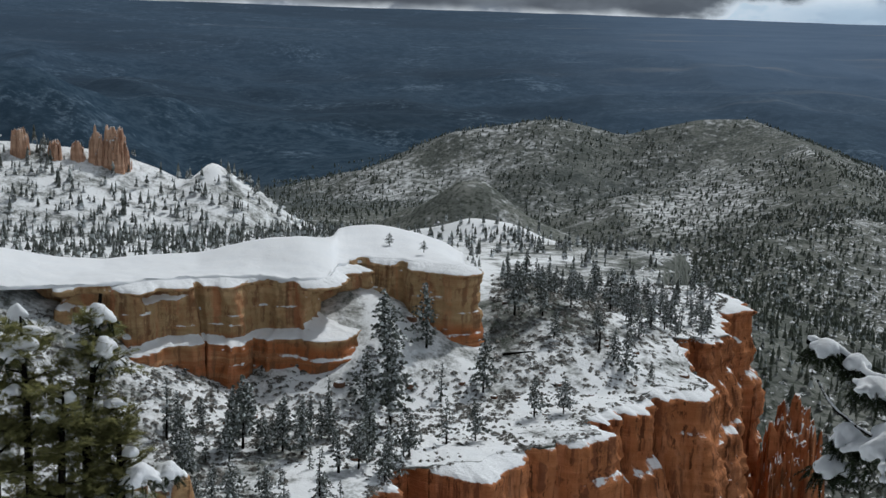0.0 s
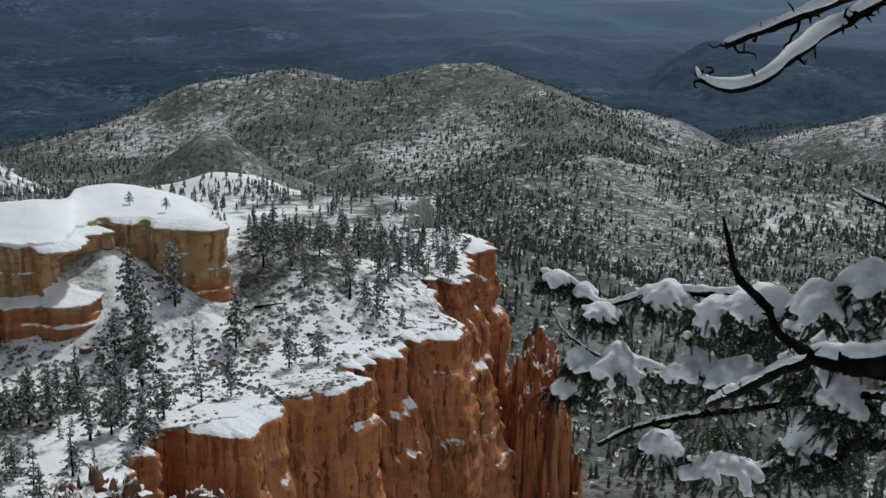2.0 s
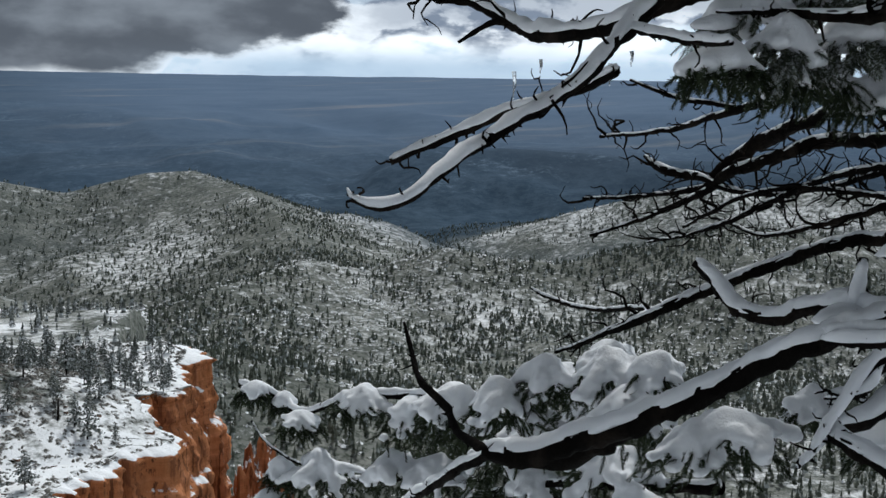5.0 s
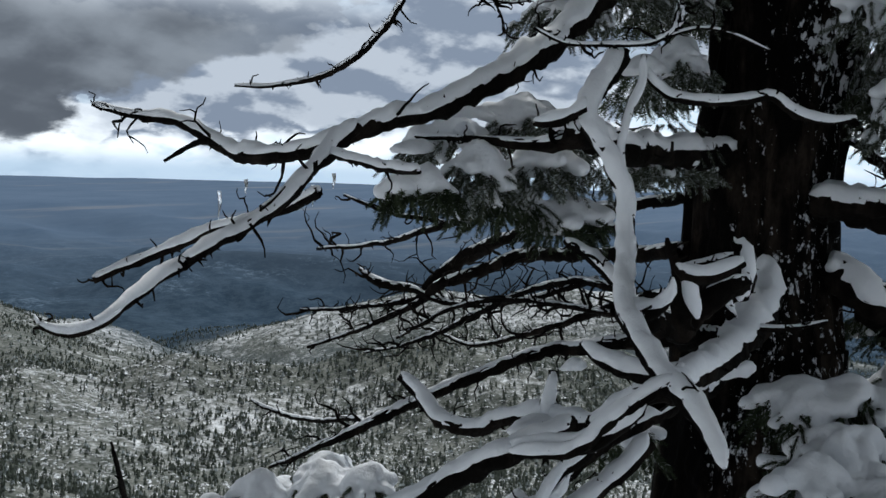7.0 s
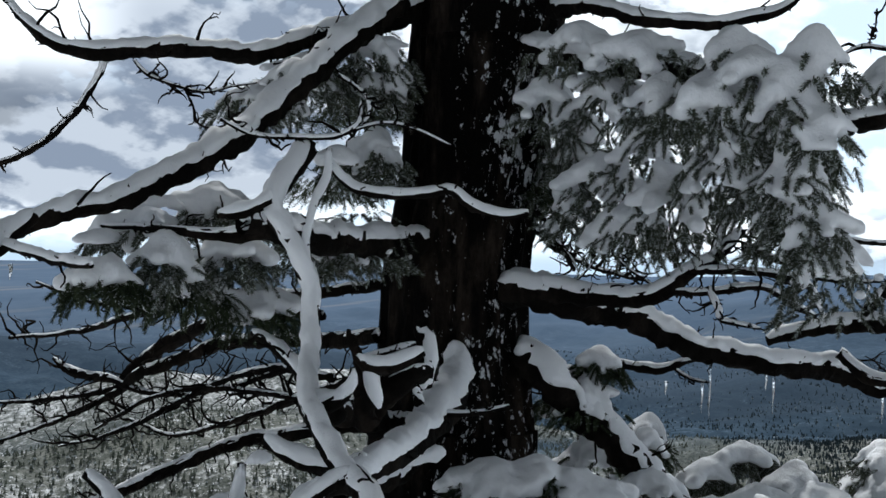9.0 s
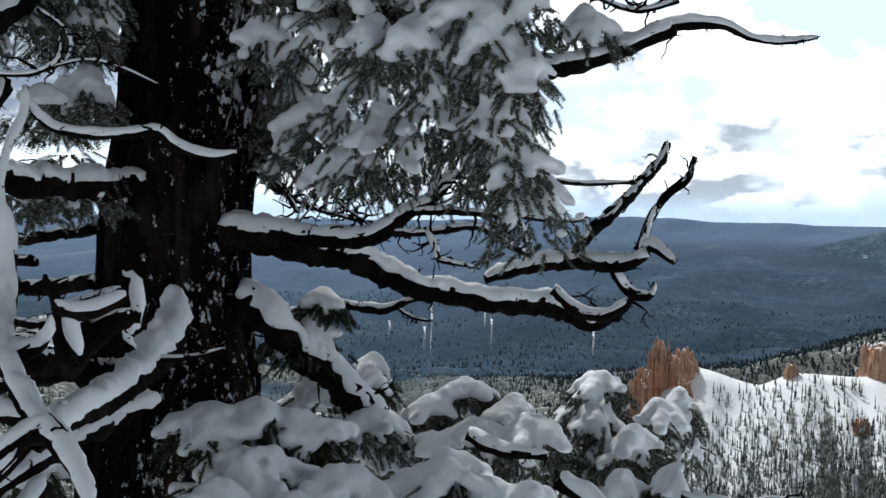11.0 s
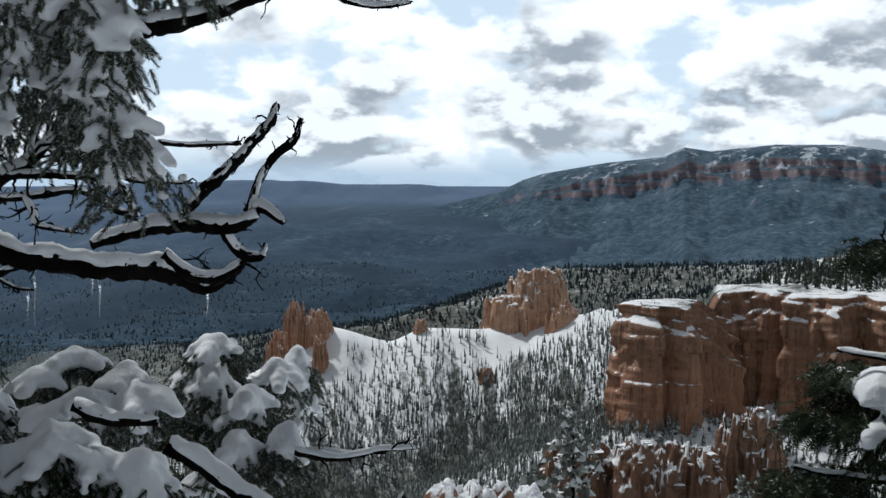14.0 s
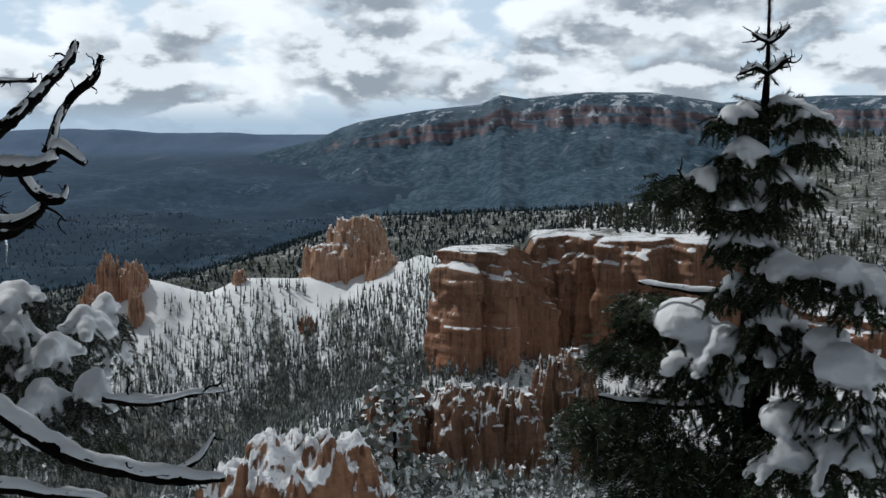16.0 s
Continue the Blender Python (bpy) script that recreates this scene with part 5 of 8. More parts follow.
def twig_arrays(q, count, reach, rng, spread=(0.1, 1.0)):
    """Short crooked dead twigs along a limb."""
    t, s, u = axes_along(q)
    vs, fs, base = [], [], 0
    for _ in range(count):
        i = int(rng.uniform(*spread) * (len(q) - 1))
        a = rng.uniform(0, 6.28)
        way = Vector(s[i] * math.cos(a) + u[i] * math.sin(a)) * 0.55 + Vector(t[i]) * rng.uniform(0.3, 1.1)
        way.normalize()
        L = reach * (0.15 + 0.85 * rng.random() ** 2)
        p, pts = Vector(q[i, :3]), []
        k = rng.randint(5, 8)
        for j in range(k + 1):
            pts.append((*p, max(0.0014, 0.0052 * (1 - j / k) * (L / 0.2) ** 0.5 + 0.0014)))
            way = (way + Vector((rng.uniform(-1, 1), rng.uniform(-1, 1), rng.uniform(-0.8, 1))) * 0.85).normalized()
            p = p + way * (L / k)
        v, f = tube(np.array(pts), 4, 0.0)
        vs.append(v), fs.append(f + base)
        base += len(v)
        if L > 0.09 and rng.random() < 0.8:
            sub = np.array(pts[1:])
            j = rng.randint(0, len(sub) - 2)
            w2 = (Vector((rng.uniform(-1, 1), rng.uniform(-1, 1), rng.uniform(-0.6, 1)))).normalized()
            p0, fork = Vector(sub[j, :3]), []
            for m in range(5):
                fork.append((*p0, 0.0026 - 0.0004 * m))
                w2 = (w2 + Vector((rng.uniform(-1, 1), rng.uniform(-1, 1), rng.uniform(-0.8, 1))) * 0.7).normalized()
                p0 = p0 + w2 * L * 0.11
            v, f = tube(np.array(fork), 4, 0.0)
            vs.append(v), fs.append(f + base)
            base += len(v)
    return np.vstack(vs), np.vstack(fs)


def stub_arrays(q, rng, each=38):
    """Broken spurs and knobs all along a dead limb."""
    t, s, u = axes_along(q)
    length = np.sum(np.linalg.norm(np.diff(q[:, :3], axis=0), axis=1))
    v = []
    for _ in range(int(length * each) + 2):
        i = rng.randrange(1, len(q) - 1)
        a = rng.uniform(0, 6.28)
        ray = s[i] * math.cos(a) + u[i] * math.sin(a)
        way = ray + t[i] * rng.uniform(-0.5, 0.9)
        way = way / np.linalg.norm(way)
        side = np.cross(ray, t[i])
        L, w = rng.uniform(0.004, 0.014) * rng.choice((1, 1, 2.0)), rng.uniform(0.0022, 0.0055)
        p = q[i, :3] + ray * q[i, 3] * 0.8
        v += [p + side * w, p - side * w + t[i] * w, p - t[i] * w * 1.4, p + way * L]
    v = np.array(v)
    k = np.arange(0, len(v), 4)[:, None]
    return v, np.concatenate([k + np.array([[0, 1, 3]]), k + np.array([[1, 2, 3]]), k + np.array([[2, 0, 3]])])


LIMB_COUNT = [0]


def limb(tree, points, load=1.0, twigs=6, reach=0.12, label="", bark=None):
    """A branch through points (x, y, z, radius), with its snow and its twigs."""
    LIMB_COUNT[0] += 1
    seed = LIMB_COUNT[0] * 1.37
    q = smooth_path(points, 0.016)
    q[:, 3] *= 0.74
    n = len(q)
    rng = random.Random(LIMB_COUNT[0])
    wob = np.stack([field(np.arange(n) * 0.016, np.zeros(n), 0.14, 3, seed + k) for k in range(3)], 1)
    ends = np.minimum(1, np.minimum(np.arange(n), n - 1 - np.arange(n)) / 8)[:, None]
    q[:, :3] += wob * ends * np.minimum(0.012, 0.25 * q[:, 3:4] + 0.004)
    v, f = tube(q, 11, 0.46, seed, 0.022)
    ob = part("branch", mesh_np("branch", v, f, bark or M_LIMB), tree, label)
    if twigs:
        v, f = twig_arrays(q, int(twigs * 1.6), reach * 0.92, rng)
        v2, f2 = stub_arrays(q, rng)
        f = np.concatenate([f[:, [0, 1, 2]], f[:, [0, 2, 3]], f2 + len(v)])
        v = np.vstack([v, v2])
        tagged(part("twig_spray", mesh_np("twig_spray", v, f, M_LIMB), ob), kind="stuff")
    if load > 0:
        v, f = snow_tube(q, load, seed)
        part("lying_snow", mesh_np("lying_snow", v, f, M_SNOW), ob)
    return ob


def ball_arrays(level):
    bm = bmesh.new()
    bmesh.ops.create_icosphere(bm, subdivisions=level, radius=1.0)
    v = np.array([w.co[:] for w in bm.verts])
    f = np.array([[w.index for w in g.verts] for g in bm.faces])
    bm.free()
    return v, f


BALLS = [ball_arrays(3), ball_arrays(2)]


def lump(centre, size, seed, level=0, flat=0.55, rough=0.42):
    """One lump of settled snow: rounded above, sagging and ragged below."""
    d = BALLS[level][0]
    wob = 1 + rough * field(d[:, 0] * 1.1 + seed, d[:, 1] * 1.1 + d[:, 2] * 0.9, 0.8, 3, seed) + 0.06 * field(d[:, 0] * 4 + d[:, 2] * 3, d[:, 1] * 4 + seed, 0.8, 2, seed + 2)
    z = np.where(d[:, 2] < 0, d[:, 2] * flat, d[:, 2])
    sag = -0.16 * (d[:, 0] ** 2 + d[:, 1] ** 2)
    ragged = np.where(d[:, 2] < 0.1, 0.16 * field(d[:, 0] * 3.1, d[:, 1] * 3.1 + seed, 0.7, 3, seed + 5), 0)
    v = np.stack([d[:, 0] * wob * size[0], d[:, 1] * wob * size[1], (z * wob + sag + ragged) * size[2]], 1)
    return v + np.array(centre)


def spray_arrays(centre, size, count, rng, hang=0.7, long=0.10, tri=11, needle=0.017):
    """Fir sprays: short twigs that droop below the snow, each with two ranks of flat needles."""
    vs = []
    for _ in range(count):
        a, k = rng.uniform(0, 6.28), math.sqrt(rng.random())
        p = Vector(centre) + Vector((math.cos(a) * k * size[0], math.sin(a) * k * size[1], rng.uniform(-0.55, 0.05) * size[2]))
        w = Vector((math.cos(a) * rng.uniform(0.2, 1), math.sin(a) * rng.uniform(0.2, 1), -rng.uniform(0.15, 1.2) * hang)).normalized()
        L = long * rng.uniform(0.5, 1.3)
        sd = w.cross(Vector((rng.uniform(-.6, .6), rng.uniform(-.6, .6), 1))).normalized()
        nrm = w.cross(sd)
        vs += [p - sd * 0.002, p + sd * 0.002, p + w * L]
        for j in range(tri):
            b = p + w * (L * (j + 0.5) / tri)
            for s in (-1, 1):
                tip = b + (sd * s * rng.uniform(0.7, 1.1) + w * 0.55 + nrm * rng.uniform(-0.35, 0.35)) * needle * (1.15 - 0.5 * j / tri)
                vs += [b - w * 0.0028, b + w * 0.0028, tip]
    v = np.array([x[:] for x in vs])
    return v, np.arange(len(v)).reshape(-1, 3)


def brush_arrays(centre, size, count, rng):
    """Hanging branchlets: dense brushes of short needles all round a drooping twig."""
    vs = []
    for _ in range(count):
        a, k = rng.uniform(0, 6.28), rng.uniform(0.30, 1.05)
        p = Vector(centre) + Vector((math.cos(a) * k * size[0], math.sin(a) * k * size[1], (rng.uniform(-0.75, 0.25) - 0.35 * k * k) * size[2]))
        b0 = a + rng.uniform(-1.2, 1.2)
        w = Vector((math.cos(b0) * 0.9, math.sin(b0) * 0.9, -rng.uniform(0.05, 1.3))).normalized()
        L = rng.uniform(0.040, 0.095)
        n = int(L / 0.0045)
        for j in range(n):
            g = j / n
            w = (w + Vector((0, 0, -0.03))).normalized()
            p = p + w * (L / n)
            sd = w.orthogonal().normalized()
            up = w.cross(sd)
            b = rng.uniform(0, 6.28)
            for q in range(5):
                c = b + q * 1.257
                ray = sd * math.cos(c) + up * math.sin(c)
                wide = w.cross(ray) * 0.0021
                vs += [p - wide, p + wide, p + (ray + w * 0.7) * (0.014 * (1.1 - 0.5 * g))]
    v = np.array([x[:] for x in vs])
    return v, np.arange(len(v)).reshape(-1, 3)


def shoot_arrays(shoots, rng, needle=0.017):
    """Straight young shoots (from, to) set all round with short stiff needles."""
    vs = []
    for a, b in shoots:
        a, b = Vector(a), Vector(b)
        w = (b - a).normalized()
        sd = w.orthogonal().normalized()
        up = w.cross(sd)
        n = max(4, int((b - a).length / 0.0035))
        for j in range(n):
            p = a.lerp(b, j / n)
            for q in range(5):
                c = rng.uniform(0, 6.28)
                ray = sd * math.cos(c) + up * math.sin(c)
                wide = w.cross(ray) * 0.0018
                vs += [p - wide, p + wide, p + (ray + w * 0.8) * needle * rng.uniform(0.8, 1.15)]
    v = np.array([x[:] for x in vs])
    return v, np.arange(len(v)).reshape(-1, 3)


PAD_COUNT = [0]


SNOW_LUMPS = {}


def bough(tree, centre, size, lobes=4, sprays=70, hang=0.7, needles=None):
    """A foliage-bearing spray: a fan of drooping fingers, each loaded with snow, needles hanging out below."""
    PAD_COUNT[0] += 1
    rng = random.Random(PAD_COUNT[0] * 7)
    cx, cy, cz = centre
    sx, sy, sz = size
    domed = hang >= 1.0
    lumps = [((cx, cy, cz - sz * 0.10), (sx * 0.40, sy * 0.40, sz * 0.40))]
    fingers = max(6, int(5 + 40 * sx)) + lobes // 2
    if needles:
        fingers = int(fingers * 0.78)
    if domed:
        # young boughs carry a rounded pillow with a few fingers at its edge
        lumps = [((cx + rng.uniform(-0.2, 0.2) * sx, cy + rng.uniform(-0.2, 0.2) * sy, cz), (sx * 0.62, sy * 0.62, sz * 0.62)) for _ in range(2)]
        fingers = lobes + 2
    for k in range(fingers):
        a = 6.28 * (k + rng.uniform(0, 0.8)) / fingers
        L = rng.uniform(0.55, 1.15)
        fall = rng.uniform(0.05, 1.25)
        lift = rng.uniform(-0.15, 0.45) * sz
        girth = rng.uniform(0.026, 0.045) * min(1.0, 0.45 + sx / 0.20) * (0.70 if domed else 0.84)
        n = max(3, int(L * sx / 0.035))
        for m in range(n + 1):
            g = 0.15 + 0.85 * m / n
            r = girth * rng.uniform(0.8, 1.25) * (1.12 - 0.35 * g)
            b = a + 0.25 * math.sin(k * 2.1 + g * 3)
            lumps.append(((cx + math.cos(b) * sx * L * g, cy + math.sin(b) * sy * L * g, cz + lift * (1 - g) - sz * fall * g * g), (r * 1.15, r * 1.15, r * rng.uniform(0.85, 1.15))))
    SNOW_LUMPS.setdefault(tree.name, []).append((Vector(centre), sx, lumps, PAD_COUNT[0]))
    v, f = brush_arrays((cx, cy, cz - sz * 0.35), (sx * 1.06, sy * 1.06, sz * 1.1), max(16, int(sprays * (0.85 if needles else 0.8))), rng)
    v2, f2 = spray_arrays((cx, cy, cz - sz * 0.55), (sx * 1.05, sy * 1.05, sz), int(sprays * (0.10 if needles else 0.35)), rng, hang + 0.3, 0.045, 12, 0.010)
    v, f = np.vstack([v, v2]), np.vstack([f, f2 + len(v)])
    return part("bough", mesh_np("needles", v, f, needles or M_NEEDLE, False), tree, "drooping fir needles rimed with snow")


def snow_blankets(tree):
    """Snow lying on neighbouring boughs runs together into one blanket for each spray of boughs."""
    todo = SNOW_LUMPS.pop(tree.name)
    while todo:
        group, rest = [todo.pop(0)], todo
        grown = True
        while grown:
            grown = False
            for b in list(rest):
                if any((b[0] - g[0]).length < 0.85 * (b[1] + g[1]) for g in group):
                    group.append(b)
                    rest.remove(b)
                    grown = True
        vs, fs, base = [], [], 0
        for _, _, lumps, seed in group:
            for k, (c, s) in enumerate(lumps):
                vs.append(lump(c, s, seed * 3.1 + k * 1.7, 1, 0.8, 0.34))
                fs.append(BALLS[1][1] + base)
                base += len(vs[-1])
        ob = part("snow_blanket", mesh_np("snow_blanket", np.vstack(vs), np.vstack(fs), M_SNOW), tree, "lumpy snow weighing down the boughs")
        blend(ob, 0.0105, 4, ((0.05, 0.012),))
        todo = rest


def heap(tree, centre, size):
    """Snow lodged where limbs cross."""
    PAD_COUNT[0] += 1
    rng = random.Random(PAD_COUNT[0])
    vs, fs, base = [], [], 0
    for k in range(5):
        a = rng.uniform(0, 6.28)
        g = 0.0 if k == 0 else rng.uniform(0.4, 0.85)
        c = (centre[0] + math.cos(a) * size[0] * g, centre[1] + math.sin(a) * size[1] * g, centre[2] - size[2] * g * rng.uniform(-0.1, 0.6))
        w = 0.75 if k == 0 else rng.uniform(0.28, 0.5)
        vs.append(lump(c, (size[0] * w, size[1] * w, size[2] * (1.1 - g * 0.6)), PAD_COUNT[0] + k * 2.3))
        fs.append(BALLS[0][1] + base)
        base += len(vs[-1])
    ob = part("snow_clump", mesh_np("snow_clump", np.vstack(vs), np.vstack(fs), M_SNOW), tree, "snow lodged in a crotch of limbs")
    blend(ob, 0.009, 5, ((0.05, 0.012), (0.016, 0.004)))


def icicle(tree, top, length, thick=0.006):
    q = smooth_path([(top[0], top[1], top[2] + 0.004, thick), (top[0] + 0.002, top[1], top[2] - length * 0.4, thick * 0.7), (top[0], top[1] + 0.002, top[2] - length * 0.75, thick * 0.4), (top[0], top[1], top[2] - length, 0.0012)], 0.008)
    v, f = tube(q, 7, 0.25, top[0], 0.02)
    part("icicle", mesh_np("icicle", v, f, M_ICE), tree, "clear hanging icicle")


def trunk_mesh(points, sides=110):
    """A furrowed trunk: deep plates and grooves running up it."""
    q = smooth_path(points, 0.02)
    a = np.linspace(0, 2 * np.pi, sides, endpoint=False)[None]
    z = q[:, 2:3]
    c, s = np.cos(a), np.sin(a)
    wx, wy = c + 0.10 * field(z + 0 * a, c * 2, 0.3, 3, 2.0), s + 0.10 * field(z + 5 + 0 * a, s * 2, 0.3, 3, 3.0)
    plates = np.abs(field(wx * 5.0 + z * 0.35, wy * 5.0 - z * 0.30, 1.0, 3, 4.0))
    groove = step(plates, 0.02, 0.30)
    chips = field(wx * 16 + z * 5, wy * 16 + z * 6, 1.0, 3, 6.0)
    r = q[:, 3:4] * (1 + 0.05 * field(c + z * 0.3, s + 0 * z, 1.2, 2, 1.0)) + 0.026 * (groove - 0.7) + 0.006 * chips
    v = np.stack([q[:, :1] + r * c, q[:, 1:2] + r * s, z + 0 * a], 2)
    n = len(q)
    i = (np.arange(n - 1)[:, None] * sides + np.arange(sides)[None]).ravel()
    j = (np.arange(n - 1)[:, None] * sides + (np.arange(sides)[None] + 1) % sides).ravel()
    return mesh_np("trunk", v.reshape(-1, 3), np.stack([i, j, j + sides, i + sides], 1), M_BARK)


def unseen_crown(tree, x, y, low, high, reach):
    """The fir's crown above the limbs beside the path, unseen and sized to shade them: tiers of boughs, each set with
    short drooping sprays.
    """
    rng = random.Random(77)
    v, f = [], []
    wv, wf, base = [], [], 0
    tiers = 20
    for i in range(tiers):
        s = i / tiers
        for j in range(9):
            a = 2 * math.pi * (j + rng.random()) / 9
            L = reach * (1 - s) ** 0.8 * rng.uniform(0.7, 1.1)
            z0 = low + (high - low) * s + rng.uniform(-0.12, 0.25)
            q = np.array([(x + math.cos(a) * L * g, y + math.sin(a) * L * g, z0 - 0.10 * L * g * g, 0.030 * (1.05 - g) * (1.2 - s)) for g in np.linspace(0, 1, 6)])
            tv, tf = tube(q, 5, 0.1, i + j)
            wv.append(tv), wf.append(tf + base)
            base += len(tv)
            n = max(4, int(L / 0.10))
            for k in range(n):
                g = 0.12 + 0.88 * (k + rng.random()) / n
                b = a + rng.uniform(-0.16, 0.16)
                px, py = x + math.cos(b) * L * g, y + math.sin(b) * L * g
                pz = z0 - 0.10 * L * g * g + rng.uniform(-0.06, 0.05)
                w, h = rng.uniform(0.09, 0.19), rng.uniform(0.04, 0.10)
                c, d = math.cos(b), math.sin(b)
                m = len(v)
                v += [(px - c * w, py - d * w, pz), (px - d * w * 0.7, py + c * w * 0.7, pz - h), (px + c * w * 1.3, py + d * w * 1.3, pz - h), (px + d * w * 0.7, py - c * w * 0.7, pz - h), (px, py, pz + h)]
                f += [(m, m + 1, m + 4), (m + 1, m + 2, m + 4), (m + 2, m + 3, m + 4), (m + 3, m, m + 4)]
    tagged(part("upper_limbs", mesh_np("upper_limbs", np.vstack(wv), np.vstack(wf), M_LIMB), tree), kind="stuff")
    part("crown", mesh_np("crown", np.array(v), np.array(f), M_PINE, False), tree, "unseen upper crown shading the limbs below, dusted with snow")


def young_pine(tree, foot, tip, reach, seed):
    """Upswept boughs set with separate tufts of needles, some of them capped with snow."""
    rng = random.Random(seed)
    foot, tip = Vector(foot), Vector(tip)
    for i in range(13):
        s = 0.30 + 0.68 * (i + rng.random()) / 13
        base = foot.lerp(tip, s)
        a = i * 2.4 + rng.uniform(-0.4, 0.4)
        L = reach * (1.08 - s) ** 0.5 * rng.uniform(0.55, 1.15)
        way = Vector((math.cos(a), math.sin(a), rng.uniform(0.0, 0.5))).normalized()
        pts = [base + way * L * k / 4 + Vector((0, 0, 0.10 * L * (k / 4) ** 2)) for k in range(5)]
        v, f = tube(smooth_path([(*p, 0.010 - 0.0018 * k) for k, p in enumerate(pts)], 0.02), 6, 0.2, i)
        wood = part("branch", mesh_np("branch", v, f, M_LIMB), tree)
        vs, fs, n = [], [], 0
        for _ in range(7):
            g = rng.uniform(0.35, 1.05)
            c = base.lerp(pts[-1], g) + Vector((rng.uniform(-.07, .07), rng.uniform(-.07, .07), rng.uniform(-.05, .06)))
            v, f = spray_arrays(c, (0.055, 0.055, 0.045), 16, rng, rng.uniform(-0.6, 0.3), 0.06, 8, 0.024)
            vs.append(v), fs.append(f + n)
            n += len(v)
        part("needle_tuft", mesh_np("needle_tuft", np.vstack(vs), np.vstack(fs), M_PINE_GREEN, False), wood, "yellowish green needles")
        if rng.random() < 0.3:
            c = pts[-1].lerp(base, rng.uniform(0.0, 0.4))
            part("snow_clump", mesh_np("snow_clump", lump((c.x, c.y, c.z + 0.03), (rng.uniform(.04, .09), rng.uniform(.04, .08), rng.uniform(.03, .06)), seed + i, 0), BALLS[0][1], M_SNOW), wood)
fir = thing('fir_tree', 'old fir with furrowed dark bark and heavy snow on every limb', 'tree', (3.342, 2.441, -1.625))
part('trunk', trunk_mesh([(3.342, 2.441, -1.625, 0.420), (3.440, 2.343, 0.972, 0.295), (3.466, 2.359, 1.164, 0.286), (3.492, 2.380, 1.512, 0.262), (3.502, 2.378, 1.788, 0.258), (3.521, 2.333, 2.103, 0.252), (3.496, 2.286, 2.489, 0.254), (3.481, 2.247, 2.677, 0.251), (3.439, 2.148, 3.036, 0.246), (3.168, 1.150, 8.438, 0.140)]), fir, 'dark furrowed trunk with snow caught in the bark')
# crown out of view, spread wide so the limbs below stand in shade
unseen_crown(fir, 3.168, 1.150, 4.0, 11.5, 5.0)
limb(fir, [(3.171, 2.372, 2.633, 0.0570), (2.848, 2.329, 2.418, 0.0547), (2.565, 2.294, 2.211, 0.0479), (2.337, 2.247, 2.067, 0.0437), (2.034, 2.243, 1.917, 0.0383), (1.801, 2.248, 1.841, 0.0325), (1.700, 2.288, 1.795, 0.0281), (1.630, 2.498, 1.773, 0.0250), (1.635, 2.664, 1.799, 0.0231), (1.606, 2.788, 1.843, 0.0206), (1.567, 2.859, 1.872, 0.0177), (1.520, 2.934, 1.882, 0.0147), (1.458, 3.012, 1.900, 0.0099), (1.421, 3.058, 1.914, 0.0067)], 1.00, 32, 0.22)
limb(fir, [(1.752, 2.208, 1.852, 0.0249), (1.666, 2.192, 1.794, 0.0258), (1.568, 2.134, 1.720, 0.0223), (1.456, 2.080, 1.658, 0.0190), (1.319, 2.013, 1.601, 0.0170), (1.187, 1.961, 1.548, 0.0152)], 1.10, 11, 0.14)
limb(fir, [(1.379, 2.047, 1.624, 0.0170), (1.258, 2.018, 1.564, 0.0153), (1.141, 1.983, 1.514, 0.0148), (1.057, 1.929, 1.474, 0.0133), (0.997, 1.897, 1.440, 0.0119), (0.924, 1.881, 1.425, 0.0096), (0.879, 1.879, 1.439, 0.0053), (0.864, 1.887, 1.464, 0.0026)], 1.10, 11, 0.08)
limb(fir, [(1.752, 2.373, 1.691, 0.0171), (1.706, 2.517, 1.632, 0.0162), (1.616, 2.656, 1.584, 0.0166), (1.512, 2.783, 1.518, 0.0154), (1.423, 2.842, 1.472, 0.0139), (1.355, 2.867, 1.438, 0.0124)], 1.00, 11, 0.14)
limb(fir, [(1.660, 2.195, 1.787, 0.0136), (1.648, 2.027, 1.760, 0.0116), (1.618, 1.868, 1.745, 0.0110), (1.594, 1.727, 1.743, 0.0081)], 1.10, 6, 0.08)
limb(fir, [(1.616, 2.717, 1.821, 0.0140), (1.585, 2.776, 1.803, 0.0102), (1.532, 2.823, 1.760, 0.0063)], 0.00, 0, 0.04)
limb(fir, [(3.277, 2.344, 2.633, 0.0577), (2.982, 2.469, 2.501, 0.0445), (2.728, 2.585, 2.414, 0.0362), (2.525, 2.746, 2.417, 0.0326), (2.363, 2.867, 2.384, 0.0308), (2.265, 2.961, 2.408, 0.0255), (2.213, 3.019, 2.457, 0.0202), (2.160, 3.078, 2.541, 0.0148), (2.117, 3.140, 2.628, 0.0094)], 1.00, 27, 0.25)
limb(fir, [(2.366, 2.868, 2.392, 0.0150), (2.371, 2.875, 2.340, 0.0145), (2.353, 2.967, 2.221, 0.0138), (2.299, 3.075, 2.115, 0.0130), (2.222, 3.187, 2.050, 0.0113), (2.114, 3.284, 2.023, 0.0085), (2.007, 3.340, 2.021, 0.0057)], 0.60, 13, 0.14)
limb(fir, [(3.263, 2.426, 2.392, 0.0250), (3.136, 2.488, 2.380, 0.0209), (2.951, 2.536, 2.341, 0.0148), (2.774, 2.577, 2.250, 0.0091)], 0.50, 23, 0.28)
limb(fir, [(3.321, 2.357, 1.841, 0.0608), (2.881, 2.244, 1.824, 0.0516), (2.577, 2.122, 1.826, 0.0475), (2.318, 2.019, 1.847, 0.0427), (2.199, 1.989, 1.856, 0.0357)], 0.90, 9, 0.21)
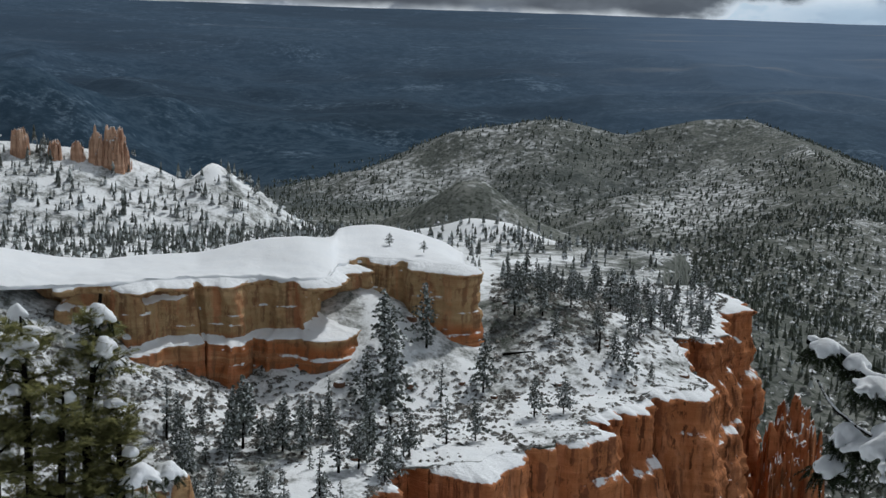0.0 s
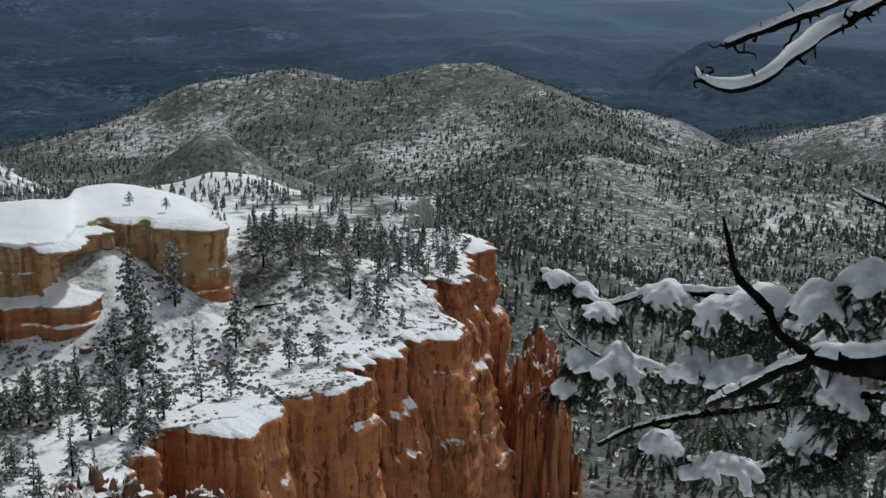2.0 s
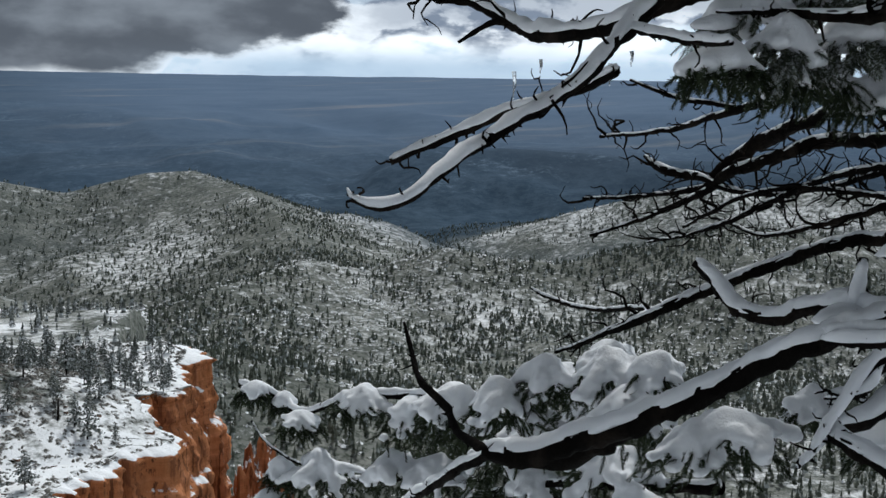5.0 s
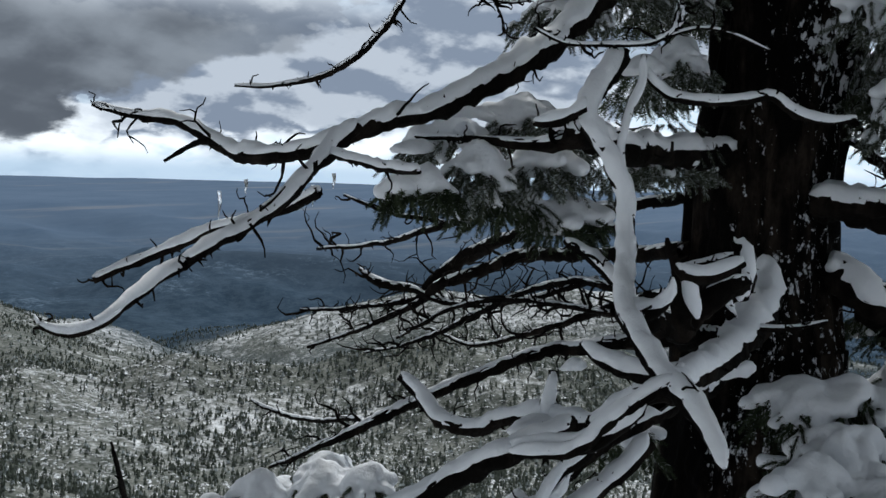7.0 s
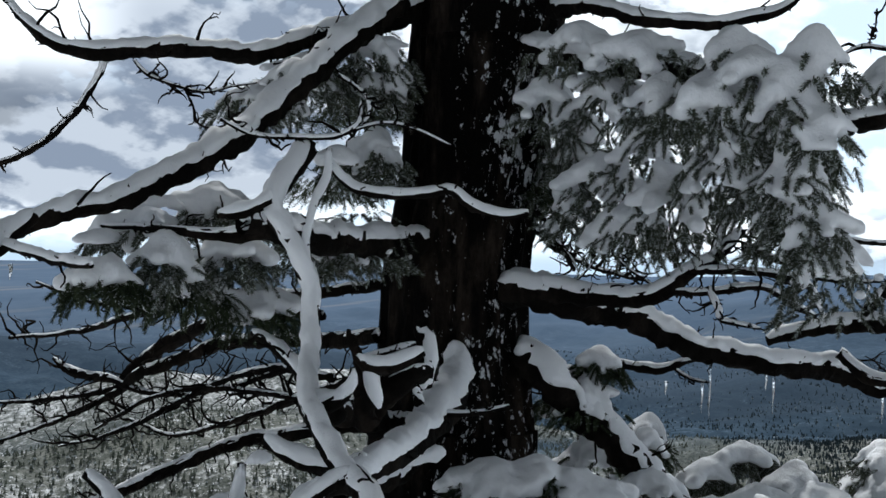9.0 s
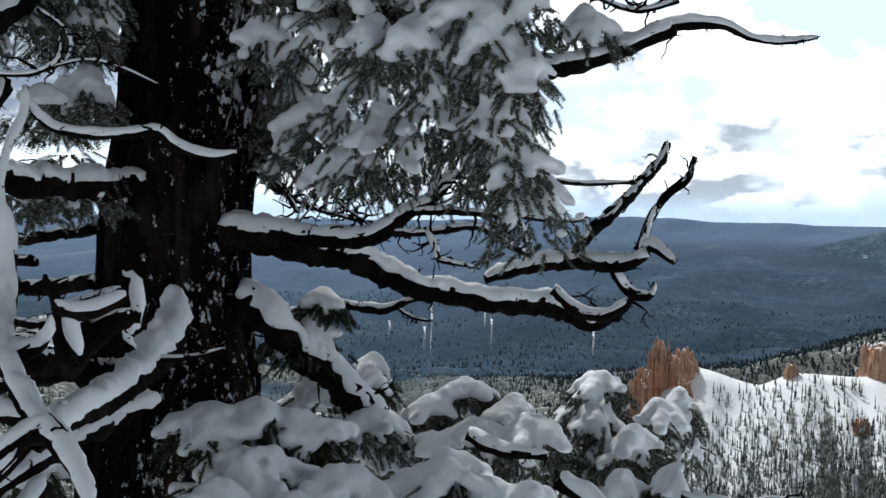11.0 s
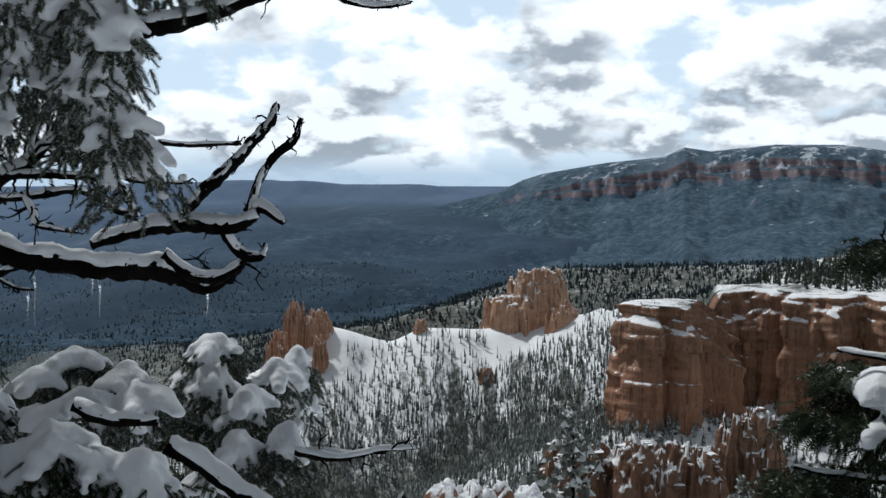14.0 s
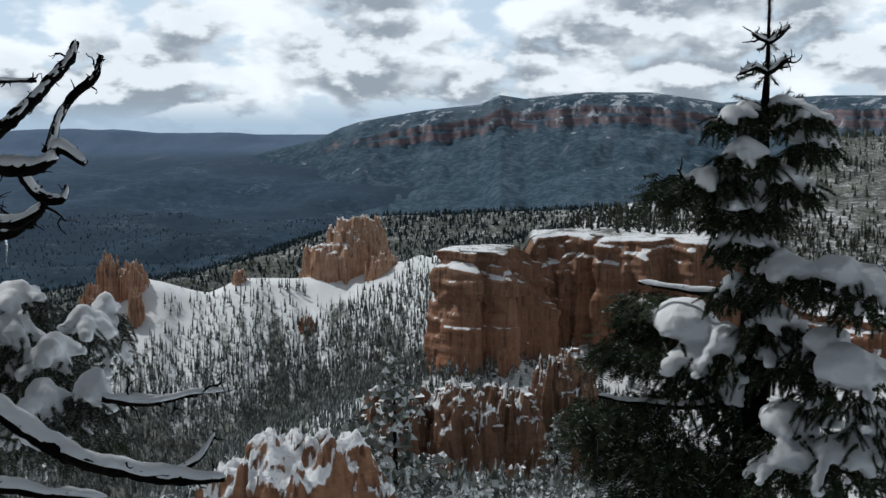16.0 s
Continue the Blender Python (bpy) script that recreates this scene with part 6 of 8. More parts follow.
limb(fir, [(2.285, 1.981, 1.845, 0.0362), (2.200, 2.055, 1.821, 0.0217), (2.150, 2.221, 1.833, 0.0134), (2.095, 2.443, 1.846, 0.0078)], 0.50, 9, 0.14)
limb(fir, [(2.337, 1.911, 2.057, 0.0362), (2.284, 1.899, 1.995, 0.0357), (2.189, 1.872, 1.911, 0.0305), (2.195, 1.830, 1.835, 0.0274), (2.213, 1.787, 1.768, 0.0273), (2.221, 1.764, 1.673, 0.0285), (2.185, 1.722, 1.555, 0.0294), (2.108, 1.647, 1.465, 0.0297), (2.038, 1.522, 1.400, 0.0296), (1.984, 1.392, 1.343, 0.0294), (1.938, 1.284, 1.306, 0.0260), (1.899, 1.187, 1.245, 0.0197), (1.889, 1.156, 1.209, 0.0120)], 1.25, 6, 0.14)
limb(fir, [(2.187, 1.860, 1.915, 0.0207), (2.105, 1.869, 1.875, 0.0177), (2.044, 1.895, 1.867, 0.0108)], 1.20, 4, 0.07)
limb(fir, [(2.161, 1.701, 1.487, 0.0260), (2.181, 1.790, 1.531, 0.0200), (2.190, 1.861, 1.562, 0.0180), (2.188, 1.929, 1.585, 0.0110)], 1.10, 9, 0.12)
limb(fir, [(2.104, 1.645, 1.450, 0.0280), (2.116, 1.580, 1.440, 0.0260), (2.130, 1.545, 1.465, 0.0210), (2.132, 1.525, 1.501, 0.0140), (2.126, 1.516, 1.531, 0.0080)], 1.30, 4, 0.07)
limb(fir, [(2.158, 1.540, 1.555, 0.0120), (2.172, 1.522, 1.533, 0.0200), (2.214, 1.500, 1.528, 0.0210), (2.255, 1.480, 1.540, 0.0180), (2.294, 1.461, 1.562, 0.0120)], 1.25, 5, 0.07)
limb(fir, [(3.159, 2.108, 1.501, 0.0340), (3.123, 2.057, 1.450, 0.0540), (3.040, 2.002, 1.393, 0.0640), (2.834, 1.877, 1.345, 0.0620), (2.525, 1.705, 1.309, 0.0480), (2.255, 1.563, 1.292, 0.0360), (2.054, 1.482, 1.269, 0.0280)], 1.45, 2, 0.08)
limb(fir, [(2.329, 1.822, 2.045, 0.0099), (2.308, 1.809, 1.972, 0.0112), (2.254, 1.799, 1.886, 0.0104), (2.225, 1.789, 1.816, 0.0096), (2.220, 1.766, 1.755, 0.0061)], 1.20, 4, 0.07)
limb(fir, [(2.329, 1.825, 2.017, 0.0113), (2.362, 1.771, 1.947, 0.0120), (2.422, 1.693, 1.928, 0.0119), (2.477, 1.631, 1.935, 0.0119), (2.512, 1.572, 1.941, 0.0140), (2.533, 1.534, 1.906, 0.0125), (2.568, 1.458, 1.884, 0.0097), (2.589, 1.395, 1.893, 0.0055)], 1.20, 11, 0.10)
limb(fir, [(2.171, 2.052, 2.115, 0.0051), (2.227, 1.983, 2.073, 0.0058), (2.290, 1.884, 2.069, 0.0064), (2.336, 1.810, 2.073, 0.0071), (2.386, 1.782, 2.111, 0.0057), (2.421, 1.807, 2.173, 0.0036)], 0.50, 13, 0.14)
limb(fir, [(2.336, 1.810, 2.073, 0.0057), (2.461, 1.774, 2.118, 0.0043), (2.557, 1.744, 2.111, 0.0037), (2.660, 1.707, 2.077, 0.0030)], 0.40, 9, 0.11)
limb(fir, [(3.302, 2.550, 1.693, 0.0268), (3.190, 2.815, 1.653, 0.0249), (3.100, 3.172, 1.639, 0.0234), (3.065, 3.587, 1.558, 0.0194), (3.042, 3.971, 1.470, 0.0147), (2.964, 4.379, 1.421, 0.0093)], 0.25, 27, 0.35)
limb(fir, [(3.034, 3.548, 1.570, 0.0137), (2.887, 3.719, 1.604, 0.0111), (2.755, 3.844, 1.667, 0.0070)], 0.20, 9, 0.14)
limb(fir, [(3.221, 2.486, 1.521, 0.0357), (3.265, 2.875, 1.482, 0.0331), (3.185, 3.224, 1.458, 0.0319), (3.139, 3.391, 1.403, 0.0299), (3.050, 3.584, 1.323, 0.0277), (3.047, 3.704, 1.253, 0.0226), (2.965, 3.875, 1.152, 0.0144), (2.762, 4.110, 1.028, 0.0074)], 0.25, 32, 0.35)
limb(fir, [(3.232, 2.771, 1.579, 0.0274), (3.176, 3.103, 1.592, 0.0234), (3.153, 3.256, 1.539, 0.0346), (3.135, 3.526, 1.442, 0.0360), (3.092, 3.678, 1.330, 0.0340), (3.097, 3.792, 1.251, 0.0202), (2.964, 4.003, 1.201, 0.0118), (2.788, 4.219, 1.173, 0.0075)], 0.20, 32, 0.35)
limb(fir, [(3.238, 2.895, 1.395, 0.0153), (3.185, 3.210, 1.296, 0.0160), (3.118, 3.522, 1.244, 0.0139), (3.020, 3.728, 1.292, 0.0198), (2.929, 3.856, 1.316, 0.0229), (2.900, 3.940, 1.366, 0.0087)], 0.40, 23, 0.28)
limb(fir, [(3.208, 2.478, 1.295, 0.0238), (3.167, 2.813, 1.286, 0.0149), (3.088, 3.161, 1.302, 0.0130), (3.022, 3.470, 1.240, 0.0109), (2.962, 3.747, 1.098, 0.0071)], 0.25, 27, 0.31)
limb(fir, [(3.187, 2.658, 1.369, 0.0170), (3.114, 2.876, 1.388, 0.0174), (3.089, 3.163, 1.322, 0.0156), (3.072, 3.427, 1.211, 0.0136), (3.034, 3.693, 1.092, 0.0113), (2.959, 3.980, 1.010, 0.0059)], 0.30, 27, 0.31)
limb(fir, [(3.218, 2.459, 1.242, 0.0361), (3.036, 2.647, 1.201, 0.0323), (2.877, 2.792, 1.159, 0.0285), (2.644, 2.907, 1.068, 0.0263), (2.463, 2.967, 0.993, 0.0241), (2.295, 3.040, 0.909, 0.0222), (2.228, 3.206, 0.816, 0.0133), (2.215, 3.428, 0.724, 0.0070)], 0.45, 23, 0.25)
limb(fir, [(2.613, 3.447, 0.833, 0.0156), (2.798, 3.801, 0.781, 0.0141), (2.902, 4.315, 0.677, 0.0140), (2.923, 4.653, 0.657, 0.0131), (2.877, 4.802, 0.693, 0.0067)], 0.40, 11, 0.14)
limb(fir, [(3.232, 2.462, 1.387, 0.0309), (3.233, 2.750, 1.321, 0.0224), (3.191, 3.057, 1.208, 0.0156), (3.148, 3.478, 1.093, 0.0111), (3.131, 3.751, 1.128, 0.0072)], 0.25, 27, 0.31)
limb(fir, [(2.120, 2.526, 1.174, 0.0143), (2.148, 2.472, 1.130, 0.0206), (2.156, 2.388, 1.065, 0.0234), (2.183, 2.274, 1.061, 0.0245), (2.224, 2.143, 1.105, 0.0269), (2.245, 2.018, 1.119, 0.0335), (2.240, 1.857, 1.136, 0.0309), (2.237, 1.734, 1.219, 0.0285), (2.208, 1.627, 1.266, 0.0236), (2.176, 1.523, 1.319, 0.0228)], 1.30, 9, 0.14)
limb(fir, [(2.245, 2.019, 1.249, 0.0145), (2.244, 2.033, 1.182, 0.0219), (2.236, 2.038, 1.109, 0.0263)], 1.20, 2, 0.07)
limb(fir, [(1.379, 2.201, 0.804, 0.0361), (1.508, 2.066, 0.866, 0.0378), (1.612, 1.951, 0.943, 0.0383), (1.698, 1.862, 1.014, 0.0378), (1.757, 1.782, 1.075, 0.0360), (1.816, 1.673, 1.150, 0.0328), (1.997, 1.683, 1.191, 0.0292)], 1.00, 6, 0.14)
limb(fir, [(1.803, 1.660, 1.160, 0.0157), (1.845, 1.571, 1.177, 0.0214), (1.882, 1.482, 1.196, 0.0234), (1.911, 1.425, 1.256, 0.0231), (1.943, 1.401, 1.303, 0.0242), (1.971, 1.341, 1.311, 0.0229)], 1.20, 4, 0.08)
limb(fir, [(1.785, 1.645, 1.155, 0.0096), (1.835, 1.525, 1.178, 0.0153), (1.878, 1.458, 1.238, 0.0198), (1.925, 1.397, 1.301, 0.0208), (1.959, 1.339, 1.335, 0.0195)], 1.30, 4, 0.08)
limb(fir, [(3.238, 2.264, 1.252, 0.0557), (2.870, 2.055, 1.164, 0.0452), (2.571, 1.929, 1.144, 0.0339), (2.400, 1.945, 1.082, 0.0254), (2.225, 1.943, 0.986, 0.0174), (2.162, 1.912, 0.929, 0.0128)], 1.20, 6, 0.14)
limb(fir, [(1.616, 3.370, 0.884, 0.0054), (1.609, 3.303, 0.818, 0.0106), (1.591, 3.178, 0.741, 0.0146), (1.590, 2.996, 0.703, 0.0157), (1.557, 2.828, 0.670, 0.0158), (1.556, 2.651, 0.668, 0.0197)], 0.00, 11, 0.08)
limb(fir, [(1.533, 2.609, 0.682, 0.0299), (1.644, 2.429, 0.702, 0.0391), (1.706, 2.295, 0.790, 0.0379), (1.756, 2.166, 0.892, 0.0367)], 1.00, 4, 0.08)
limb(fir, [(1.539, 2.604, 0.676, 0.0194), (1.532, 2.805, 0.565, 0.0174), (1.568, 3.085, 0.418, 0.0172), (1.604, 3.363, 0.273, 0.0093)], 1.30, 4, 0.08)
limb(fir, [(1.740, 4.753, -0.420, 0.0127), (1.843, 4.645, -0.314, 0.0174), (2.016, 4.501, -0.211, 0.0208), (2.217, 4.226, -0.078, 0.0224), (2.363, 3.747, 0.135, 0.0239), (2.453, 3.355, 0.242, 0.0265), (2.618, 2.997, 0.317, 0.0350)], 0.40, 18, 0.28)
limb(fir, [(1.662, 5.278, 0.055, 0.0067), (1.705, 5.185, -0.031, 0.0079), (1.833, 5.060, -0.116, 0.0105), (2.025, 4.867, -0.142, 0.0181), (2.267, 4.557, -0.070, 0.0199)], 0.30, 13, 0.17)
limb(fir, [(2.168, 4.769, -0.528, 0.0236), (2.358, 4.472, -0.460, 0.0304), (2.480, 4.117, -0.289, 0.0408), (2.471, 3.942, -0.136, 0.0416), (2.516, 3.701, -0.048, 0.0399), (2.540, 3.548, -0.067, 0.0369), (2.632, 3.259, 0.020, 0.0417)], 0.90, 13, 0.21)
limb(fir, [(1.619, 5.337, 0.221, 0.0187), (1.730, 5.243, 0.198, 0.0132), (1.797, 5.188, 0.154, 0.0185), (1.828, 5.031, 0.140, 0.0155), (1.976, 4.786, 0.250, 0.0174), (2.166, 4.499, 0.316, 0.0216), (2.422, 4.147, 0.348, 0.0254)], 1.40, 13, 0.14)
limb(fir, [(3.481, 2.150, 1.694, 0.0742), (3.469, 2.005, 1.669, 0.0702), (3.677, 1.892, 1.622, 0.0626), (3.862, 1.792, 1.562, 0.0570), (4.055, 1.659, 1.484, 0.0510), (4.300, 1.516, 1.441, 0.0503), (4.507, 1.430, 1.418, 0.0493), (4.602, 1.355, 1.365, 0.0394), (4.633, 1.303, 1.350, 0.0316), (4.607, 1.195, 1.414, 0.0234), (4.536, 1.112, 1.484, 0.0127)], 1.10, 23, 0.22)
limb(fir, [(3.469, 2.005, 1.696, 0.0566), (3.535, 1.835, 1.676, 0.0403), (3.593, 1.661, 1.685, 0.0353), (3.650, 1.572, 1.754, 0.0309), (3.705, 1.480, 1.824, 0.0265), (3.738, 1.418, 1.900, 0.0177)], 0.90, 23, 0.28)
limb(fir, [(3.696, 1.496, 1.813, 0.0199), (3.706, 1.472, 1.917, 0.0155), (3.821, 1.464, 1.996, 0.0113), (3.933, 1.463, 2.031, 0.0093)], 0.40, 11, 0.14)
limb(fir, [(4.178, 1.545, 1.528, 0.0246), (4.230, 1.403, 1.580, 0.0318), (4.256, 1.229, 1.599, 0.0363), (4.246, 1.097, 1.595, 0.0334), (4.242, 1.001, 1.609, 0.0284), (4.241, 0.950, 1.658, 0.0235), (4.209, 0.857, 1.613, 0.0139)], 1.30, 13, 0.11)
limb(fir, [(4.246, 1.097, 1.587, 0.0262), (4.293, 1.051, 1.508, 0.0240), (4.316, 0.986, 1.489, 0.0192), (4.327, 0.964, 1.538, 0.0108)], 0.60, 6, 0.07)
limb(fir, [(4.419, 1.391, 1.491, 0.0254), (4.457, 1.293, 1.409, 0.0279), (4.489, 1.216, 1.400, 0.0279), (4.523, 1.140, 1.442, 0.0178)], 0.90, 4, 0.07)
limb(fir, [(4.180, 1.207, 1.641, 0.0214), (4.253, 1.165, 1.719, 0.0288), (4.383, 1.112, 1.814, 0.0270), (4.550, 1.090, 1.900, 0.0254), (4.661, 1.069, 1.977, 0.0234), (4.721, 1.069, 2.040, 0.0158)], 0.35, 18, 0.11)
limb(fir, [(4.245, 0.996, 1.647, 0.0213), (4.241, 0.952, 1.764, 0.0188), (4.238, 0.900, 1.831, 0.0187), (4.239, 0.831, 1.888, 0.0175), (4.235, 0.801, 1.963, 0.0105)], 0.30, 16, 0.10)
limb(fir, [(3.660, 1.557, 1.764, 0.0155), (3.706, 1.378, 1.765, 0.0164), (3.709, 1.201, 1.737, 0.0139), (3.760, 1.162, 1.644, 0.0086)], 0.60, 13, 0.17)
limb(fir, [(3.603, 1.647, 1.700, 0.0155), (3.678, 1.526, 1.701, 0.0144), (3.767, 1.371, 1.721, 0.0133), (3.906, 1.319, 1.666, 0.0136), (4.024, 1.304, 1.626, 0.0116)], 0.70, 18, 0.21)
limb(fir, [(3.739, 1.418, 1.846, 0.0177), (3.747, 1.300, 1.802, 0.0131), (3.759, 1.167, 1.750, 0.0086), (3.829, 1.014, 1.746, 0.0043)], 0.50, 13, 0.17)
limb(fir, [(3.687, 1.511, 1.719, 0.0166), (3.703, 1.482, 1.648, 0.0155), (3.708, 1.471, 1.612, 0.0110), (3.765, 1.368, 1.591, 0.0044)], 0.70, 13, 0.14)
limb(fir, [(3.514, 0.978, 1.859, 0.0089), (3.646, 0.928, 1.853, 0.0092), (3.790, 0.840, 1.864, 0.0073)], 0.40, 6, 0.08)
limb(fir, [(3.536, 2.149, 1.471, 0.0704), (3.559, 2.030, 1.400, 0.0766), (3.647, 1.982, 1.302, 0.0728), (3.762, 1.882, 1.181, 0.0689), (3.854, 1.807, 1.069, 0.0649), (3.935, 1.743, 0.974, 0.0559), (4.054, 1.700, 0.858, 0.0497)], 1.10, 11, 0.21)
limb(fir, [(4.052, 2.107, 1.424, 0.0179), (4.108, 1.949, 1.410, 0.0229), (4.158, 1.872, 1.436, 0.0152), (4.196, 1.811, 1.457, 0.0089)], 0.60, 9, 0.11)
limb(fir, [(4.141, 1.898, 1.422, 0.0102), (4.171, 1.843, 1.381, 0.0102), (4.207, 1.781, 1.369, 0.0051)], 0.40, 4, 0.07)
limb(fir, [(3.536, 1.260, 1.094, 0.0231), (3.525, 1.159, 1.061, 0.0249), (3.544, 1.001, 1.055, 0.0143)], 1.20, 6, 0.08)
limb(fir, [(4.142, 0.764, 0.852, 0.0162), (4.174, 0.658, 0.847, 0.0139), (4.206, 0.552, 0.851, 0.0093), (4.241, 0.430, 0.870, 0.0046)], 0.90, 11, 0.11)
limb(fir, [(3.464, 2.087, 2.503, 0.0570), (3.361, 1.742, 2.402, 0.0494), (3.335, 1.424, 2.347, 0.0452), (3.286, 1.126, 2.247, 0.0380), (3.239, 0.899, 2.153, 0.0303), (3.348, 0.753, 2.194, 0.0277), (3.487, 0.629, 2.269, 0.0238)], 1.00, 9, 0.14)
limb(fir, [(3.224, 0.887, 2.139, 0.0330), (3.316, 0.823, 2.165, 0.0336), (3.416, 0.750, 2.217, 0.0286), (3.518, 0.657, 2.275, 0.0233), (3.586, 0.548, 2.287, 0.0157), (3.671, 0.459, 2.255, 0.0099), (3.716, 0.374, 2.249, 0.0080), (3.734, 0.298, 2.259, 0.0040)], 1.00, 18, 0.08)
limb(fir, [(3.420, 1.936, 2.591, 0.0371), (3.257, 1.653, 2.538, 0.0292), (3.177, 1.428, 2.466, 0.0244), (3.194, 1.209, 2.428, 0.0206), (3.255, 1.076, 2.462, 0.0143), (3.271, 1.021, 2.503, 0.0095)], 1.10, 13, 0.14)
limb(fir, [(3.541, 2.073, 1.888, 0.0162), (3.671, 2.070, 1.845, 0.0143), (3.785, 2.086, 1.761, 0.0085)], 0.30, 13, 0.17)
limb(fir, [(3.648, 2.100, 1.845, 0.0119), (3.900, 2.098, 1.772, 0.0099), (4.084, 2.007, 1.734, 0.0076)], 0.30, 18, 0.21)
bough(fir, (3.531, 1.899, 2.254), (0.104, 0.094, 0.113), 4, 60, 0.70, needles=M_RIMED)
bough(fir, (3.488, 1.635, 2.168), (0.144, 0.129, 0.107), 4, 60, 0.70, needles=M_RIMED)
bough(fir, (3.514, 1.530, 2.012), (0.132, 0.119, 0.116), 4, 60, 0.70, needles=M_RIMED)
bough(fir, (3.518, 1.781, 2.071), (0.157, 0.141, 0.100), 4, 60, 0.70, needles=M_RIMED)
bough(fir, (3.528, 1.940, 2.022), (0.078, 0.070, 0.102), 4, 60, 0.70, needles=M_RIMED)
bough(fir, (3.360, 1.264, 2.237), (0.133, 0.120, 0.099), 4, 60, 0.70, needles=M_RIMED)
bough(fir, (3.345, 1.093, 2.211), (0.121, 0.109, 0.105), 4, 60, 0.70, needles=M_RIMED)
bough(fir, (3.297, 0.998, 2.101), (0.075, 0.068, 0.085), 4, 60, 0.70, needles=M_RIMED)
bough(fir, (3.434, 1.363, 2.103), (0.109, 0.098, 0.083), 4, 60, 0.70, needles=M_RIMED)
bough(fir, (3.411, 1.218, 2.031), (0.089, 0.080, 0.081), 4, 60, 0.70, needles=M_RIMED)
bough(fir, (3.361, 1.118, 1.930), (0.086, 0.078, 0.088), 4, 60, 0.70, needles=M_RIMED)
bough(fir, (3.322, 0.965, 1.834), (0.140, 0.126, 0.128), 4, 60, 0.70, needles=M_RIMED)
bough(fir, (3.575, 1.714, 1.931), (0.157, 0.141, 0.080), 4, 60, 0.70, needles=M_RIMED)
bough(fir, (3.619, 1.964, 2.157), (0.107, 0.096, 0.084), 4, 60, 0.70, needles=M_RIMED)
bough(fir, (3.448, 1.490, 2.276), (0.150, 0.135, 0.095), 4, 60, 0.70, needles=M_RIMED)
bough(fir, (3.382, 1.916, 2.323), (0.102, 0.092, 0.100), 4, 60, 0.70, needles=M_RIMED)
bough(fir, (3.422, 1.694, 2.333), (0.153, 0.138, 0.088), 4, 60, 0.70, needles=M_RIMED)
bough(fir, (2.977, 1.144, 2.209), (0.118, 0.106, 0.076), 4, 50, 0.70, needles=M_RIMED)
bough(fir, (3.028, 1.028, 2.279), (0.118, 0.106, 0.084), 4, 50, 0.70, needles=M_RIMED)
bough(fir, (3.030, 0.935, 2.216), (0.099, 0.090, 0.099), 4, 50, 0.70, needles=M_RIMED)
bough(fir, (3.088, 0.889, 2.319), (0.084, 0.076, 0.101), 4, 50, 0.70, needles=M_RIMED)
bough(fir, (3.049, 0.852, 2.129), (0.069, 0.062, 0.069), 4, 50, 0.70, needles=M_RIMED)
bough(fir, (3.101, 0.949, 2.040), (0.090, 0.082, 0.095), 4, 50, 0.70, needles=M_RIMED)
bough(fir, (3.078, 1.121, 2.345), (0.104, 0.094, 0.062), 4, 50, 0.70, needles=M_RIMED)
bough(fir, (3.189, 1.666, 2.437), (0.155, 0.140, 0.070), 4, 50, 0.70, needles=M_RIMED)
bough(fir, (3.202, 1.478, 2.405), (0.132, 0.119, 0.068), 4, 50, 0.70, needles=M_RIMED)
bough(fir, (3.338, 0.827, 2.278), (0.089, 0.080, 0.043), 4, 50, 0.70, needles=M_RIMED)
bough(fir, (3.120, 1.105, 2.151), (0.087, 0.078, 0.078), 4, 50, 0.70, needles=M_RIMED)
bough(fir, (3.090, 1.331, 2.251), (0.089, 0.080, 0.071), 4, 50, 0.70, needles=M_RIMED)
bough(fir, (3.131, 0.943, 1.978), (0.078, 0.070, 0.085), 4, 50, 0.70, needles=M_RIMED)
bough(fir, (3.150, 0.915, 1.899), (0.092, 0.082, 0.085), 4, 50, 0.70, needles=M_RIMED)
bough(fir, (3.360, 1.728, 1.092), (0.122, 0.110, 0.078), 5, 130, 0.70)
bough(fir, (3.398, 1.851, 0.992), (0.120, 0.108, 0.080), 5, 50, 0.70)
bough(fir, (3.091, 1.727, 1.028), (0.183, 0.165, 0.101), 5, 130, 0.70)
bough(fir, (3.126, 1.846, 0.932), (0.181, 0.163, 0.105), 5, 50, 0.70)
bough(fir, (2.868, 1.662, 0.983), (0.146, 0.131, 0.087), 5, 130, 0.70)
bough(fir, (2.903, 1.777, 0.890), (0.144, 0.130, 0.090), 5, 50, 0.70)
bough(fir, (3.249, 1.491, 0.972), (0.154, 0.139, 0.092), 5, 130, 0.70)
bough(fir, (3.291, 1.607, 0.872), (0.152, 0.137, 0.095), 5, 50, 0.70)
bough(fir, (3.415, 1.402, 0.924), (0.138, 0.125, 0.085), 5, 130, 0.70)
bough(fir, (3.459, 1.519, 0.820), (0.137, 0.123, 0.088), 5, 50, 0.70)
bough(fir, (2.979, 1.507, 0.946), (0.146, 0.131, 0.070), 5, 130, 0.70)
bough(fir, (3.095, 1.516, 0.844), (0.144, 0.130, 0.072), 5, 50, 0.70)
bough(fir, (4.347, 1.861, 1.028), (0.115, 0.104, 0.060), 5, 130, 0.70, needles=M_RIMED)
bough(fir, (4.386, 1.996, 0.908), (0.113, 0.102, 0.062), 5, 50, 0.70, needles=M_RIMED)
bough(fir, (4.512, 1.793, 1.088), (0.118, 0.106, 0.057), 5, 130, 0.70, needles=M_RIMED)
bough(fir, (4.645, 1.762, 0.966), (0.116, 0.104, 0.059), 5, 50, 0.70, needles=M_RIMED)
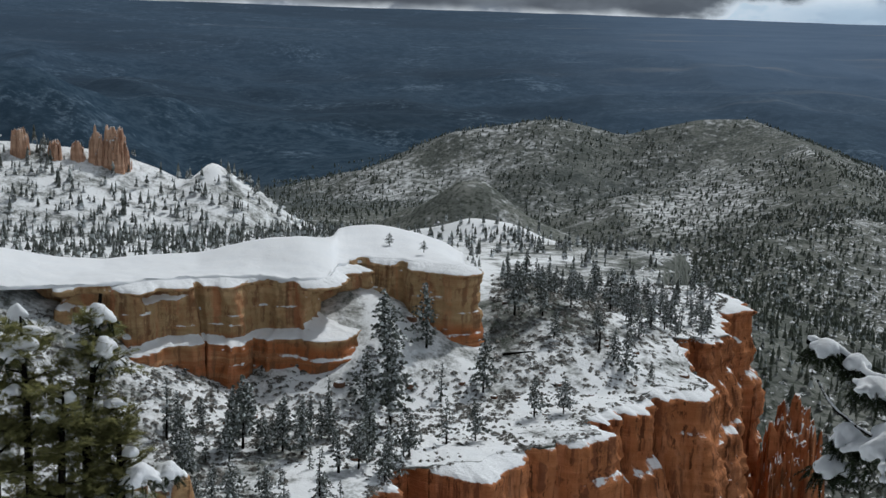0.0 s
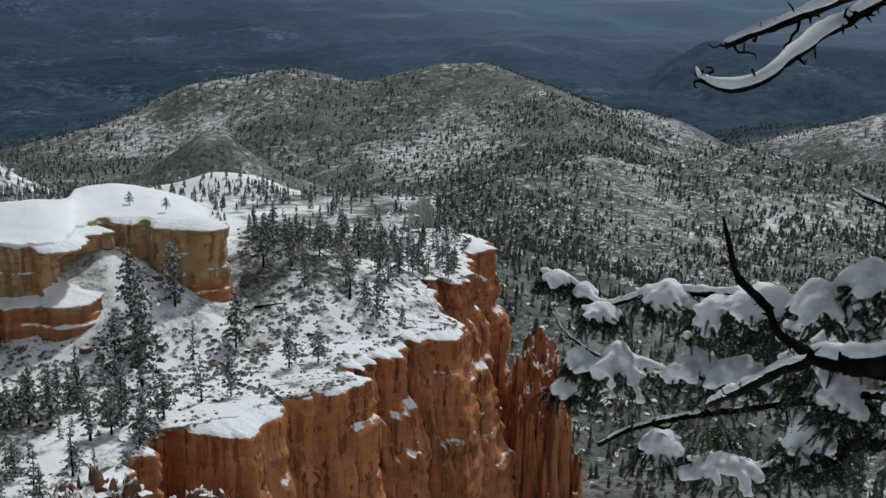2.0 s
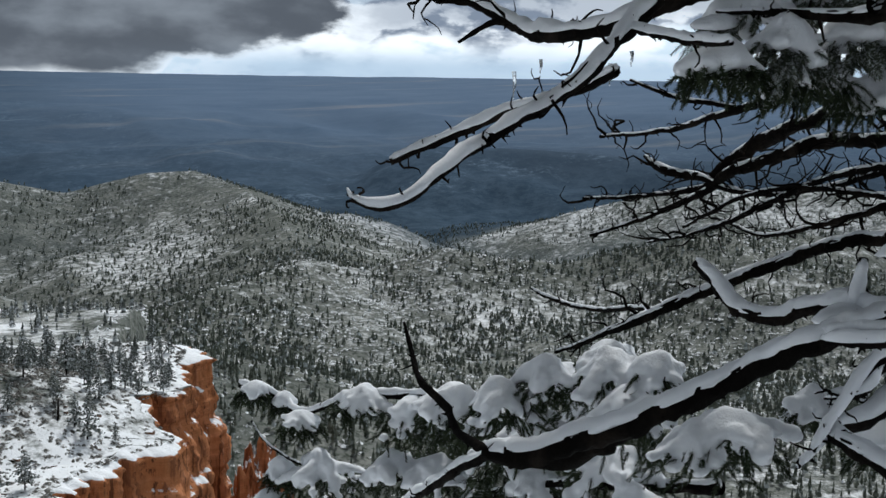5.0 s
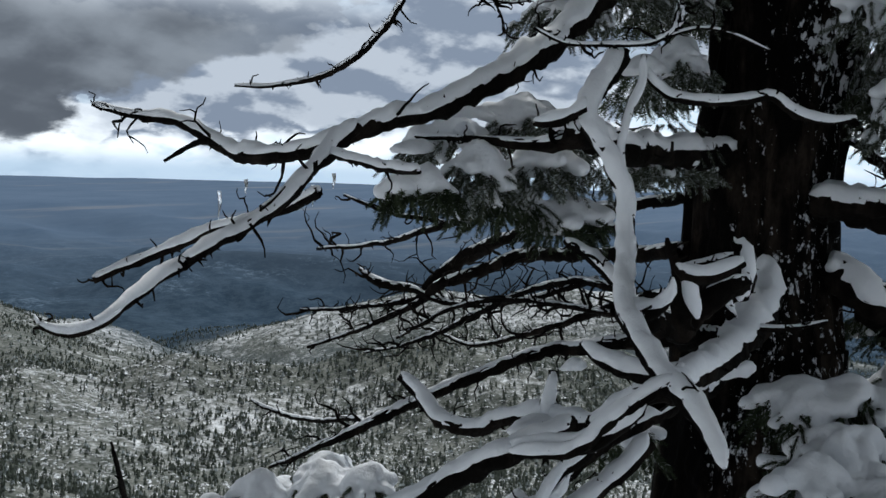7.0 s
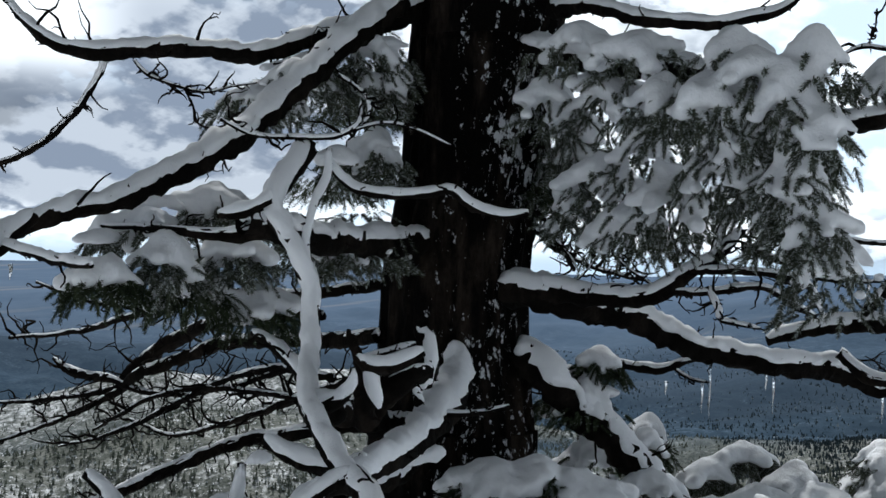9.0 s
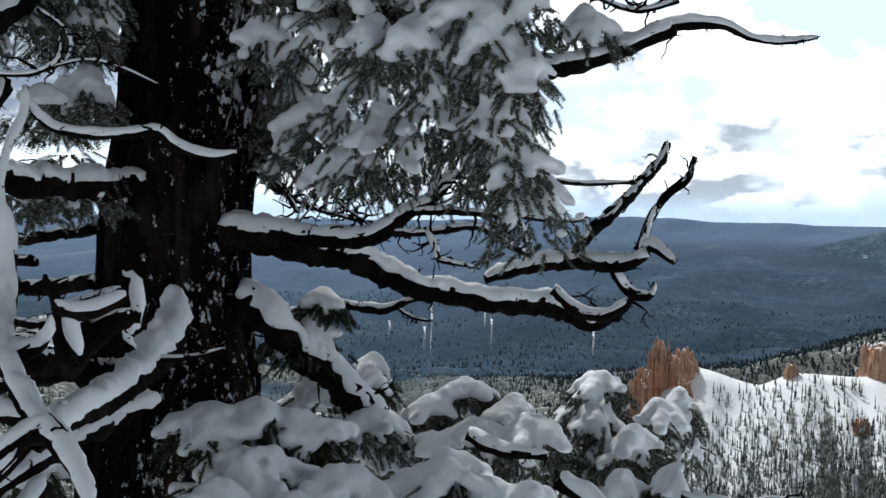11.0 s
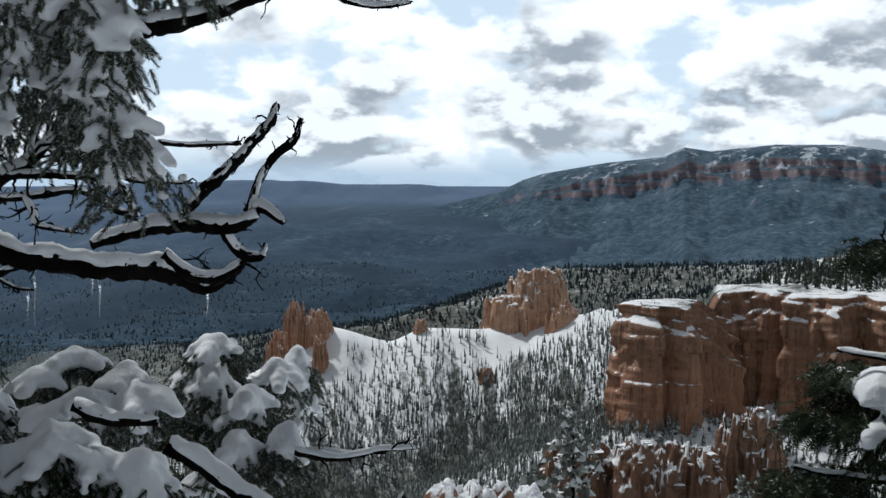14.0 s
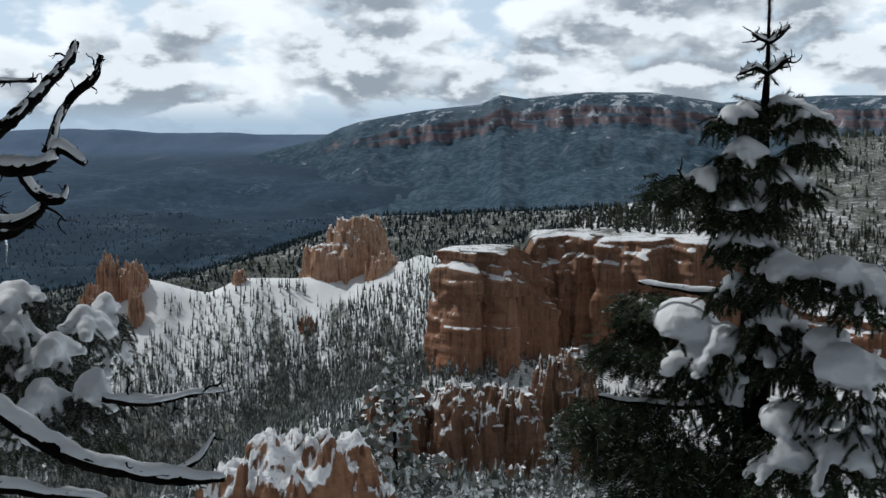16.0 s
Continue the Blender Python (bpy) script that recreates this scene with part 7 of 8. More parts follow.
bough(fir, (4.495, 1.587, 1.028), (0.157, 0.142, 0.086), 5, 130, 0.70, needles=M_RIMED)
bough(fir, (4.625, 1.552, 0.906), (0.155, 0.139, 0.088), 5, 50, 0.70, needles=M_RIMED)
bough(fir, (3.891, 1.432, 1.025), (0.175, 0.157, 0.073), 5, 130, 0.70, needles=M_RIMED)
bough(fir, (3.939, 1.555, 0.915), (0.172, 0.155, 0.075), 5, 50, 0.70, needles=M_RIMED)
bough(fir, (3.979, 1.266, 1.044), (0.153, 0.138, 0.094), 5, 130, 0.70, needles=M_RIMED)
bough(fir, (4.033, 1.387, 0.933), (0.151, 0.136, 0.097), 5, 50, 0.70, needles=M_RIMED)
bough(fir, (4.738, 1.327, 1.114), (0.133, 0.119, 0.057), 5, 130, 0.70, needles=M_RIMED)
bough(fir, (4.794, 1.459, 0.990), (0.130, 0.118, 0.059), 5, 50, 0.70, needles=M_RIMED)
bough(fir, (4.623, 1.301, 1.009), (0.126, 0.113, 0.076), 5, 130, 0.70, needles=M_RIMED)
bough(fir, (4.750, 1.258, 0.888), (0.123, 0.111, 0.077), 5, 50, 0.70, needles=M_RIMED)
bough(fir, (4.569, 1.129, 0.934), (0.123, 0.111, 0.085), 5, 130, 0.70, needles=M_RIMED)
bough(fir, (4.627, 1.254, 0.811), (0.121, 0.109, 0.086), 5, 50, 0.70, needles=M_RIMED)
bough(fir, (5.368, 1.305, 0.931), (0.120, 0.108, 0.094), 5, 130, 0.70, needles=M_RIMED)
bough(fir, (5.495, 1.243, 0.797), (0.118, 0.106, 0.095), 5, 50, 0.70, needles=M_RIMED)
bough(fir, (5.497, 1.259, 0.968), (0.098, 0.088, 0.101), 5, 130, 0.70, needles=M_RIMED)
bough(fir, (5.554, 1.398, 0.828), (0.096, 0.087, 0.103), 5, 50, 0.70, needles=M_RIMED)
bough(fir, (3.545, 1.055, 0.924), (0.146, 0.132, 0.131), 5, 130, 0.70)
bough(fir, (3.600, 1.166, 0.819), (0.145, 0.130, 0.135), 5, 50, 0.70)
bough(fir, (3.532, 1.199, 0.929), (0.119, 0.107, 0.085), 5, 130, 0.70)
bough(fir, (3.582, 1.313, 0.824), (0.117, 0.105, 0.088), 5, 50, 0.70)
bough(fir, (4.254, 1.048, 0.842), (0.115, 0.104, 0.089), 5, 130, 0.70, needles=M_RIMED)
bough(fir, (4.310, 1.166, 0.723), (0.113, 0.102, 0.091), 5, 50, 0.70, needles=M_RIMED)
bough(fir, (4.316, 0.894, 0.864), (0.087, 0.078, 0.089), 5, 130, 0.70, needles=M_RIMED)
bough(fir, (4.378, 1.010, 0.745), (0.085, 0.076, 0.091), 5, 50, 0.70, needles=M_RIMED)
bough(fir, (3.798, 1.793, 1.049), (0.157, 0.141, 0.077), 5, 130, 0.70, needles=M_RIMED)
bough(fir, (3.926, 1.783, 0.936), (0.154, 0.139, 0.079), 5, 50, 0.70, needles=M_RIMED)
bough(fir, (3.191, 1.952, 1.125), (0.162, 0.146, 0.078), 5, 130, 0.70)
bough(fir, (3.313, 1.968, 1.022), (0.160, 0.144, 0.080), 5, 50, 0.70)
bough(fir, (3.276, 1.853, 1.146), (0.102, 0.091, 0.050), 5, 130, 0.70)
bough(fir, (3.400, 1.864, 1.043), (0.100, 0.090, 0.052), 5, 50, 0.70)
bough(fir, (3.479, 1.324, 0.995), (0.138, 0.125, 0.085), 5, 130, 0.70)
bough(fir, (3.527, 1.441, 0.892), (0.137, 0.123, 0.088), 5, 50, 0.70)
bough(fir, (3.993, 1.897, 1.174), (0.069, 0.062, 0.057), 3, 60, 0.70)
bough(fir, (3.788, 1.982, 1.463), (0.089, 0.080, 0.047), 3, 80, 0.70)
bough(fir, (3.724, 1.970, 1.352), (0.117, 0.105, 0.078), 3, 60, 0.70)
bough(fir, (2.210, 2.428, 1.861), (0.143, 0.128, 0.057), 4, 110, 0.80, needles=M_RIMED)
bough(fir, (2.140, 2.232, 1.782), (0.090, 0.081, 0.060), 4, 110, 0.80, needles=M_RIMED)
bough(fir, (2.431, 2.377, 1.927), (0.114, 0.103, 0.055), 4, 110, 0.80, needles=M_RIMED)
bough(fir, (1.965, 2.236, 1.726), (0.087, 0.078, 0.038), 4, 110, 0.80)
bough(fir, (2.344, 2.195, 1.796), (0.108, 0.097, 0.062), 4, 110, 0.80, needles=M_RIMED)
bough(fir, (2.251, 2.271, 1.700), (0.123, 0.111, 0.046), 4, 110, 0.80)
bough(fir, (2.459, 2.225, 1.657), (0.111, 0.100, 0.048), 4, 110, 0.80)
bough(fir, (3.100, 2.412, 2.149), (0.111, 0.100, 0.093), 4, 110, 0.80, needles=M_RIMED)
bough(fir, (3.023, 2.376, 1.816), (0.145, 0.130, 0.040), 4, 110, 0.80, needles=M_RIMED)
bough(fir, (2.755, 2.584, 2.289), (0.145, 0.130, 0.065), 3, 110, 0.80, needles=M_RIMED)
bough(fir, (2.849, 2.479, 2.381), (0.145, 0.130, 0.072), 3, 110, 0.80, needles=M_RIMED)
bough(fir, (3.048, 2.401, 2.471), (0.148, 0.134, 0.093), 3, 110, 0.80, needles=M_RIMED)
bough(fir, (3.078, 2.399, 2.348), (0.111, 0.100, 0.056), 3, 110, 0.80, needles=M_RIMED)
bough(fir, (1.681, 5.263, 0.217), (0.074, 0.067, 0.037), 4, 90, 0.70)
bough(fir, (1.798, 5.192, 0.172), (0.048, 0.043, 0.032), 4, 90, 0.70)
bough(fir, (1.831, 4.752, -0.040), (0.169, 0.152, 0.129), 4, 90, 0.70)
bough(fir, (1.687, 4.908, -0.054), (0.066, 0.059, 0.061), 4, 90, 0.70)
bough(fir, (1.630, 4.881, -0.186), (0.086, 0.078, 0.035), 4, 90, 0.70)
bough(fir, (1.783, 4.937, 0.142), (0.091, 0.082, 0.041), 4, 90, 0.70)
bough(fir, (1.986, 4.682, 0.289), (0.117, 0.106, 0.059), 4, 90, 0.70)
bough(fir, (2.142, 4.496, 0.269), (0.144, 0.130, 0.096), 4, 90, 0.70)
bough(fir, (2.270, 4.341, 0.340), (0.165, 0.148, 0.075), 4, 90, 0.70)
bough(fir, (2.422, 4.150, 0.359), (0.162, 0.145, 0.079), 4, 90, 0.70)
bough(fir, (2.062, 4.459, 0.038), (0.168, 0.151, 0.072), 4, 90, 0.70)
bough(fir, (2.168, 4.301, 0.057), (0.141, 0.127, 0.085), 4, 90, 0.70)
bough(fir, (2.335, 3.928, 0.256), (0.177, 0.160, 0.133), 4, 90, 0.70)
bough(fir, (2.480, 3.805, 0.524), (0.152, 0.137, 0.109), 4, 90, 0.70)
bough(fir, (2.503, 3.545, 0.527), (0.187, 0.169, 0.125), 4, 90, 0.70)
bough(fir, (2.636, 3.730, 0.621), (0.130, 0.117, 0.065), 4, 90, 0.70)
bough(fir, (2.382, 3.813, 0.354), (0.174, 0.156, 0.087), 4, 90, 0.70)
bough(fir, (2.329, 3.773, 0.151), (0.109, 0.098, 0.120), 4, 90, 0.70)
bough(fir, (2.277, 3.950, -0.089), (0.091, 0.081, 0.113), 4, 90, 0.70)
bough(fir, (1.952, 4.586, -0.352), (0.100, 0.090, 0.075), 4, 90, 0.70)
bough(fir, (2.406, 3.299, 0.344), (0.179, 0.161, 0.100), 4, 90, 0.70)
bough(fir, (2.210, 4.443, -0.421), (0.174, 0.157, 0.055), 4, 90, 0.70)
bough(fir, (2.395, 3.139, 0.245), (0.136, 0.123, 0.097), 4, 90, 0.70)
bough(fir, (2.185, 3.430, 0.663), (0.110, 0.099, 0.072), 4, 70, 0.70)
bough(fir, (2.321, 3.242, 0.713), (0.136, 0.123, 0.097), 4, 70, 0.70)
bough(fir, (2.395, 3.076, 0.734), (0.095, 0.086, 0.068), 4, 70, 0.70)
bough(fir, (2.038, 3.484, 0.574), (0.120, 0.108, 0.072), 4, 70, 0.70)
bough(fir, (2.305, 3.102, 0.621), (0.171, 0.154, 0.095), 4, 70, 0.70)
bough(fir, (1.979, 3.722, 0.501), (0.125, 0.112, 0.075), 4, 70, 0.70)
bough(fir, (2.394, 2.666, 0.649), (0.159, 0.143, 0.071), 4, 70, 0.70)
bough(fir, (2.307, 2.719, 0.610), (0.159, 0.143, 0.071), 4, 70, 0.70)
bough(fir, (2.781, 2.751, 0.659), (0.095, 0.086, 0.068), 4, 70, 0.70)
bough(fir, (2.726, 2.382, 0.670), (0.106, 0.095, 0.064), 4, 70, 0.70)
bough(fir, (2.864, 2.245, 0.690), (0.124, 0.111, 0.078), 4, 70, 0.70)
bough(fir, (2.642, 2.150, 1.046), (0.098, 0.088, 0.065), 4, 70, 0.70)
bough(fir, (3.003, 2.240, 0.676), (0.109, 0.098, 0.072), 4, 70, 0.70)
bough(fir, (3.234, 1.911, 1.075), (0.124, 0.111, 0.071), 4, 70, 0.70)
bough(fir, (3.350, 1.759, 1.097), (0.124, 0.111, 0.071), 4, 70, 0.70)
bough(fir, (3.775, 2.090, 1.362), (0.120, 0.108, 0.080), 4, 70, 0.70)
bough(fir, (4.087, 1.954, 1.211), (0.062, 0.056, 0.075), 4, 70, 0.70)
bough(fir, (3.885, 2.063, 1.137), (0.143, 0.128, 0.102), 4, 70, 0.70)
part('bough', mesh_np('needles', *brush_arrays((2.707, 2.540, 1.908), (0.141, 0.141, 0.113), 76, random.Random(450)), M_RIMED, False), fir, 'grey-green rimed fir sprays')
part('bough', mesh_np('needles', *brush_arrays((2.852, 2.412, 1.826), (0.141, 0.141, 0.113), 76, random.Random(560)), M_RIMED, False), fir, 'grey-green rimed fir sprays')
part('bough', mesh_np('needles', *brush_arrays((3.020, 2.384, 1.922), (0.127, 0.127, 0.101), 66, random.Random(640)), M_RIMED, False), fir, 'grey-green rimed fir sprays')
part('bough', mesh_np('needles', *brush_arrays((3.327, 2.566, 2.451), (0.159, 0.159, 0.127), 76, random.Random(690)), M_RIMED, False), fir, 'grey-green rimed fir sprays')
part('bough', mesh_np('needles', *brush_arrays((3.243, 2.625, 2.563), (0.159, 0.159, 0.127), 66, random.Random(640)), M_RIMED, False), fir, 'grey-green rimed fir sprays')
part('bough', mesh_np('needles', *brush_arrays((3.674, 2.056, 2.047), (0.175, 0.175, 0.140), 86, random.Random(1000)), M_RIMED, False), fir, 'grey-green rimed fir sprays')
part('bough', mesh_np('needles', *brush_arrays((3.703, 1.845, 1.950), (0.171, 0.171, 0.137), 86, random.Random(1100)), M_RIMED, False), fir, 'grey-green rimed fir sprays')
part('bough', mesh_np('needles', *brush_arrays((3.714, 1.637, 1.930), (0.167, 0.167, 0.134), 86, random.Random(1200)), M_RIMED, False), fir, 'grey-green rimed fir sprays')
part('bough', mesh_np('needles', *brush_arrays((3.697, 2.173, 2.210), (0.159, 0.159, 0.127), 66, random.Random(960)), M_RIMED, False), fir, 'grey-green rimed fir sprays')
part('bough', mesh_np('needles', *brush_arrays((3.705, 1.434, 2.034), (0.127, 0.127, 0.101), 73, random.Random(1300)), M_RIMED, False), fir, 'grey-green rimed fir sprays')
part('bough', mesh_np('needles', *brush_arrays((3.748, 1.904, 2.298), (0.175, 0.175, 0.140), 73, random.Random(1090)), M_RIMED, False), fir, 'grey-green rimed fir sprays')
part('bough', mesh_np('needles', *brush_arrays((3.723, 2.078, 2.464), (0.179, 0.179, 0.143), 73, random.Random(1010)), M_RIMED, False), fir, 'grey-green rimed fir sprays')
part('bough', mesh_np('needles', *spray_arrays((3.470, 2.762, 2.179), (0.187, 0.187, 0.150), 240, random.Random(1200), 0.9, 0.08, 9, 0.016), M_NEEDLE, False), fir, 'dark drooping fir sprays')
part('bough', mesh_np('needles', *spray_arrays((3.454, 2.937, 2.085), (0.170, 0.170, 0.136), 200, random.Random(1130), 0.9, 0.08, 9, 0.016), M_NEEDLE, False), fir, 'dark drooping fir sprays')
part('bough', mesh_np('needles', *spray_arrays((3.495, 2.849, 2.371), (0.192, 0.192, 0.153), 240, random.Random(1180), 0.9, 0.08, 9, 0.016), M_NEEDLE, False), fir, 'dark drooping fir sprays')
part('bough', mesh_np('needles', *spray_arrays((4.495, 1.717, 0.956), (0.177, 0.177, 0.142), 240, random.Random(60), 0.9, 0.08, 9, 0.016), M_NEEDLE, False), fir, 'dark drooping fir sprays')
part('bough', mesh_np('needles', *spray_arrays((4.563, 1.551, 0.863), (0.177, 0.177, 0.142), 240, random.Random(150), 0.9, 0.08, 9, 0.016), M_NEEDLE, False), fir, 'dark drooping fir sprays')
part('bough', mesh_np('needles', *spray_arrays((4.653, 1.344, 0.829), (0.177, 0.177, 0.142), 240, random.Random(260), 0.9, 0.08, 9, 0.016), M_NEEDLE, False), fir, 'dark drooping fir sprays')
part('bough', mesh_np('needles', *spray_arrays((4.409, 1.588, 0.767), (0.174, 0.174, 0.139), 240, random.Random(100), 0.9, 0.08, 9, 0.016), M_NEEDLE, False), fir, 'dark drooping fir sprays')
part('bough', mesh_np('needles', *spray_arrays((4.818, 1.250, 0.910), (0.158, 0.158, 0.127), 200, random.Random(330), 0.9, 0.08, 9, 0.016), M_NEEDLE, False), fir, 'dark drooping fir sprays')
part('bough', mesh_np('needles', *spray_arrays((3.640, 2.094, 2.051), (0.136, 0.136, 0.109), 220, random.Random(250), 0.9, 0.08, 9, 0.016), M_NEEDLE, False), fir, 'dark drooping fir sprays')
part('bough', mesh_np('needles', *spray_arrays((3.801, 2.028, 2.177), (0.139, 0.139, 0.112), 200, random.Random(330), 0.9, 0.08, 9, 0.016), M_NEEDLE, False), fir, 'dark drooping fir sprays')
part('bough', mesh_np('needles', *spray_arrays((4.690, 1.295, 0.870), (0.177, 0.177, 0.142), 260, random.Random(40), 0.9, 0.08, 9, 0.016), M_NEEDLE, False), fir, 'dark drooping fir sprays')
part('bough', mesh_np('needles', *spray_arrays((4.727, 1.162, 0.779), (0.177, 0.177, 0.142), 260, random.Random(110), 0.9, 0.08, 9, 0.016), M_NEEDLE, False), fir, 'dark drooping fir sprays')
part('bough', mesh_np('needles', *spray_arrays((4.572, 1.210, 0.664), (0.174, 0.174, 0.139), 260, random.Random(60), 0.9, 0.08, 9, 0.016), M_NEEDLE, False), fir, 'dark drooping fir sprays')
part('bough', mesh_np('needles', *spray_arrays((4.717, 1.077, 0.589), (0.133, 0.133, 0.106), 180, random.Random(150), 0.9, 0.08, 9, 0.016), M_NEEDLE, False), fir, 'dark drooping fir sprays')
part('bough', mesh_np('needles', *spray_arrays((4.789, 1.376, 1.002), (0.136, 0.136, 0.109), 160, random.Random(20), 0.9, 0.08, 9, 0.016), M_NEEDLE, False), fir, 'dark drooping fir sprays')
part('bough', mesh_np('needles', *spray_arrays((4.157, 1.707, 0.835), (0.167, 0.167, 0.133), 240, random.Random(330), 0.9, 0.08, 9, 0.016), M_NEEDLE, False), fir, 'dark drooping fir sprays')
part('bough', mesh_np('needles', *spray_arrays((4.531, 1.700, 0.938), (0.177, 0.177, 0.142), 240, random.Random(420), 0.9, 0.08, 9, 0.016), M_NEEDLE, False), fir, 'dark drooping fir sprays')
part('bough', mesh_np('needles', *spray_arrays((3.937, 1.866, 0.828), (0.183, 0.183, 0.147), 240, random.Random(200), 0.9, 0.08, 9, 0.016), M_NEEDLE, False), fir, 'dark drooping fir sprays')
part('bough', mesh_np('needles', *spray_arrays((2.301, 4.593, 0.082), (0.199, 0.199, 0.159), 220, random.Random(1150), 0.9, 0.08, 9, 0.016), M_NEEDLE, False), fir, 'dark drooping fir sprays')
part('bough', mesh_np('needles', *spray_arrays((2.421, 4.063, 0.094), (0.208, 0.208, 0.166), 240, random.Random(1300), 0.9, 0.08, 9, 0.016), M_NEEDLE, False), fir, 'dark drooping fir sprays')
part('bough', mesh_np('needles', *spray_arrays((2.571, 3.926, 0.310), (0.204, 0.204, 0.163), 240, random.Random(1400), 0.9, 0.08, 9, 0.016), M_NEEDLE, False), fir, 'dark drooping fir sprays')
part('bough', mesh_np('needles', *spray_arrays((2.600, 3.663, 0.320), (0.196, 0.196, 0.156), 240, random.Random(1480), 0.9, 0.08, 9, 0.016), M_NEEDLE, False), fir, 'dark drooping fir sprays')
part('bough', mesh_np('needles', *spray_arrays((2.430, 4.340, 0.223), (0.192, 0.192, 0.154), 200, random.Random(1250), 0.9, 0.08, 9, 0.016), M_NEEDLE, False), fir, 'dark drooping fir sprays')
part('bough', mesh_np('needles', *spray_arrays((2.200, 4.615, -0.306), (0.152, 0.152, 0.122), 140, random.Random(1100), 0.9, 0.08, 9, 0.016), M_NEEDLE, False), fir, 'dark drooping fir sprays')
part('bough', mesh_np('needles', *spray_arrays((2.527, 3.731, 0.040), (0.200, 0.200, 0.160), 240, random.Random(1420), 0.9, 0.08, 9, 0.016), M_NEEDLE, False), fir, 'dark drooping fir sprays')
part('bough', mesh_np('needles', *spray_arrays((2.482, 3.364, 0.011), (0.187, 0.187, 0.150), 240, random.Random(1500), 0.9, 0.08, 9, 0.016), M_NEEDLE, False), fir, 'dark drooping fir sprays')
part('bough', mesh_np('needles', *spray_arrays((2.399, 4.072, -0.216), (0.165, 0.165, 0.132), 180, random.Random(1280), 0.9, 0.08, 9, 0.016), M_NEEDLE, False), fir, 'dark drooping fir sprays')
limb(fir, [(2.299, 1.730, 1.239, 0.0240), (2.205, 1.768, 1.144, 0.0220), (2.134, 1.796, 1.078, 0.0210), (2.082, 1.818, 1.035, 0.0180), (2.034, 1.835, 0.969, 0.0150), (1.967, 1.854, 0.852, 0.0100)], 1.25, 8, 0.10)
limb(fir, [(2.193, 1.771, 1.118, 0.0160), (2.135, 1.798, 1.094, 0.0170), (2.066, 1.834, 1.092, 0.0150), (1.989, 1.875, 1.095, 0.0080)], 1.20, 6, 0.10)
limb(fir, [(2.110, 1.804, 1.042, 0.0140), (2.068, 1.818, 0.983, 0.0130), (1.994, 1.856, 0.968, 0.0070)], 1.10, 6, 0.10)
limb(fir, [(2.475, 1.898, 1.061, 0.0300), (2.325, 1.907, 0.958, 0.0300), (2.169, 1.890, 0.894, 0.0280), (2.043, 1.876, 0.885, 0.0240), (2.047, 1.812, 0.854, 0.0240), (2.089, 1.728, 0.814, 0.0280), (2.154, 1.685, 0.753, 0.0300)], 1.20, 10, 0.14)
limb(fir, [(2.037, 1.879, 0.884, 0.0140), (2.000, 1.891, 0.831, 0.0120), (1.970, 1.902, 0.794, 0.0070)], 0.90, 6, 0.10)
limb(fir, [(2.285, 2.587, 2.328, 0.0070), (2.309, 2.554, 2.289, 0.0070), (2.358, 2.491, 2.259, 0.0060), (2.411, 2.421, 2.241, 0.0050), (2.454, 2.365, 2.258, 0.0040), (2.502, 2.302, 2.270, 0.0030)], 0.25, 16, 0.14)
limb(fir, [(2.373, 2.472, 2.255, 0.0040), (2.390, 2.450, 2.205, 0.0040), (2.404, 2.432, 2.145, 0.0035), (2.442, 2.382, 2.144, 0.0030), (2.467, 2.349, 2.176, 0.0020)], 0.00, 10, 0.10)
limb(fir, [(2.501, 1.974, 2.263, 0.0070), (2.532, 1.934, 2.232, 0.0060), (2.552, 1.907, 2.191, 0.0050), (2.546, 1.916, 2.138, 0.0040), (2.509, 1.965, 2.114, 0.0030)], 0.40, 12, 0.12)
limb(fir, [(3.469, 2.028, 1.950, 0.0120), (3.501, 1.985, 1.901, 0.0100), (3.518, 1.964, 1.846, 0.0080), (3.541, 1.934, 1.805, 0.0070), (3.558, 1.912, 1.755, 0.0040)], 0.10, 10, 0.12)
limb(fir, [(3.509, 1.895, 1.718, 0.0050), (3.538, 1.856, 1.769, 0.0050), (3.556, 1.832, 1.815, 0.0040), (3.571, 1.812, 1.853, 0.0030)], 0.10, 5, 0.08)
limb(fir, [(3.528, 1.786, 1.842, 0.0070), (3.563, 1.742, 1.780, 0.0070), (3.596, 1.698, 1.742, 0.0060), (3.624, 1.661, 1.714, 0.0040)], 0.20, 9, 0.12)
limb(fir, [(3.528, 0.627, 2.350, 0.0100), (3.457, 0.721, 2.314, 0.0090), (3.393, 0.805, 2.345, 0.0070), (3.338, 0.876, 2.357, 0.0060), (3.302, 0.923, 2.329, 0.0040), (3.292, 0.937, 2.281, 0.0030)], 0.50, 18, 0.14)
limb(fir, [(3.457, 0.721, 2.317, 0.0050), (3.483, 0.686, 2.336, 0.0040), (3.517, 0.641, 2.362, 0.0030)], 0.30, 6, 0.10)
limb(fir, [(3.387, 0.894, 2.364, 0.0040), (3.401, 0.875, 2.413, 0.0030), (3.404, 0.871, 2.470, 0.0030)], 0.00, 8, 0.08)
limb(fir, [(2.144, 1.692, 1.444, 0.0300), (2.304, 1.747, 1.396, 0.0400), (2.578, 1.882, 1.343, 0.0500), (2.986, 2.090, 1.274, 0.0550)], 0.12, 10, 0.08)
limb(fir, [(2.275, 1.619, 1.382, 0.0360), (2.224, 1.586, 1.466, 0.0300), (2.188, 1.567, 1.546, 0.0180), (2.156, 1.559, 1.589, 0.0120), (2.146, 1.555, 1.613, 0.0050)], 0.00, 9, 0.07)
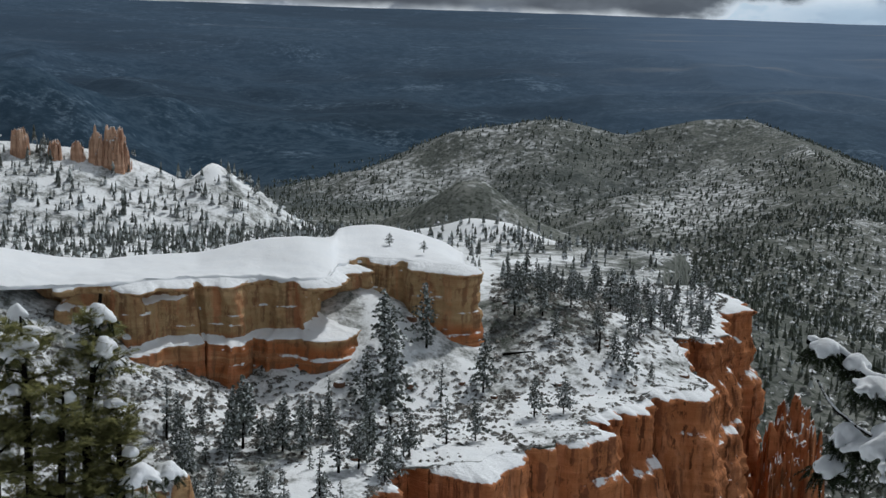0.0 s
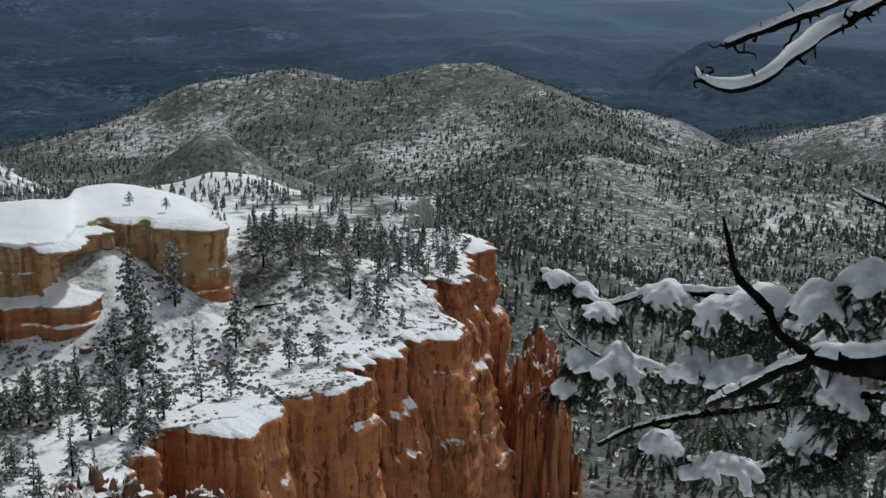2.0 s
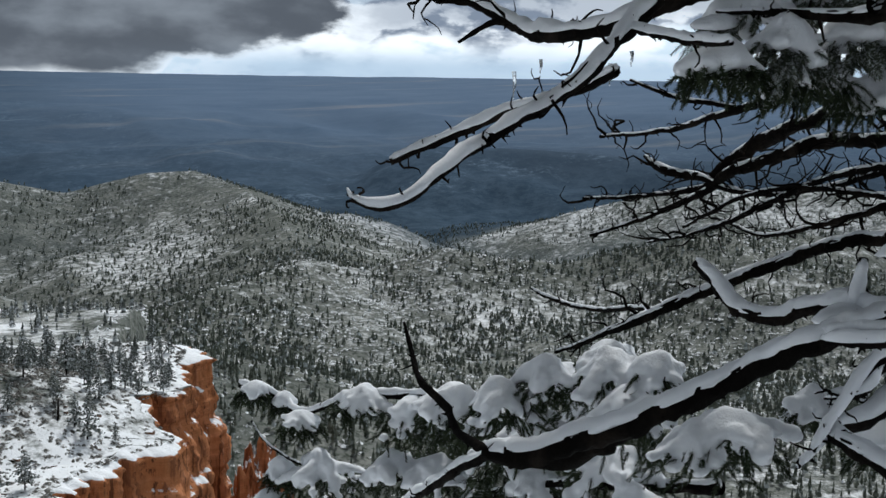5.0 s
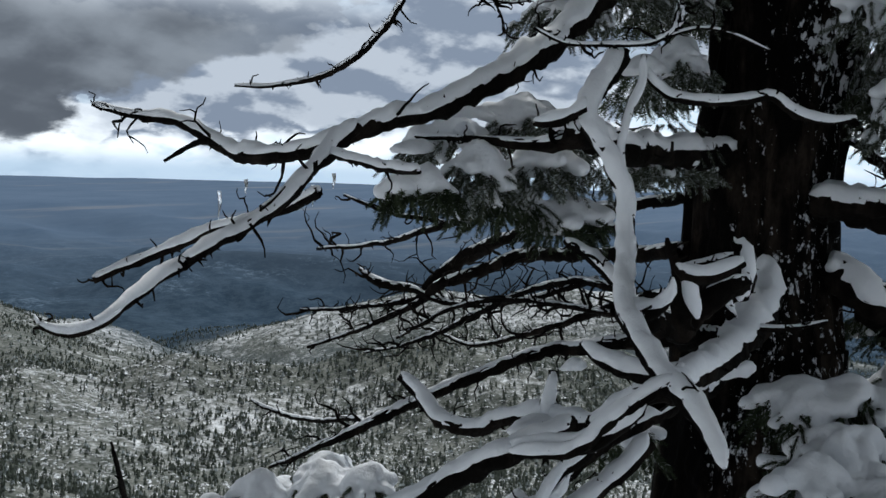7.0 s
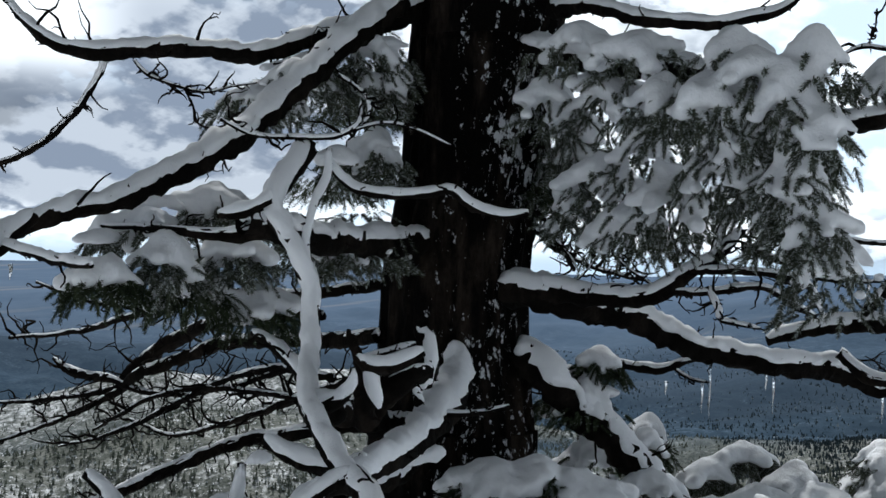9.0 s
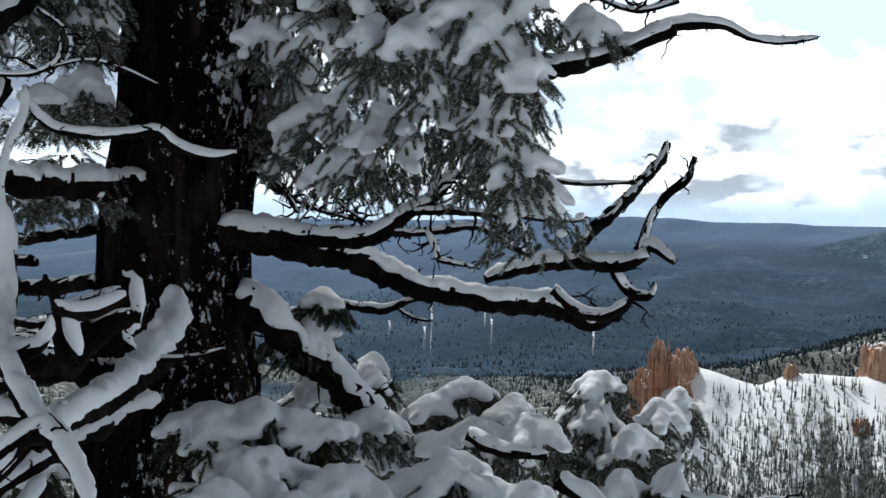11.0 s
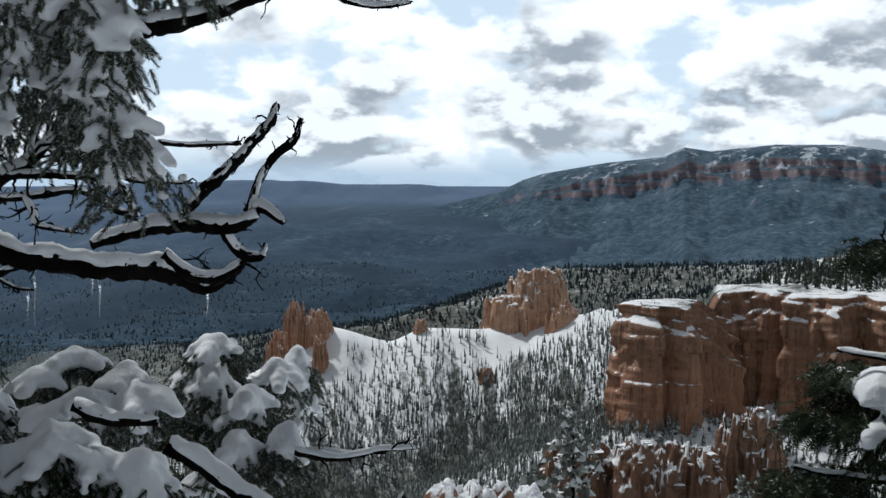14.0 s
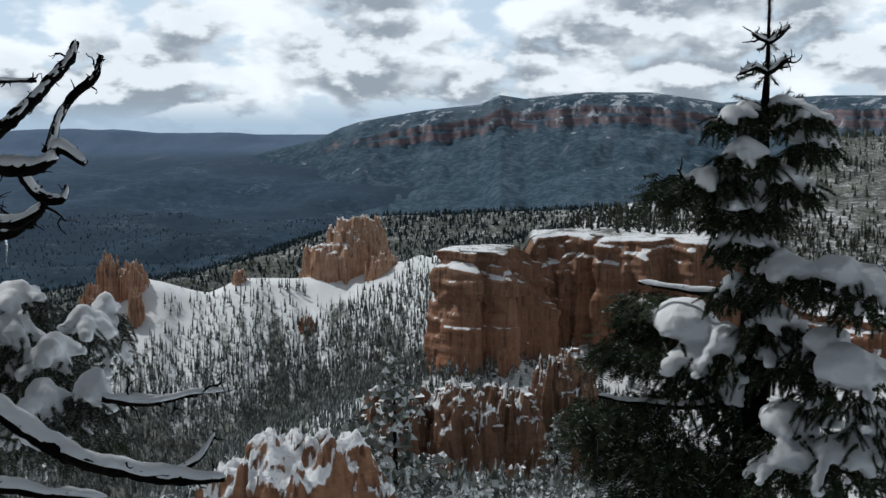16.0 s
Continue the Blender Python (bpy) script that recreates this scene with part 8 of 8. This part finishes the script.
limb(fir, [(2.316, 1.648, 1.389, 0.0300), (2.306, 1.578, 1.458, 0.0360), (2.317, 1.530, 1.498, 0.0360), (2.374, 1.522, 1.511, 0.0260)], 0.10, 8, 0.06)
limb(fir, [(2.185, 1.538, 1.554, 0.0200), (2.191, 1.530, 1.517, 0.0210), (2.205, 1.529, 1.478, 0.0180), (2.220, 1.527, 1.437, 0.0100)], 1.10, 0, 0.05)
limb(fir, [(2.328, 1.681, 1.535, 0.0090), (2.368, 1.627, 1.553, 0.0090), (2.402, 1.582, 1.570, 0.0060)], 0.90, 6, 0.08)
limb(fir, [(2.492, 1.631, 1.468, 0.0340), (2.477, 1.601, 1.531, 0.0280), (2.472, 1.607, 1.578, 0.0260), (2.459, 1.624, 1.594, 0.0180), (2.455, 1.628, 1.611, 0.0060)], 0.60, 10, 0.06)
limb(fir, [(2.638, 1.803, 1.456, 0.0070), (2.678, 1.817, 1.398, 0.0160), (2.749, 1.855, 1.332, 0.0240)], 1.20, 3, 0.05)
limb(fir, [(2.760, 1.841, 1.354, 0.0140), (2.785, 1.775, 1.359, 0.0110), (2.796, 1.695, 1.370, 0.0080), (2.811, 1.610, 1.394, 0.0040)], 0.50, 8, 0.08)
limb(fir, [(1.996, 1.655, 1.371, 0.0100), (1.995, 1.591, 1.346, 0.0190), (1.996, 1.491, 1.331, 0.0250), (2.002, 1.400, 1.332, 0.0270)], 1.30, 6, 0.08)
heap(fir, (2.200, 2.016, 1.114), (0.117, 0.070, 0.032))
heap(fir, (2.171, 2.342, 1.918), (0.092, 0.055, 0.028))
heap(fir, (2.847, 1.931, 1.232), (0.075, 0.045, 0.042))
heap(fir, (2.098, 1.783, 1.305), (0.045, 0.027, 0.021))
heap(fir, (2.888, 2.358, 2.091), (0.106, 0.064, 0.035))
heap(fir, (2.220, 2.011, 1.108), (0.058, 0.035, 0.023))
heap(fir, (2.048, 2.376, 1.814), (0.076, 0.045, 0.024))
icicle(fir, (4.127, 1.912, 1.364), 0.046)
icicle(fir, (4.194, 1.802, 1.364), 0.104)
icicle(fir, (4.125, 1.734, 1.443), 0.194)
icicle(fir, (4.216, 1.565, 1.414), 0.057)
icicle(fir, (4.227, 1.543, 1.410), 0.134)
icicle(fir, (4.628, 1.314, 1.344), 0.112)
icicle(fir, (3.751, 1.182, 1.732), 0.035)
icicle(fir, (3.814, 1.046, 1.733), 0.035)
icicle(fir, (3.495, 1.400, 2.152), 0.069)
icicle(fir, (3.486, 1.414, 2.160), 0.041)
icicle(fir, (1.602, 2.631, 1.681), 0.075)
icicle(fir, (1.662, 2.599, 1.713), 0.033)
icicle(fir, (1.763, 2.425, 1.704), 0.052)
icicle(fir, (1.807, 2.397, 1.735), 0.035)
icicle(fir, (3.024, 3.237, 1.615), 0.083)
young_fir = thing('young_fir_tree', 'young fir bowed under thick pillows of snow', 'tree', (4.456, -1.334, -1.764))
v, f = tube(smooth_path([(4.456, -1.334, -1.764, 0.1000), (4.456, -1.334, 0.436, 0.0689), (4.499, -1.343, 0.816, 0.0591), (4.530, -1.352, 1.296, 0.0433), (4.509, -1.356, 1.677, 0.0217), (4.482, -1.361, 1.919, 0.0089), (4.456, -1.358, 2.028, 0.0059), (4.416, -1.352, 2.142, 0.0039)], 0.02), 10, 0.1, 3.0)
part('trunk', mesh_np('trunk', v, f, M_LIMB), young_fir)
limb(young_fir, [(4.458, -1.359, 2.000, 0.0097), (4.432, -1.327, 2.012, 0.0087), (4.405, -1.298, 2.024, 0.0057)], 0.80, 6, 0.11)
limb(young_fir, [(4.457, -1.362, 2.000, 0.0097), (4.469, -1.397, 2.025, 0.0088), (4.461, -1.427, 2.055, 0.0058)], 0.80, 6, 0.11)
limb(young_fir, [(4.483, -1.362, 1.901, 0.0117), (4.440, -1.312, 1.917, 0.0106), (4.399, -1.260, 1.897, 0.0076)], 0.80, 6, 0.11)
limb(young_fir, [(4.483, -1.362, 1.901, 0.0117), (4.475, -1.400, 1.928, 0.0107), (4.469, -1.426, 1.946, 0.0068)], 0.80, 6, 0.11)
limb(young_fir, [(4.524, -1.356, 1.354, 0.0158), (4.497, -1.229, 1.394, 0.0136), (4.427, -1.068, 1.586, 0.0057)], 0.80, 6, 0.11)
limb(young_fir, [(4.514, -1.358, 1.163, 0.0178), (4.580, -1.187, 1.153, 0.0159), (4.708, -0.966, 1.176, 0.0081)], 0.80, 6, 0.11)
limb(young_fir, [(4.520, -1.349, 1.201, 0.0178), (4.430, -1.534, 1.269, 0.0156), (4.283, -1.709, 1.267, 0.0114)], 0.80, 6, 0.11)
limb(young_fir, [(4.500, -1.351, 0.933, 0.0198), (4.383, -1.514, 0.919, 0.0156), (4.254, -1.660, 0.982, 0.0095)], 0.80, 6, 0.11)
limb(young_fir, [(4.498, -1.352, 0.817, 0.0199), (4.525, -1.090, 0.768, 0.0159), (4.651, -0.826, 0.777, 0.0081)], 0.80, 6, 0.11)
limb(young_fir, [(4.455, -1.349, 0.632, 0.0199), (4.319, -1.507, 0.632, 0.0156), (4.163, -1.695, 0.624, 0.0095)], 0.80, 6, 0.11)
bough(young_fir, (4.496, -1.305, 1.790), (0.066, 0.060, 0.027), 3, 90, 1.00)
bough(young_fir, (4.477, -1.412, 1.811), (0.058, 0.053, 0.023), 3, 70, 1.00)
bough(young_fir, (4.454, -1.253, 1.771), (0.081, 0.073, 0.031), 3, 90, 1.00)
bough(young_fir, (4.465, -1.475, 1.770), (0.086, 0.077, 0.035), 3, 90, 1.00)
bough(young_fir, (4.399, -1.283, 1.656), (0.106, 0.096, 0.053), 4, 120, 1.00)
bough(young_fir, (4.413, -1.177, 1.568), (0.114, 0.103, 0.034), 3, 140, 1.00)
bough(young_fir, (4.422, -1.425, 1.563), (0.092, 0.083, 0.050), 4, 110, 1.00)
bough(young_fir, (4.458, -1.511, 1.696), (0.078, 0.070, 0.051), 3, 90, 1.00)
bough(young_fir, (4.401, -1.232, 1.475), (0.076, 0.068, 0.042), 3, 120, 1.00)
bough(young_fir, (4.486, -1.337, 1.490), (0.117, 0.105, 0.058), 3, 140, 1.00)
bough(young_fir, (4.468, -1.129, 1.528), (0.096, 0.087, 0.031), 2, 120, 1.00)
bough(young_fir, (4.483, -1.302, 1.357), (0.117, 0.105, 0.047), 3, 140, 1.00)
bough(young_fir, (4.354, -1.409, 1.276), (0.133, 0.120, 0.068), 4, 140, 1.00)
bough(young_fir, (4.224, -1.540, 1.282), (0.111, 0.100, 0.078), 4, 100, 1.00)
bough(young_fir, (4.195, -1.638, 1.241), (0.111, 0.100, 0.085), 4, 100, 1.00)
bough(young_fir, (4.522, -1.274, 1.200), (0.087, 0.078, 0.051), 3, 110, 1.00)
bough(young_fir, (4.678, -1.103, 1.049), (0.204, 0.183, 0.122), 5, 200, 1.00)
bough(young_fir, (4.550, -1.243, 1.001), (0.120, 0.108, 0.100), 4, 150, 1.00)
bough(young_fir, (4.793, -0.994, 1.073), (0.104, 0.094, 0.050), 3, 140, 1.00)
bough(young_fir, (4.551, -1.130, 0.921), (0.120, 0.108, 0.120), 4, 160, 1.00)
bough(young_fir, (4.517, -1.279, 0.851), (0.088, 0.079, 0.120), 4, 150, 1.00)
bough(young_fir, (4.168, -1.587, 0.979), (0.176, 0.159, 0.123), 5, 160, 1.00)
bough(young_fir, (4.298, -1.528, 1.046), (0.114, 0.103, 0.076), 4, 120, 1.00)
bough(young_fir, (4.319, -1.431, 0.781), (0.154, 0.139, 0.085), 4, 150, 1.00)
bough(young_fir, (4.194, -1.409, 0.682), (0.169, 0.152, 0.086), 5, 150, 1.00)
bough(young_fir, (4.117, -1.564, 0.723), (0.167, 0.150, 0.082), 5, 140, 1.00)
bough(young_fir, (4.125, -1.631, 0.829), (0.093, 0.084, 0.074), 4, 110, 1.00)
bough(young_fir, (4.413, -1.427, 0.988), (0.117, 0.105, 0.070), 4, 120, 1.00)
bough(young_fir, (4.437, -1.392, 1.097), (0.117, 0.105, 0.058), 3, 120, 1.00)
part('bough', mesh_np('needles', *spray_arrays((4.681, -0.946, 0.977), (0.143, 0.143, 0.143), 260, random.Random(1120), 0.8, 0.10, 11, 0.022), M_NEEDLE, False), young_fir, 'dark green drooping needles')
part('bough', mesh_np('needles', *spray_arrays((4.647, -0.906, 0.779), (0.163, 0.163, 0.163), 320, random.Random(1100), 0.8, 0.10, 11, 0.022), M_NEEDLE, False), young_fir, 'dark green drooping needles')
part('bough', mesh_np('needles', *spray_arrays((4.606, -0.983, 0.628), (0.183, 0.183, 0.183), 360, random.Random(1140), 0.8, 0.10, 11, 0.022), M_NEEDLE, False), young_fir, 'dark green drooping needles')
part('bough', mesh_np('needles', *spray_arrays((4.541, -1.152, 0.646), (0.181, 0.181, 0.181), 340, random.Random(1230), 0.8, 0.10, 11, 0.022), M_NEEDLE, False), young_fir, 'dark green drooping needles')
part('bough', mesh_np('needles', *spray_arrays((4.511, -1.054, 0.493), (0.181, 0.181, 0.181), 320, random.Random(1180), 0.8, 0.10, 11, 0.022), M_NEEDLE, False), young_fir, 'dark green drooping needles')
part('bough', mesh_np('needles', *spray_arrays((4.682, -0.828, 0.689), (0.103, 0.103, 0.103), 200, random.Random(1060), 0.8, 0.10, 11, 0.022), M_NEEDLE, False), young_fir, 'dark green drooping needles')
part('bough', mesh_np('needles', *spray_arrays((4.447, -1.199, 0.515), (0.159, 0.159, 0.159), 260, random.Random(1260), 0.8, 0.10, 11, 0.022), M_NEEDLE, False), young_fir, 'dark green drooping needles')
part('bough', mesh_np('needles', *spray_arrays((4.798, -1.014, 1.124), (0.104, 0.104, 0.104), 200, random.Random(1150), 0.8, 0.10, 11, 0.022), M_NEEDLE, False), young_fir, 'dark green drooping needles')
part('bough', mesh_np('needles', *spray_arrays((4.474, -1.092, 1.566), (0.115, 0.115, 0.115), 220, random.Random(1210), 0.8, 0.10, 11, 0.022), M_NEEDLE, False), young_fir, 'dark green drooping needles')
part('leader', mesh_np('leader', *shoot_arrays([((4.465, -1.361, 2.147), (4.482, -1.366, 1.864)), ((4.476, -1.361, 2.026), (4.466, -1.312, 2.025)), ((4.476, -1.362, 2.018), (4.486, -1.427, 2.059)), ((4.478, -1.361, 1.996), (4.473, -1.329, 1.974)), ((4.477, -1.360, 2.007), (4.485, -1.393, 1.978)), ((4.482, -1.363, 1.923), (4.467, -1.292, 1.934)), ((4.482, -1.363, 1.915), (4.463, -1.263, 1.882)), ((4.482, -1.361, 1.919), (4.492, -1.421, 1.956)), ((4.483, -1.361, 1.910), (4.496, -1.433, 1.923)), ((4.483, -1.362, 1.904), (4.491, -1.397, 1.864)), ((4.483, -1.362, 1.901), (4.476, -1.317, 1.852)), ((4.488, -1.354, 1.789), (4.455, -1.198, 1.778)), ((4.488, -1.354, 1.793), (4.467, -1.254, 1.827)), ((4.488, -1.354, 1.793), (4.511, -1.483, 1.827)), ((4.488, -1.354, 1.786), (4.521, -1.538, 1.778)), ((4.489, -1.351, 1.771), (4.529, -1.582, 1.714)), ((4.489, -1.351, 1.752), (4.453, -1.184, 1.706)), ((4.489, -1.350, 1.778), (4.505, -1.444, 1.845))], random.Random(5)), M_NEEDLE, False), young_fir, 'upright top shoots set with short needles')
limb(fir, [(3.439, 0.918, 1.013, 0.0326), (3.441, 0.735, 0.907, 0.0305), (3.426, 0.592, 0.844, 0.0285), (3.462, 0.451, 0.795, 0.0254), (3.493, 0.337, 0.779, 0.0206), (3.519, 0.238, 0.774, 0.0095)], 1.30, 9, 0.11)
limb(fir, [(3.484, 0.381, 0.793, 0.0111), (3.561, 0.324, 0.817, 0.0096), (3.636, 0.295, 0.869, 0.0041)], 0.70, 6, 0.08)
limb(fir, [(4.029, 0.759, 0.880, 0.0148), (4.069, 0.627, 0.855, 0.0130), (4.162, 0.507, 0.868, 0.0075), (4.244, 0.397, 0.867, 0.0038)], 1.00, 9, 0.11)
limb(fir, [(3.224, 0.794, 0.830, 0.0231), (3.272, 0.669, 0.803, 0.0169), (3.329, 0.499, 0.772, 0.0077)], 1.20, 4, 0.07)
pine = thing('pine_tree', 'snow-loaded young pine below the viewpoint', 'tree', (-1.980, 6.653, -3.741))
v, f = tube(smooth_path([(-1.980, 6.653, -3.741, 0.05), (-1.960, 6.653, -1.241, 0.0300), (-2.005, 6.812, -0.827, 0.0220), (-1.985, 6.931, -0.459, 0.0160), (-1.974, 7.038, -0.081, 0.0102)], 0.03), 10, 0.1, 5.0)
part('trunk', mesh_np('trunk', v, f, M_LIMB), pine)
bough(pine, (-1.979, 7.013, -0.177), (0.081, 0.073, 0.081), 3, 20, 0.90)
bough(pine, (-1.913, 6.880, -0.341), (0.075, 0.068, 0.091), 3, 20, 0.90)
bough(pine, (-1.888, 6.959, -0.463), (0.076, 0.069, 0.043), 3, 20, 0.90)
bough(pine, (-2.440, 6.973, -0.183), (0.067, 0.060, 0.094), 3, 20, 0.90)
bough(pine, (-2.392, 6.726, -0.348), (0.085, 0.077, 0.054), 3, 26, 0.90)
bough(pine, (-2.140, 6.598, -0.676), (0.055, 0.049, 0.032), 3, 20, 0.90)
bough(pine, (-1.540, 6.841, -1.061), (0.076, 0.069, 0.049), 3, 20, 0.90)
bough(pine, (-1.648, 6.620, -0.997), (0.099, 0.089, 0.053), 3, 33, 0.90)
young_pine(pine, (-1.980, 6.653, -1.641), (-1.971, 7.023, -0.145), 0.26, 3)
young_pine(pine, (-2.213, 6.490, -1.582), (-2.357, 6.788, -0.167), 0.30, 4)
v, f = tube(smooth_path([(-2.213, 6.490, -3.082, 0.035), (-2.285, 6.639, -0.874, 0.022), (-2.357, 6.788, -0.167, 0.006)], 0.03), 8, 0.15, 5.0)
part('stem', mesh_np('stem', v, f, M_LIMB), pine)
young_pine(pine, (-2.039, 6.371, -1.722), (-2.086, 6.658, -0.546), 0.26, 5)
v, f = tube(smooth_path([(-2.039, 6.371, -3.222, 0.035), (-2.063, 6.515, -1.134, 0.022), (-2.086, 6.658, -0.546, 0.006)], 0.03), 8, 0.15, 5.0)
part('stem', mesh_np('stem', v, f, M_LIMB), pine)
young_pine(pine, (-1.721, 6.572, -1.733), (-1.830, 6.787, -0.712), 0.20, 6)
v, f = tube(smooth_path([(-1.721, 6.572, -3.233, 0.035), (-1.775, 6.680, -1.222, 0.022), (-1.830, 6.787, -0.712, 0.006)], 0.03), 8, 0.15, 5.0)
part('stem', mesh_np('stem', v, f, M_LIMB), pine)
young_pine(pine, (-2.446, 6.612, -1.640), (-2.576, 6.884, -0.331), 0.30, 7)
v, f = tube(smooth_path([(-2.446, 6.612, -3.140, 0.035), (-2.511, 6.748, -0.986, 0.022), (-2.576, 6.884, -0.331, 0.006)], 0.03), 8, 0.15, 5.0)
part('stem', mesh_np('stem', v, f, M_LIMB), pine)
for tree in (fir, young_fir, pine):
    snow_blankets(tree)
